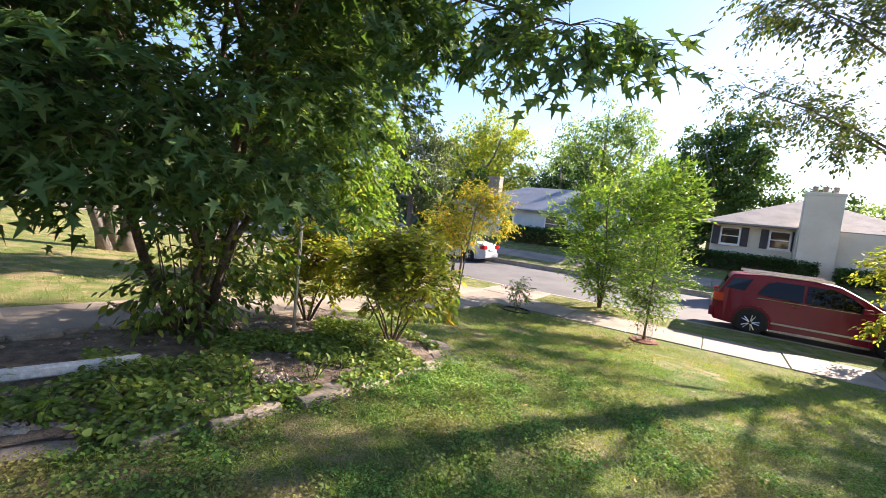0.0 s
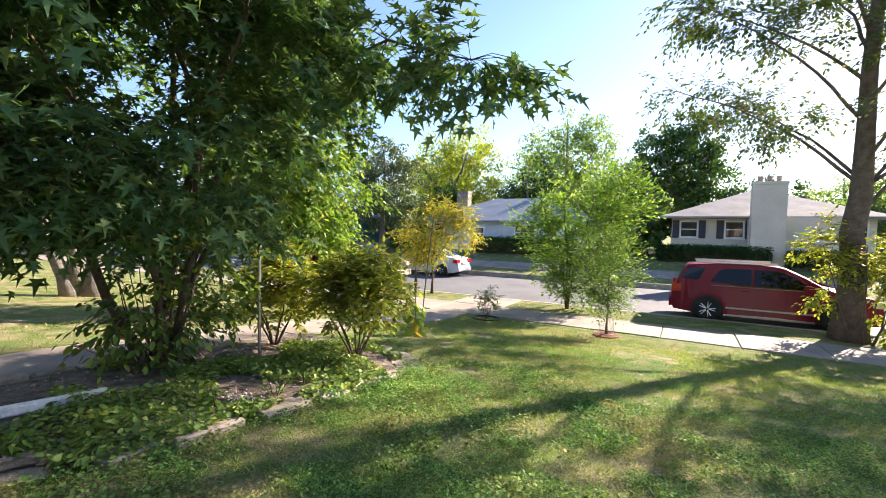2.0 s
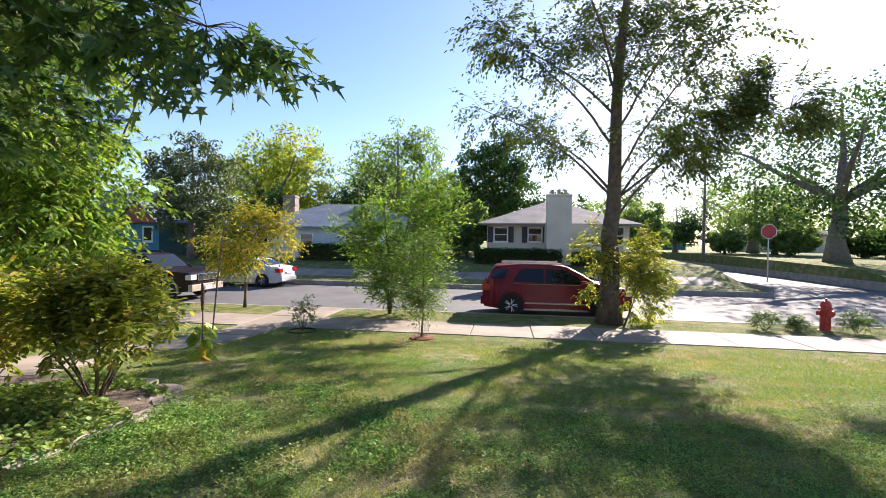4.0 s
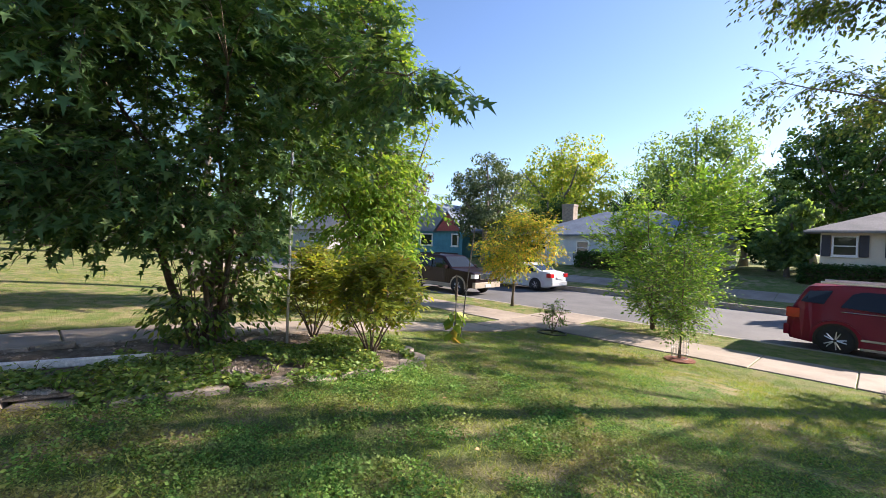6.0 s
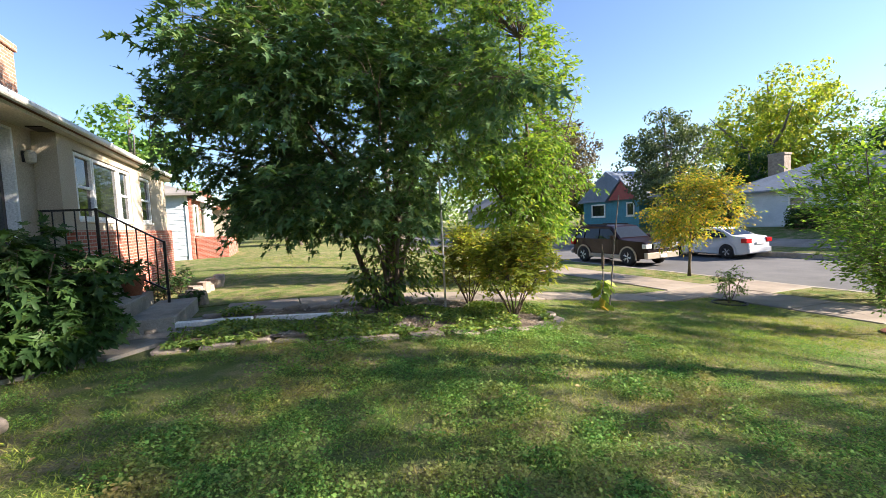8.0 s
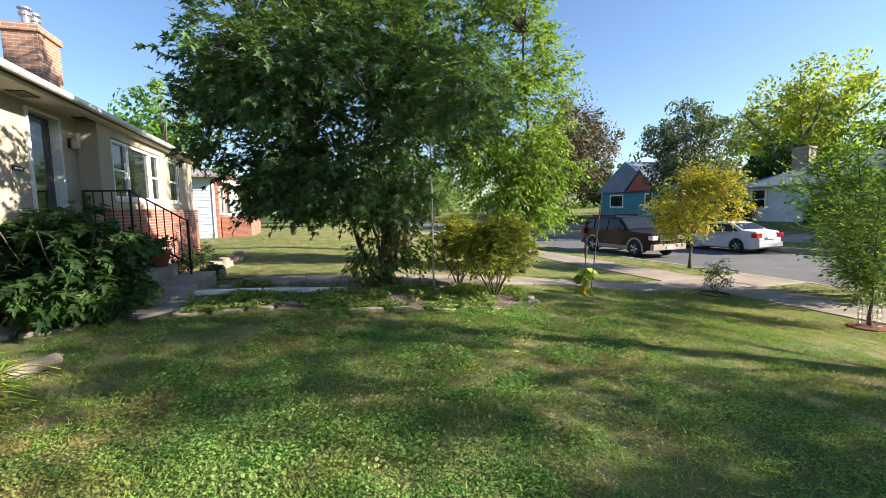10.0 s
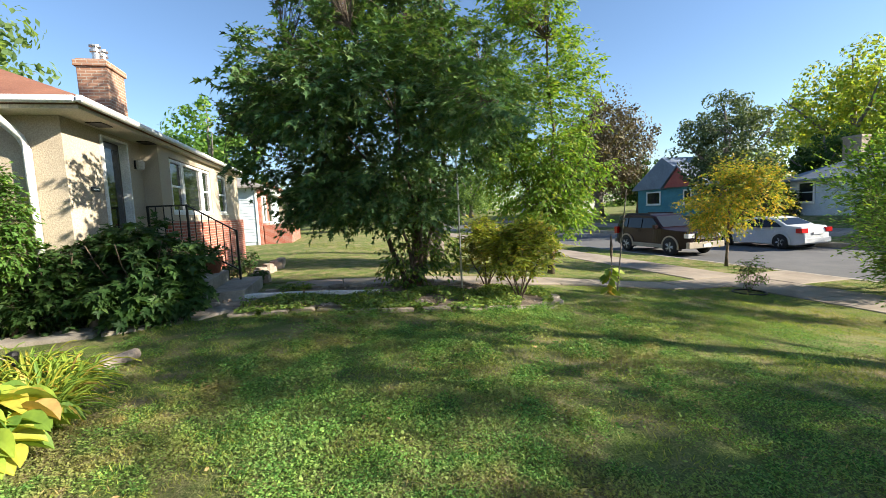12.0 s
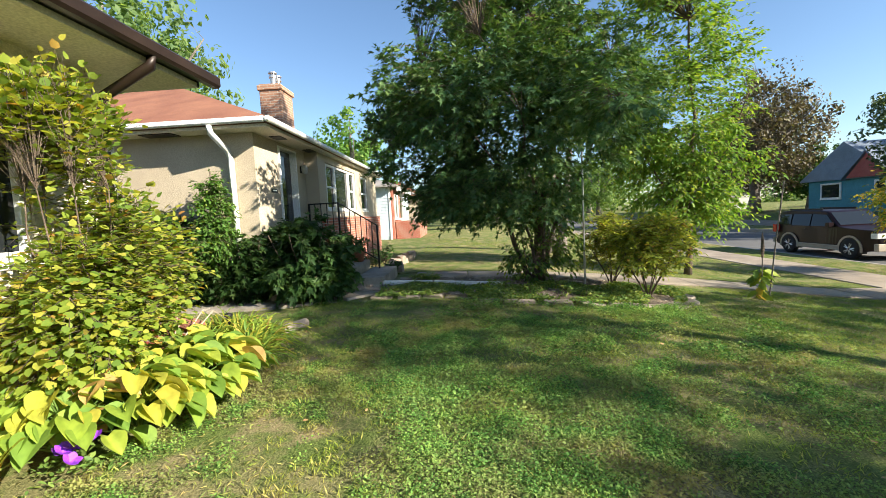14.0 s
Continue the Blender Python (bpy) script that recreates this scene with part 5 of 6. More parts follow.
# distant trees
def far_tree(x, y, h, r, mat, label, seed, bark=None, leaf=0.36, twigs=380, low=0.22, name="background_tree"):
    tree(name, g(x, y), [([(0, 0, 0), (0, 0, h * 0.35), (0.2, 0, h * 0.6), (0, 0, h * 0.9)], r * 0.075, 0.05)] +
         [([(0, 0, h * 0.33), (r * 0.5 * math.cos(a), r * 0.5 * math.sin(a), h * 0.55), (r * 0.8 * math.cos(a), r * 0.8 * math.sin(a), h * 0.68)], r * 0.035, 0.03) for a in np.linspace(0.3, 5.6, 5)],
         [(0, 0, h * (low + 0.32), r, r, h * 0.38), (r * 0.3, 0, h * 0.74, r * 0.62, r * 0.62, h * 0.25), (-r * 0.45, r * 0.2, h * 0.58, r * 0.65, r * 0.6, h * 0.3), (r * 0.5, -r * 0.2, h * 0.42, r * 0.6, r * 0.6, h * 0.22), (0, 0, h * 0.32, r * 0.75, r * 0.75, h * 0.22)],
         twigs // 2, 46, leaf, mat, label, seed=seed, leaf="rhomb", shell=0.3, gaps=0.16, sides=8, twig_r=0.02, bark=bark or BARK_GREY, clump=r * 0.17)


far_tree(-24, 44, 14, 6.5, LEAF_FAR_YELLOW, "large tree turning yellow behind the houses", 21, twigs=620)
far_tree(-12.5, 52, 16.5, 7.0, LEAF_FAR, "broad green tree behind the houses", 22, twigs=620)
far_tree(-0.5, 46, 13.5, 4.6, LEAF_DARK, "dark green rounded tree behind the beige house", 23, twigs=620)
far_tree(-20.7, 27.2, 8.8, 3.6, LEAF_GREYGREEN, "upright grey-green tree before the teal house", 24, twigs=520, low=0.3, leaf=0.24)
far_tree(24.5, 35, 13, 9.0, LEAF_DARK, "spreading shade tree beyond the side street", 25, twigs=520, low=0.3, leaf=0.3)
far_tree(-37.5, 28.5, 13.2, 7.0, LEAF_BROWN, "purple-brown maple tree across the street", 26, twigs=800, leaf=0.32)
for i, (x, y, h, r) in enumerate(((-20.5, 36, 6, 3), (-22, 31.5, 5, 2.4), (-3.3, 36, 5.5, 2.6), (-1.9, 31, 4.2, 1.8), (-38, 34, 6.5, 3.5), (11.5, 38, 5, 2.6), (-14, 42, 8, 4), (-6, 42, 8, 4), (6, 45, 7, 4), (30, 52, 6, 4), (22, 58, 6, 4), (28, 46, 3.2, 2.4), (33, 44, 2.8, 2.2), (38, 48, 3.4, 2.6), (44, 50, 5, 3.2), (24, 50, 3, 2))):
    far_tree(x, y, h, r, LEAF_FAR if i % 2 else LEAF_DARK, "leafy green garden tree between the houses", 500 + i, twigs=260, leaf=0.3, low=0.12)
far_tree(-34, 58, 13, 7, LEAF_FAR, "distant green tree beyond the houses", 27)
far_tree(-20, 62, 14, 8, LEAF_FAR, "distant green tree beyond the houses", 28)
far_tree(-4, 66, 12, 8, LEAF_FAR, "distant green tree beyond the houses", 29)
far_tree(32, 60, 11, 8, LEAF_FAR, "distant green tree beyond the houses", 30)
far_tree(18, 75, 10, 8, LEAF_FAR, "distant green tree beyond the houses", 31)
far_tree(40, 42, 11, 7, LEAF_FAR, "distant green tree beyond the houses", 32)
far_tree(-60, 40, 12, 8, LEAF_FAR, "distant green tree beyond the houses", 33)
far_tree(-60, 12, 11, 6, LEAF_FAR, "distant green tree farther down the street", 34)
far_tree(-17.5, -16.5, 16, 6.0, LEAF_FAR, "tall green tree behind the stucco house", 35)
far_tree(-48, 2, 9, 5, LEAF_FAR, "green tree farther down the house row", 36)
for i, (x, y, h, r) in enumerate(((-64, 0, 11, 6), (-76, 8, 12, 6), (-92, 3, 13, 8), (-78, 27, 11, 6), (-94, 30, 12, 8), (-112, 14, 12, 9), (-36, -9, 12, 5), (-35, 2.5, 5, 2.4))):
    far_tree(x, y, h, r, LEAF_FAR if i % 2 else LEAF_BUSH, "leafy green tree farther down the street", 540 + i, twigs=260, low=0.14, leaf=0.42)
tree("clump_tree", g(-11.5, 4.05), [([(0, 0, 0), (-0.1, -0.4, 1.4), (-0.3, -0.9, 4)], 0.17, 0.07), ([(0.05, 0.3, 0), (0.1, 0.5, 1.5), (0.1, 0.8, 4)], 0.22, 0.08), ([(0, 0.1, 0), (0.1, 0.1, 3), (0.2, 0.0, 6)], 0.15, 0.06)],
     [(0, 0, 6, 2.6, 2.6, 2.0), (0, 0, 7.6, 2, 2, 1.5)], 220, 22, 0.18, LEAF_BUSH, "three-stemmed tree with pale bark on the far lawn", seed=13, twig_len=0.6, spray=0.15, bark=BARK_GREY)
# shrubs by the stucco house
tree("broad_leaved_shrub", g(-3.2, -2.0), [([(0, 0, 0), (0.3 * math.cos(a), 0.3 * math.sin(a), 0.5), (0.6 * math.cos(a), 0.6 * math.sin(a), 1.2)], 0.02, 0.006) for a in np.linspace(0, 5.5, 7)],
     [(0, 0, 0.78, 0.85, 1.0, 0.9), (0.1, 0.1, 0.5, 0.8, 0.95, 0.5)], 330, 20, 0.15, LEAF_DARK, "dense dark green broad-leaved shrub by the steps", "shrub", leaf="maple", seed=14, twig_len=0.25, spray=0.08, droop=0.8)
tree("dark_shrub", g(-3.05, -3.0), [([(0, 0, 0), (0.2 * math.cos(a), 0.2 * math.sin(a), 0.5), (0.35 * math.cos(a), 0.35 * math.sin(a), 1.1)], 0.02, 0.006) for a in np.linspace(0.2, 5.7, 6)],
     [(0, 0, 0.65, 0.5, 0.7, 0.65)], 200, 20, 0.11, LEAF_DARK, "dark green shrub beside the downspout", "shrub", leaf="maple", seed=18, twig_len=0.25, spray=0.08)
tree("conical_evergreen", g(-2.75, -3.3), [([(0, 0, 0), (0, 0, 1.2), (0, 0, 2.3)], 0.03, 0.008)], [(0, 0, 1.15, 0.36, 0.36, 0.5), (0, 0, 1.65, 0.28, 0.28, 0.5), (0, 0, 2.0, 0.16, 0.16, 0.35)], 300, 18, 0.07, LEAF_BUSH,
     "conical bright green shrub by the stucco wall", "shrub", seed=15, twig_len=0.2, spray=0.05)
tree("dark_shrub", g(-3.0, -4.3), [([(0, 0, 0), (0.2 * math.cos(a), 0.2 * math.sin(a), 0.6), (0.4 * math.cos(a), 0.4 * math.sin(a), 1.5)], 0.02, 0.006) for a in np.linspace(0, 5.5, 6)],
     [(0, 0, 0.85, 0.6, 0.9, 0.9)], 280, 20, 0.12, LEAF_DARK, "dark green shrub against the side wall", "shrub", leaf="maple", seed=16, twig_len=0.25, spray=0.08)
# golden shrub and hostas before the own house
tree("golden_shrub", g(1.15, -2.05), [([(0, 0, 0), (0.25 * math.cos(a), 0.25 * math.sin(a), 0.8), (0.3 * math.cos(a), 0.25 * math.sin(a), 1.7)], 0.014, 0.004) for a in np.linspace(0, 5.5, 8)],
     [(0.15, -0.05, 1.65, 0.62, 0.4, 0.85), (-0.1, 0.05, 1.05, 0.85, 0.45, 0.65), (0.2, 0.1, 0.75, 0.75, 0.45, 0.45), (0.05, -0.05, 2.2, 0.5, 0.3, 0.35)], 1050, 15, 0.065, LEAF_GOLD, "golden-green leafy shrub before the cream house", "shrub", leaf="round", seed=17, twig_len=0.3, spray=0.07, droop=0.15)


def far_woods():
    """Woods that close the horizon all round."""
    rng = np.random.default_rng(77)
    places = []
    for _ in range(190):
        a = rng.uniform(0, 2 * math.pi)
        d = rng.uniform(105, 170)
        cx, cy, r, h = d * math.sin(a), d * math.cos(a), rng.uniform(6, 11), rng.uniform(7, 13)
        if (cx > 0 and abs(cy - 18) < 12 + r) or abs(cy - 18) < 5 + r or (8 - r < cx < 26 + r and cy > 0):
            continue
        q = rng.normal(0, 1, (300, 3))
        q /= np.linalg.norm(q, axis=1, keepdims=True)
        q *= rng.uniform(0.5, 1, (300, 1)) ** 0.4
        places.append(q * (r, r, h * 0.52) + (cx, cy, h * 0.5))
    pl = np.vstack(places)
    ob = part("far_woods", leaves(rng, pl, 1.5, "rhomb", 0.2, 0.4), LEAF_FAR)
    tagged(ob, "distant green woods along the horizon", "woods", kind="stuff")


far_woods()


def hedge(at, size, seed, label, mat):
    rng = np.random.default_rng(seed)
    root = thing("hedge", at, label, "hedge")
    core = boxed((-size[0] / 2 * 0.9, -size[1] / 2 * 0.6, -0.3), (size[0] / 2 * 0.9, size[1] / 2 * 0.6, size[2] * 0.72), 0.12)
    part("core", core, BARK, root)
    n = int(2600 * size[0])
    p = np.stack([rng.uniform(-size[0] / 2, size[0] / 2, n), rng.uniform(-size[1] / 2, size[1] / 2, n), rng.uniform(0, size[2], n) * (0.92 + 0.1 * np.sin(np.linspace(0, 40, n)))], 1)
    part("foliage", leaves(rng, p, 0.14, "rhomb", 0.1, 0.5), mat, root)


hedge((1.6, 27.9, 0.0), (5.4, 1.0, 0.95), 41, "clipped dark green hedge under the beige house windows", LEAF_DARK)
hedge((6.6, 27.3, 0.0), (3.4, 1.0, 0.8), 42, "dark green hedge beside the beige house", LEAF_DARK)
hedge((-9.5, 28.0, 0.0), (7.0, 1.2, 1.1), 43, "dark green hedge under the pale blue house", LEAF_DARK)
hedge((-18.5, 28.2, 0.0), (3.6, 1.4, 1.7), 44, "dark evergreen hedge between two houses", LEAF_DARK)

# ---- lawn growth ----
BED_EDGE = [(-0.85, -3.0), (-0.3, -2.95), (0.2, -2.92), (0.7, -2.78), (1.1, -2.6), (1.6, -2.53), (2.1, -2.42), (2.8, -2.38), (3.2, -2.4), (3.95, -2.42), (4.35, -2.75), (4.55, -3.3), (4.7, -4.7)]


def bed_edge_x(y):
    return float(np.interp(y, [p[0] for p in BED_EDGE], [p[1] for p in BED_EDGE]))


def bare(x, y):
    """Where no lawn grows: walks, beds, the house fronts."""
    x, y = np.asarray(x), np.asarray(y)
    edge = np.interp(y, [p[0] for p in BED_EDGE], [p[1] for p in BED_EDGE])
    return (((10.42 < y) & (y < 12.22)) | (y > 13.9) | ((-6.0 < x) & (x < -4.75) & (-0.9 < y) & (y < 10.5))
            | ((-6.25 < x) & (x < -4.35) & (12.1 < y) & (y < 13.9)) | ((-4.8 < x) & (x < edge + 0.05) & (-0.9 < y) & (y < 4.7))
            | (y < -2.5 + 0.35 * (x > 0.2)) | ((x < -2.7) & (y < -0.75)) | ((-0.6 < x) & (x < 2.2) & (y < -1.2 - 0.12 * x)))


def lawn_stuff(name, label, material, patches, size, kind, droop, spread, lift, seed, keep):
    rng = np.random.default_rng(seed)
    pts = []
    for x0, x1, y0, y1, density in patches:
        n = int((x1 - x0) * (y1 - y0) * density)
        xs, ys = rng.uniform(x0, x1, n), rng.uniform(y0, y1, n)
        v, v2 = soft_noise(xs * 1.1, ys * 1.1, seed), soft_noise(xs * 4.5, ys * 4.5, seed + 5)
        ok = (v * 0.9 + v2 * 0.6 + rng.uniform(-0.25, 0.25, n) > keep) & ~bare(xs, ys)
        xs, ys, v2 = xs[ok], ys[ok], v2[ok]
        zs = land_z(xs, ys) + rng.uniform(*lift, len(xs)) * (1 + 0.9 * v2)
        pts.append(np.stack([xs, ys, zs], 1))
    ob = part(name, leaves(rng, np.vstack(pts), size, kind, droop, spread), material)
    tagged(ob, label, "lawn", kind="stuff")


lawn_stuff("clover", "low clover and creeping weeds in the lawn", CLOVER, [(-1.0, 5.2, -1.4, 3.2, 9500), (-2.7, -1.0, -1.8, 4.2, 7000), (-1.0, 5.5, 3.2, 4.6, 6000), (-3.4, 6.5, 4.6, 7.5, 1800)], 0.0195, "rhomb", -0.1, 0.45, (0.006, 0.045), 51, -0.3)
lawn_stuff("grass", "short green grass with straw-coloured patches", LEAF_GRASS, [(-3.0, 5.5, -1.8, 4.5, 1000), (5.2, 8.0, -1.8, 4.6, 1500), (0.4, 4.5, -1.6, 0.4, 1800), (-4.8, 9.0, 4.5, 10.5, 1300), (9, 14, 6, 10.5, 400)], 0.048, "blade", -1.1, 0.5, (-0.005, 0.005), 52, -0.3)
lawn_stuff("lawn_weeds", "small leafy weeds in clumps among the grass", CLOVER, [(-2.6, 0.2, -0.8, 4.8, 3000), (0.2, 2.2, 0.3, 4.6, 900)], 0.024, "round", -0.3, 0.4, (0.015, 0.065), 53, 0.12)
lawn_stuff("dry_grass", "dry tan-green grass of the verge and far lawn", DRY_GRASS, [(-20, -5.9, -0.8, 10.4, 400), (-20, 14, 12.2, 13.9, 460)], 0.055, "blade", -0.9, 0.6, (0.0, 0.01), 54, -0.25)
lawn_stuff("dry_tufts", "straw-coloured dry grass on bare soil", DRY_GRASS, [(-2.6, 5.0, -1.5, 6.0, 900)], 0.055, "blade", 0.0, 0.5, (0.005, 0.02), 55, 0.1)
# fallen leaves
rng_f = np.random.default_rng(61)
fall = [(x, y, ground_z(x, y) + 0.03) for x, y in zip(rng_f.uniform(-14, 6, 380), rng_f.uniform(-1.2, 13.5, 380)) if not bare(x, y)]
tagged(part("fallen_leaves", leaves(rng_f, np.array(fall), 0.05, "oval", 0.0, 0.1), surface("dry_leaf", (0.3, 0.18, 0.07), (0.45, 0.32, 0.13), 0.8, 9, 50, 0.2)), "dry fallen leaves scattered on the lawn", "leaves", kind="stuff")

# ---- planting bed ----
bed = bmesh.new()
prev = None
for i in range(54):
    y = -0.7 + 5.3 * i / 53
    row = []
    for k in range(12):
        x = -4.78 + (bed_edge_x(y) + 4.78) * k / 11
        row.append(bed.verts.new((x, y, ground_z(x, y) + 0.03 + 0.025 * noise.noise(Vector((x * 3, y * 3, 2))))))
    if prev:
        for k in range(11):
            bed.faces.new((prev[k], prev[k + 1], row[k + 1], row[k]))
    prev = row
tagged(part("planting_bed", bed, MULCH), "dark mulched planting bed under the maple", "bed", kind="structure")


def stone_bm(rng, w, d, h, n=7):
    """An irregular flat stone."""
    bm = bmesh.new()
    rad = rng.uniform(0.82, 1.12, n)
    ang = (np.arange(n) + rng.uniform(-0.25, 0.25, n)) * 2 * np.pi / n
    top = [bm.verts.new((w / 2 * r * math.cos(a), d / 2 * r * math.sin(a), h + rng.normal(0, 0.006))) for r, a in zip(rad, ang)]
    mid = [bm.verts.new((v.co.x * 1.05, v.co.y * 1.05, h * 0.8)) for v in top]
    low = [bm.verts.new((v.co.x * 1.02, v.co.y * 1.02, -0.05)) for v in top]
    bm.faces.new(top)
    for a, b in ((top, mid), (mid, low)):
        for i in range(n):
            bm.faces.new((a[i], b[i], b[(i + 1) % n], a[(i + 1) % n]))
    bmesh.ops.recalc_face_normals(bm, faces=bm.faces)
    return bm


def block_bm(rng, w, d, h):
    """A rough-hewn rectangular edging block with uneven corners."""
    bm = boxed((-w / 2, -d / 2, -0.05), (w / 2, d / 2, h), 0.018)
    for v in bm.verts:
        v.co += Vector((rng.normal(0, 0.009), rng.normal(0, 0.009), rng.normal(0, 0.004)))
    return bm


rng_s = np.random.default_rng(71)
edging = thing("stone_edging", (0, 0, 0), "flat tan flagstones edging the planting bed", "edging")
y = -0.8
while y < 4.2:
    L = rng_s.uniform(0.32, 0.52)
    x = bed_edge_x(y + L / 2)
    x2 = bed_edge_x(y + L / 2 + 0.1)
    ob = part("stone", block_bm(rng_s, rng_s.uniform(0.2, 0.28), L * 0.97, rng_s.uniform(0.02, 0.05)), STONE, edging)
    ob.matrix_basis = pose(x + rng_s.normal(0, 0.02), y + L / 2, ground_z(x, y + L / 2) - 0.004, rng_s.normal(0, 4), rng_s.normal(0, 4), math.degrees(math.atan2(-(x2 - x), 0.1)) + rng_s.normal(0, 6))
    y += L + rng_s.uniform(0.0, 0.12)
for x, y, s in ((-2.35, 4.05, 0.42), (-2.75, 4.4, 0.36), (-3.2, 4.6, 0.3)):
    part("stone", stone_bm(rng_s, s, s * 0.8, 0.05, 8), STONE, edging).matrix_basis = pose(x, y, ground_z(x, y) - 0.005, 3, 2, 40 * s)

walk_edging = thing("walk_edging", (0, 0, 0), "low tan stone blocks along the walk's edge", "edging")
y = -0.55
while y < 3.4:
    L = rng_s.uniform(0.26, 0.4)
    part("stone", block_bm(rng_s, 0.12, L * 0.97, rng_s.uniform(0.06, 0.1)), STONE, walk_edging).matrix_basis = pose(-4.71 + rng_s.normal(0, 0.012), y + L / 2, ground_z(0, y + L / 2), rng_s.normal(0, 3), rng_s.normal(0, 3), rng_s.normal(0, 4))
    y += L + rng_s.uniform(0.0, 0.05)

peb = []
pf = []
for i in range(900):
    if i < 520:
        y = rng_s.uniform(0.4, 2.3)
        x = bed_edge_x(y) - abs(rng_s.normal(0.2, 0.16)) - 0.12
    else:
        x, y = rng_s.uniform(-4.7, -2.7), rng_s.uniform(-0.6, 4.3)
    r = rng_s.uniform(0.012, 0.035)
    c = np.array((x, y, ground_z(x, y) + 0.035))
    base = len(peb)
    octa = np.array([(1, 0, 0), (0, 1, 0), (-1, 0, 0), (0, -1, 0), (0, 0, 0.6), (0, 0, -0.6), (0.7, 0.7, 0.3), (-0.7, -0.7, 0.3)]) * r * rng_s.uniform(0.75, 1.25, (8, 1))
    peb += (octa[:6] + c).tolist()
    pf += [[base + a, base + b, base + e] for a, b in ((0, 1), (1, 2), (2, 3), (3, 0)) for e in (4,)] + [[base + b, base + a, base + 5] for a, b in ((0, 1), (1, 2), (2, 3), (3, 0))]
tagged(part("pebbles", (peb, pf), surface("pebble", (0.3, 0.24, 0.19), (0.45, 0.38, 0.31), 0.8, 9, 60, 0.3, island=0.35)), "small river pebbles inside the bed edging", "pebbles", kind="stuff")

# ground cover in the bed: low leaves and taller tufts along the edge
cov = []
for i in range(26000):
    y = rng_s.uniform(-0.7, 4.6)
    x = rng_s.uniform(-4.75, bed_edge_x(y) + 0.12)
    n = noise.noise(Vector((x * 1.6, y * 1.6, 4.4)))
    near = math.exp(-((x - bed_edge_x(y)) / 0.3) ** 2)
    if n + near * 0.5 < 0.16 or (x < -3.7 and y < 1.8 and n < 0.35):
        continue
    cov.append((x, y, ground_z(x, y) + 0.04 + rng_s.uniform(0, 0.04 + 0.12 * max(0, n))))
tagged(part("ground_cover", leaves(rng_s, np.array(cov), 0.045, "heart", 0.1, 0.4), LEAF_COVER), "leafy green ground cover spreading through the bed", "ground cover", kind="stuff")


def weed(x, y, h, r, seed, mat, label, size=0.05, n=60, kind="oval", name="weed"):
    rng = np.random.default_rng(seed)
    root = thing(name, g(x, y), label, "plant")
    bm = bmesh.new()
    pts = []
    for k in range(max(5, n // 9)):
        a = rng.uniform(0, 6.28)
        tip = Vector((r * rng.uniform(0.2, 1) * math.cos(a), r * rng.uniform(0.2, 1) * math.sin(a), h * rng.uniform(0.6, 1.05)))
        tube(bm, [(0, 0, 0), tip * 0.5 + Vector((0, 0, 0.05 * h)), tip], [0.005, 0.004, 0.002], 4, False)
        for j in range(9):
            t = rng.uniform(0.35, 1.05)
            pts.append(np.array(tip * t) + rng.normal(0, 0.02, 3))
    part("stems", bm, BARK, root)
    part("foliage", leaves(rng, np.array(pts), size, kind, 0.2, 0.4), mat, root)
    return root


for i, (x, y, h) in enumerate(((-2.75, 1.9, 0.24), (-2.62, 2.35, 0.3), (-2.9, 0.3, 0.2), (-3.0, 0.75, 0.22), (-2.7, 2.75, 0.22), (-3.15, -0.2, 0.2), (-2.85, 1.2, 0.26), (-3.25, 1.5, 0.25), (-2.5, 2.0, 0.16), (-3.4, 2.6, 0.22), (-3.6, 0.6, 0.2), (-2.95, 3.2, 0.2), (-3.1, -0.6, 0.24))):
    weed(x, y, h, h * 0.8, 200 + i, LEAF_LIME if i % 3 == 0 else LEAF_COVER, "leafy green weed beside the bed stones", 0.06, 70)

# white downspout extension lying across the bed
pipe = thing("downspout_extension", (0, 0, 0), "white plastic downspout extension lying on the ground", "pipe")
for (xa, ya), (xb, yb), w in (((-4.15, -1.4), (-3.78, 0.2), 0.1), ((-3.77, 0.24), (-3.55, 1.5), 0.075)):
    d = Vector((xb - xa, yb - ya, 0))
    ob = part("section", boxed((0, -w / 2, 0), (d.length, w / 2, 0.075), 0.012), WHITE, pipe)
    ob.matrix_basis = pose(xa, ya, 0.06 + ground_z(xa, ya), 0, math.degrees(math.atan2(ground_z(xa, ya) - ground_z(xb, yb), d.length)), math.degrees(math.atan2(d.y, d.x)))

# side path of old concrete round the shrubs
sp = thing("side_path", (0, 0, 0), "narrow old concrete path curving past the shrubs", "walk", kind="structure")
line = [(-2.5, -6.0), (-2.55, -4.6), (-2.6, -3.4), (-2.7, -2.3), (-3.0, -1.4), (-3.6, -0.95), (-4.3, -0.75), (-4.8, -0.7)]
for (xa, ya), (xb, yb) in zip(line, line[1:]):
    d = Vector((xb - xa, yb - ya, 0)).normalized() * 0.012
    n = Vector((-d.y, d.x, 0)).normalized() * 0.26
    bm = bmesh.new()
    prism(bm, [(xa + d.x + n.x, ya + d.y + n.y), (xa + d.x - n.x, ya + d.y - n.y), (xb - d.x - n.x, yb - d.y - n.y), (xb - d.x + n.x, yb - d.y + n.y)], -0.06, 0.03, "z")
    part("slab", bm, CONCRETE_OLD, sp)
row = thing("stone_row", (0, 0, 0), "row of grey stones before the shrubs", "edging")
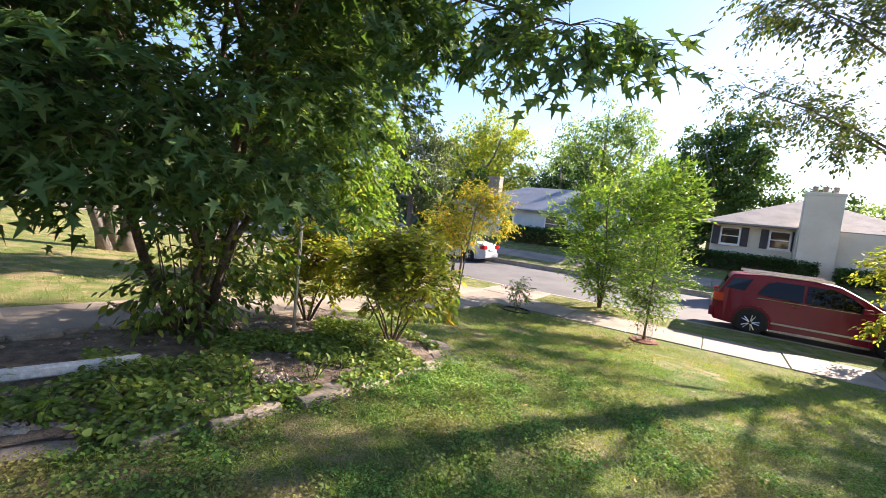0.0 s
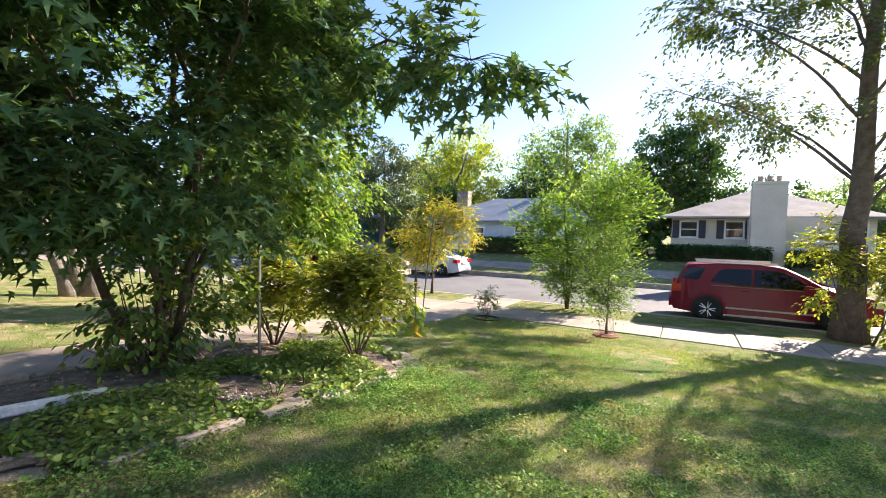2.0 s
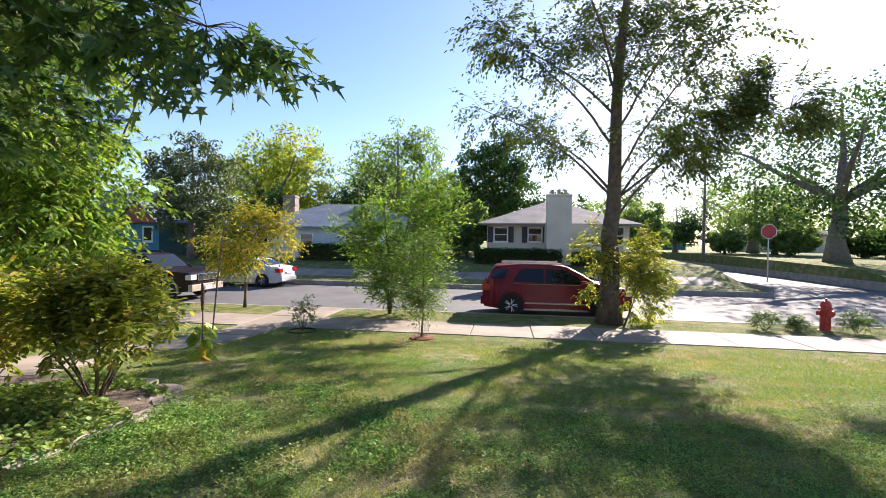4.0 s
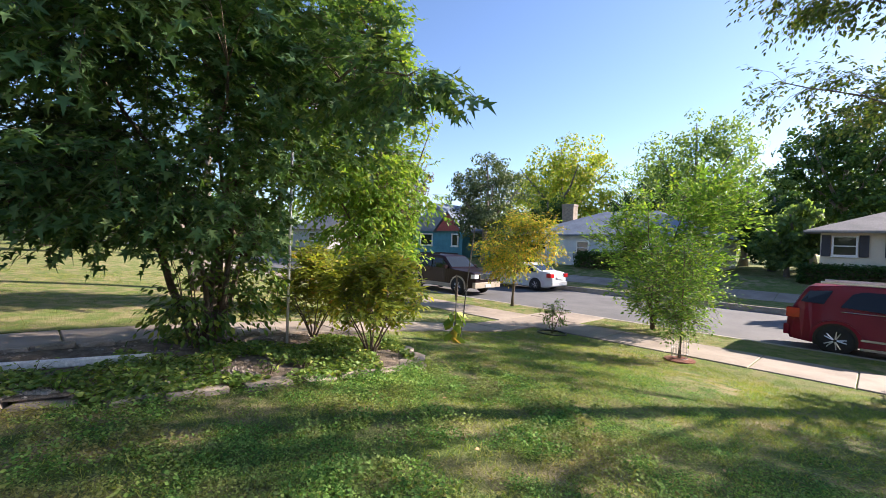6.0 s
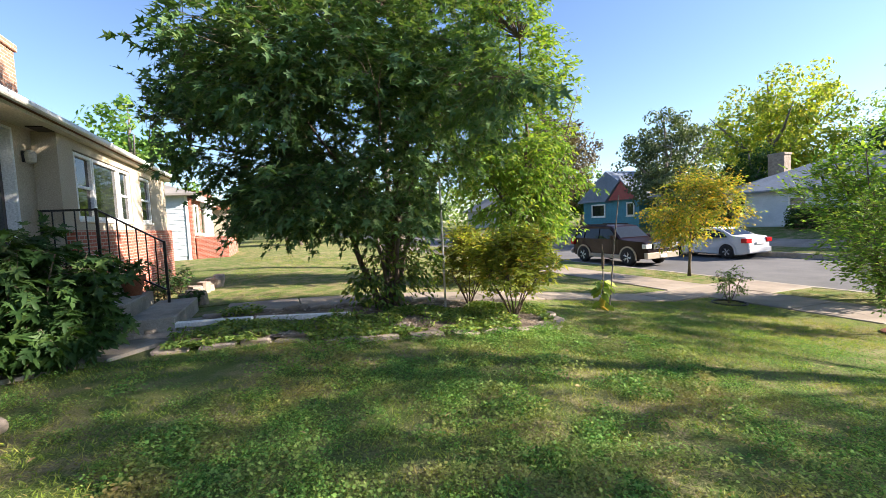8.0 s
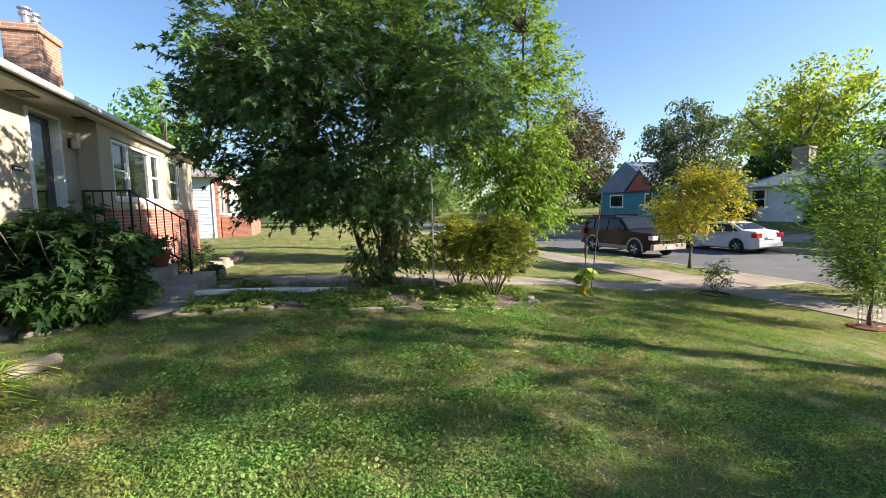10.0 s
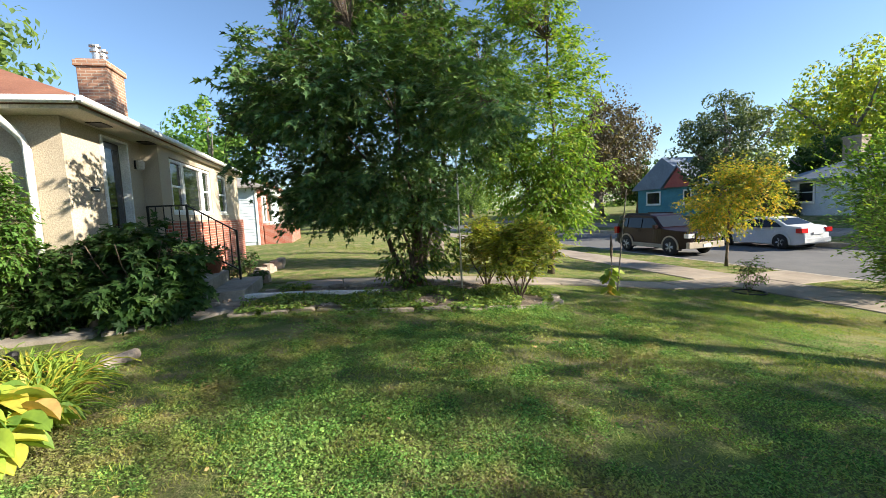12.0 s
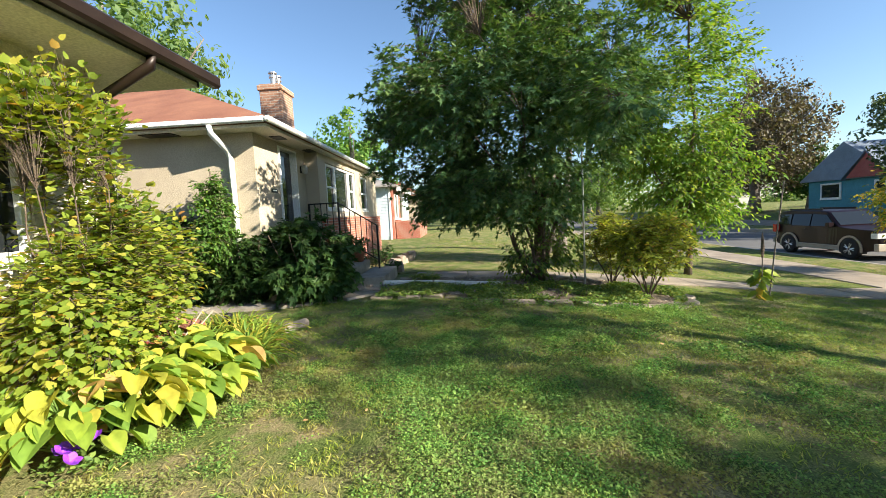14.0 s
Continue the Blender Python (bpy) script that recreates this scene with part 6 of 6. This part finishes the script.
for x, y in ((-2.95, -3.3), (-3.0, -2.9), (-3.05, -2.5), (-3.1, -2.1), (-3.25, -1.75), (-3.45, -1.4), (-3.75, -1.2), (-4.0, -1.05)):
    part("stone", stone_bm(rng_s, rng_s.uniform(0.16, 0.3), rng_s.uniform(0.14, 0.24), rng_s.uniform(0.08, 0.13), 7), STONE, row).matrix_basis = pose(x, y, 0, rng_s.normal(0, 5), rng_s.normal(0, 5), rng_s.uniform(0, 180))

# stakes in the bed and by the shrubs
st1 = thing("metal_pole", g(-3.75, 3.05), "tall thin grey pole standing in the bed", "pole")
part("shaft", tube(bmesh.new(), [(0, 0, -0.1), (0.0, 0, 3.7)], 0.018, 8), GALVANISED, st1)
st2 = thing("red_stake", (-2.85, -3.35, 0), "red metal stake beside the conical shrub", "stake")
part("shaft", tube(bmesh.new(), [(0, 0, -0.1), (0.0, 0.02, 0.85)], 0.018, 8), surface("red_metal", (0.4, 0.03, 0.03), (0.5, 0.05, 0.05), 0.5), st2)
st3 = thing("white_stake", (-3.0, -2.85, 0), "thin pale stake among the shrubs", "stake")
part("shaft", tube(bmesh.new(), [(0, 0, -0.1), (0.01, 0.02, 0.8)], 0.008, 6), WHITE, st3)

# terracotta pot on the step, plants by the steps
pot = thing("flower_pot", (-5.05, -1.48, 0.43), "terracotta flower pot with a green plant on the step", "flower pot")
part("pot", lathe(bmesh.new(), [(0.1, 0), (0.15, 0.22), (0.17, 0.22), (0.175, 0.28), (0.15, 0.28), (0.14, 0.24)], 20), surface("terracotta", (0.36, 0.13, 0.07), (0.45, 0.18, 0.1), 0.85, 6, 50, 0.2), pot, smooth=True)
rp = np.random.default_rng(5)
part("plant", leaves(rp, rp.normal(0, 0.12, (160, 3)) * (1, 1, 0.6) + (0, 0, 0.4), 0.1, "oval", 0.2, 0.5), LEAF_DARK, pot)["kind"] = "stuff"
for i, (x, y, h) in enumerate(((-6.4, -1.5, 0.7), (-7.4, -1.6, 0.55), (-8.3, -1.5, 0.6), (-9.3, -1.7, 0.5), (-6.0, -0.95, 0.35))):
    weed(x, y, h, h * 0.8, 240 + i, LEAF_DARK, "dark leafy garden plant by the steps", 0.1, 150, name="garden_plant")
rocks = thing("rock_border", (0, 0, 0), "grey rocks bordering the neighbour's garden", "edging")
for i in range(14):
    x = -6.3 - 0.28 * i
    part("rock", stone_bm(rng_s, rng_s.uniform(0.2, 0.38), rng_s.uniform(0.2, 0.3), rng_s.uniform(0.12, 0.25), 7), STONE, rocks).matrix_basis = pose(x, -0.95 + rng_s.normal(0, 0.08), 0, rng_s.normal(0, 6), rng_s.normal(0, 6), rng_s.uniform(0, 180))

# log, hostas, day lilies and petunias before the own house
lg = thing("edging_log", (0, 0, 0), "short weathered grey log edging the flower bed", "log")
part("log", tube(bmesh.new(), [(-0.62, -1.52, 0.05), (-0.9, -1.41, 0.055), (-1.2, -1.3, 0.05)], [0.062, 0.06, 0.058], 12), surface("weathered_wood", (0.28, 0.23, 0.18), (0.4, 0.34, 0.28), 0.9, 8, 50, 0.6), lg, smooth=True)


def hosta(x, y, r, n, seed, size=0.175):
    rng = np.random.default_rng(seed)
    root = thing("hosta", (x, y, -0.02), "yellowing broad-leaved hosta clump in the bed", "hosta", "hostas before the house")
    vs, fs = leaf_shape("heart")
    stems, V, F = bmesh.new(), [], []
    for i in range(n):
        a = rng.uniform(0, 2 * math.pi)
        t = rng.uniform(0.15, 1) ** 0.7
        h = 0.42 * (1 - 0.6 * t * t) + rng.normal(0, 0.03)
        tip = Vector((r * t * math.cos(a), r * t * math.sin(a), max(0.08, h)))
        tube(stems, [(0, 0, 0), tip * 0.5 + Vector((0, 0, 0.08)), tip], [0.007, 0.006, 0.005], 5, False)
        s = size * rng.uniform(0.75, 1.2)
        out = Vector((math.cos(a + rng.normal(0, 0.3)), math.sin(a + rng.normal(0, 0.3)), 0.1 - 0.5 * t + rng.normal(0, 0.18))).normalized()
        side = out.cross(Vector((rng.normal(0, 0.2), rng.normal(0, 0.2), 1))).normalized()
        nor = side.cross(out)
        # a ribbed, cupped blade of three rows
        base = len(V)
        for j in range(7):
            v = j / 6
            w = 0.41 * math.sin(math.pi * min(1, v * 0.82 + 0.16)) ** 0.8 * (1 if j < 6 else 0.02)
            for u in (-1, -0.5, 0, 0.5, 1):
                p = tip + out * (s * v) + side * (s * w * u) + nor * (s * (0.42 * abs(u) * w * 2.2 - 0.17 * v * v + 0.012 * (j % 2)))
                V.append(tuple(p))
        for j in range(6):
            for k in range(4):
                q = base + j * 5 + k
                F.append([q, q + 1, q + 6, q + 5])
    part("stalk_clump", stems, LEAF_COVER, root)
    part("leaves", (V, F), LEAF_HOSTA, root, smooth=True)


for i, (x, y, r, n) in enumerate(((1.75, -1.75, 0.4, 95), (1.48, -1.5, 0.4, 95), (1.12, -1.42, 0.4, 95), (0.82, -1.36, 0.35, 75), (1.6, -2.0, 0.36, 60), (1.2, -1.9, 0.38, 70), (0.75, -1.7, 0.36, 70))):
    hosta(x, y, r, n, 300 + i)


def strap_clump(x, y, n, length, seed, label, mat, name="day_lily"):
    rng = np.random.default_rng(seed)
    root = thing(name, (x, y, -0.01), label, "day lily", "day lilies")
    V, F = [], []
    for i in range(n):
        a, L = rng.uniform(0, 2 * math.pi), length * rng.uniform(0.6, 1.15)
        lean = rng.uniform(0.25, 1.0)
        bx, by = rng.normal(0, 0.06, 2)
        base = len(V)
        for j in range(6):
            v = j / 5
            d = L * (v * lean * 0.75)
            z = L * (0.95 * v - (0.35 + 0.75 * lean) * v * v * 0.75)
            w = 0.013 * (1 - v ** 3) + 0.001
            cx, cy = bx + d * math.cos(a), by + d * math.sin(a)
            V += [(cx - w * math.sin(a), cy + w * math.cos(a), z + 0.004), (cx, cy, z - 0.004), (cx + w * math.sin(a), cy - w * math.cos(a), z + 0.004)]
        for j in range(5):
            for k in range(2):
                q = base + j * 3 + k
                F.append([q, q + 1, q + 4, q + 3])
    part("foliage", (V, F), mat, root)


for i, (x, y, n, L) in enumerate(((0.45, -1.3, 170, 0.72), (0.12, -1.38, 170, 0.74), (-0.3, -1.7, 140, 0.74), (-0.6, -2.05, 120, 0.72), (0.1, -1.9, 120, 0.74), (-0.25, -1.45, 150, 0.66), (0.5, -1.7, 120, 0.74))):
    strap_clump(x, y, n, L, 320 + i, "arching green and yellow day lily leaves", LEAF_HOSTA)
pet = thing("petunias", (2.02, -1.5, 0.0), "purple petunias at the edge of the hosta bed", "flowers")
rp = np.random.default_rng(8)
part("foliage", leaves(rp, rp.normal(0, 0.09, (130, 3)) * (1.2, 1, 0.3) + (0, 0, 0.06), 0.05, "oval", 0.0, 0.4), LEAF_COVER, pet)
PURPLE = surface("purple_petal", (0.16, 0.02, 0.4), (0.26, 0.05, 0.55), 0.6, 9, 60, 0.1)
for i in range(6):
    bm = bmesh.new()
    c = bm.verts.new((0, 0, -0.025))
    rim = [bm.verts.new((0.045 * math.cos(a) * (1 + 0.12 * math.cos(5 * a)), 0.045 * math.sin(a) * (1 + 0.12 * math.cos(5 * a)), 0.006 * math.cos(5 * a))) for a in np.linspace(0, 2 * math.pi, 20, endpoint=False)]
    for k in range(20):
        bm.faces.new((c, rim[k], rim[(k + 1) % 20]))
    part("flower", bm, PURPLE, pet).matrix_basis = pose(rp.uniform(-0.16, 0.16), rp.uniform(-0.08, 0.14), rp.uniform(0.12, 0.18), rp.uniform(-50, 10), rp.uniform(-20, 30), 0)
dry = thing("dry_stalk", (0.72, -1.85, 0), "pale dry bent stalks rising among the hostas", "stalk")
for bx, by, lean in ((0.0, 0.0, -0.3), (-0.12, 0.05, -0.55), (-0.2, -0.02, -0.42), (0.05, 0.04, -0.2)):
    part("stem", tube(bmesh.new(), [(bx, by, 0.0), (bx + lean * 0.4, by, 0.35), (bx + lean, by + 0.03, 0.62 - 0.2 * abs(lean)), (bx + lean * 1.35, by + 0.05, 0.66 - 0.5 * abs(lean))], [0.009, 0.008, 0.006, 0.003], 6), TAN_TRIM, dry)
lan = thing("garden_lantern", (-0.45, -1.9, 0), "small dark solar garden lantern among day lilies", "lantern")
part("stake", tube(bmesh.new(), [(0, 0, 0), (0, 0, 0.28)], 0.008, 6), BLACK_IRON, lan)
part("head", lathe(bmesh.new(), [(0.03, 0.26), (0.035, 0.34), (0.05, 0.345), (0.035, 0.37), (0.01, 0.38)], 14), BLACK_IRON, lan)
# old brick base and sloping cap beside the own house
cap = thing("cellar_wing_wall", (0, 0, 0), "sloping red-brown wing wall beside the cream house", "wall")
part("wing", prism(bmesh.new(), [(-2.55, 0.0), (-2.55, 0.62), (-1.95, 0.36), (-1.95, 0.0)], 0.05, 0.17, "x"), BRICK_RED, cap)
part("cap", prism(bmesh.new(), [(-2.56, 0.622), (-2.56, 0.68), (-1.88, 0.39), (-1.88, 0.332)], 0.02, 0.2, "x"), surface("red_cap", (0.22, 0.09, 0.06), (0.3, 0.13, 0.09), 0.8), cap)

# ---- street side ----
ring = thing("mulch_ring", g(-1.05, 10.0), "ring of red-brown mulch round the sapling", "mulch")
part("mulch", lathe(bmesh.new(), [(0.3, 0.0), (0.28, 0.05), (0.15, 0.075), (0.04, 0.07)], 18), surface("red_mulch", (0.16, 0.05, 0.03), (0.26, 0.09, 0.05), 0.95, 12, 60, 1.0, 0.03), ring)
cage = thing("wire_cage", g(-1.05, 10.0), "round wire mesh cage round the sapling", "cage")
wires = bmesh.new()
for k in range(14):
    a = 2 * math.pi * k / 14
    tube(wires, [(0.15 * math.cos(a), 0.15 * math.sin(a), 0.03), (0.15 * math.cos(a), 0.15 * math.sin(a), 0.65)], 0.003, 4, False)
part("upright_wires", wires, GALVANISED, cage)
for z in np.linspace(0.08, 0.65, 7):
    part("hoop", tube(bmesh.new(), [(0.15 * math.cos(a), 0.15 * math.sin(a), z) for a in np.linspace(0, 2 * math.pi, 19)], 0.003, 4, False), GALVANISED, cage)
tree("rose_bush", g(-4.05, 10.15), [([(0, 0, 0), (0.12 * math.cos(a), 0.12 * math.sin(a), 0.3), (0.3 * math.cos(a), 0.3 * math.sin(a), 0.75)], 0.009, 0.003) for a in np.linspace(0, 5.3, 6)],
     [(0, 0, 0.55, 0.42, 0.42, 0.4)], 60, 12, 0.06, LEAF_BUSH, "small open rose bush beside the pavement", "shrub", seed=81, twig_len=0.15, spray=0.05)
ringed = thing("edging_ring", g(-4.05, 10.15), "dark ring of edging round the rose bush", "edging")
part("hoop", tube(bmesh.new(), [(0.36 * math.cos(a), 0.3 * math.sin(a), 0.04) for a in np.linspace(0, 2 * math.pi, 25)], 0.025, 6, False), BLACK_IRON, ringed)
for i, (x, y, s) in enumerate(((7.7, 12.85, 0.5), (8.5, 12.95, 0.38), (9.95, 12.95, 0.55), (11.0, 12.5, 0.75))):
    tree("rose_bush", g(x, y), [([(0, 0, 0), (0.12 * math.cos(a), 0.12 * math.sin(a), 0.3 * s), (0.5 * s * math.cos(a), 0.5 * s * math.sin(a), 1.1 * s)], 0.009, 0.003) for a in np.linspace(0, 5.3, 6)],
         [(0, 0, 0.7 * s, 0.75 * s, 0.6 * s, 0.55 * s)], 70, 14, 0.06, LEAF_BUSH, "leafy rose bush on the verge by the hydrant", "shrub", seed=82 + i, twig_len=0.18, spray=0.05)
RED = surface("red_enamel", (0.42, 0.03, 0.025), (0.55, 0.05, 0.04), 0.45, 6, 60, 0.05)
fl = thing("red_rose", g(10.6, 12.5), "red rose bloom on a tall stem", "flower")
part("stem", tube(bmesh.new(), [(0, 0, 0), (0.03, 0, 0.9)], 0.006, 5), LEAF_COVER, fl)
part("bloom", lathe(bmesh.new(), [(0.02, 0.86), (0.06, 0.9), (0.065, 0.95), (0.04, 0.98), (0.01, 0.98)], 12), RED, fl)
hy = thing("fire_hydrant", g(9.37, 13.2), "red fire hydrant on the verge", "hydrant")
part("barrel", lathe(bmesh.new(), [(0.16, 0), (0.16, 0.05), (0.12, 0.06), (0.115, 0.6), (0.15, 0.61), (0.15, 0.66), (0.12, 0.67)], 20), RED, hy, smooth=False)
part("bonnet", lathe(bmesh.new(), [(0.125, 0.67), (0.115, 0.76), (0.07, 0.83), (0.03, 0.84), (0.03, 0.9), (0.01, 0.9)], 20), RED, hy)
for a, r, l in ((0, 0.055, 0.2), (180, 0.055, 0.2), (270, 0.075, 0.21)):
    nz = tube(bmesh.new(), [(0.08, 0, 0.5), (l - 0.03, 0, 0.5), (l, 0, 0.5)], [r, r, r * 1.15], 12)
    part("nozzle", nz, RED, hy).matrix_basis = pose(0, 0, 0, 0, 0, a)
ss = thing("stop_sign", g(14.6, 25.3), "red octagonal stop sign on a steel post", "sign")
part("post", boxed((-0.03, -0.02, -0.1), (0.03, 0.02, 2.95), 0.005), GALVANISED, ss)
octo = [(0.4 * math.cos(a), 2.6 + 0.4 * math.sin(a)) for a in np.linspace(math.pi / 8, 2 * math.pi + math.pi / 8, 9)[:-1]]
face = part("sign_plate", prism(bmesh.new(), octo, -0.035, -0.022), RED, ss)
rim_bm = bmesh.new()
for p, q in zip(octo, octo[1:] + octo[:1]):
    k = 0.93
    prism(rim_bm, [p, q, (q[0] * k, 2.6 + (q[1] - 2.6) * k), (p[0] * k, 2.6 + (p[1] - 2.6) * k)], -0.039, -0.0352)
part("border", rim_bm, WHITE, face)
up = thing("utility_pole", (20.2, 46, 0.2), "tall wooden utility pole far down the street", "pole")
part("pole", tube(bmesh.new(), [(0, 0, -0.3), (0, 0, 9.5)], [0.16, 0.1], 10), BARK_GREY, up)
part("crossarm", boxed((-1.1, -0.06, 8.8), (1.1, 0.06, 8.95), 0.01), BARK_GREY, up)
# mullein with a dry stalk and a leaning thin pole
mu = thing("mullein", g(-3.72, 6.2), "mullein with drooping yellow leaves and a dry stalk", "plant")
part("stalk", tube(bmesh.new(), [(0, 0, 0), (0.02, 0.02, 0.5), (0.0, 0.03, 1.25)], [0.014, 0.011, 0.008], 6), BARK_GREY, mu)
part("seed_head", tube(bmesh.new(), [(0.01, 0.025, 0.78), (0.01, 0.03, 0.95), (0.0, 0.03, 1.22)], [0.02, 0.032, 0.012], 7), BARK, mu)
rm = np.random.default_rng(12)
pl = np.stack([rm.normal(0, 0.05, 30), rm.normal(0, 0.05, 30), rm.uniform(0.08, 0.6, 30)], 1)
part("leaves", leaves(rm, pl, 0.26, "oval", 0.7, 0.4), LEAF_HOSTA, mu)
lp = thing("leaning_stake", g(-3.66, 6.3), "thin leaning wooden stake behind the mullein", "stake")
part("shaft", tube(bmesh.new(), [(0, 0, -0.1), (0.08, 0.08, 1.2), (0.16, 0.14, 2.15)], 0.012, 6), BARK_GREY, lp)

# bricks of the own house's base course
bw = [o for o in ow.children if o.name.startswith("wainscot")][0]
bk = bpy.data.meshes.new("brick")
tb = boxed((-0.1, -0.02, -0.028), (0.1, 0.03, 0.028), 0.004)
tb.to_mesh(bk)
tb.free()
bk.materials.append(BRICK)
rb = np.random.default_rng(31)
for r in range(10):
    for c in range(13):
        ob = new("brick", bk)
        ob.parent = bw
        ob.matrix_basis = pose(0.3 + 0.215 * c + (0.107 if r % 2 else 0), OY + 0.1 + rb.uniform(-0.003, 0.003), -0.02 + 0.066 * r, 0, 0, rb.normal(0, 0.4))
    for c in range(9):
        ob = new("brick", bk)
        ob.parent = bw
        ob.matrix_basis = pose(OX - 0.1 + rb.uniform(-0.003, 0.003), OY - 0.05 - 0.215 * c - (0.107 if r % 2 else 0), -0.02 + 0.066 * r, 0, 0, 90 + rb.normal(0, 0.4))
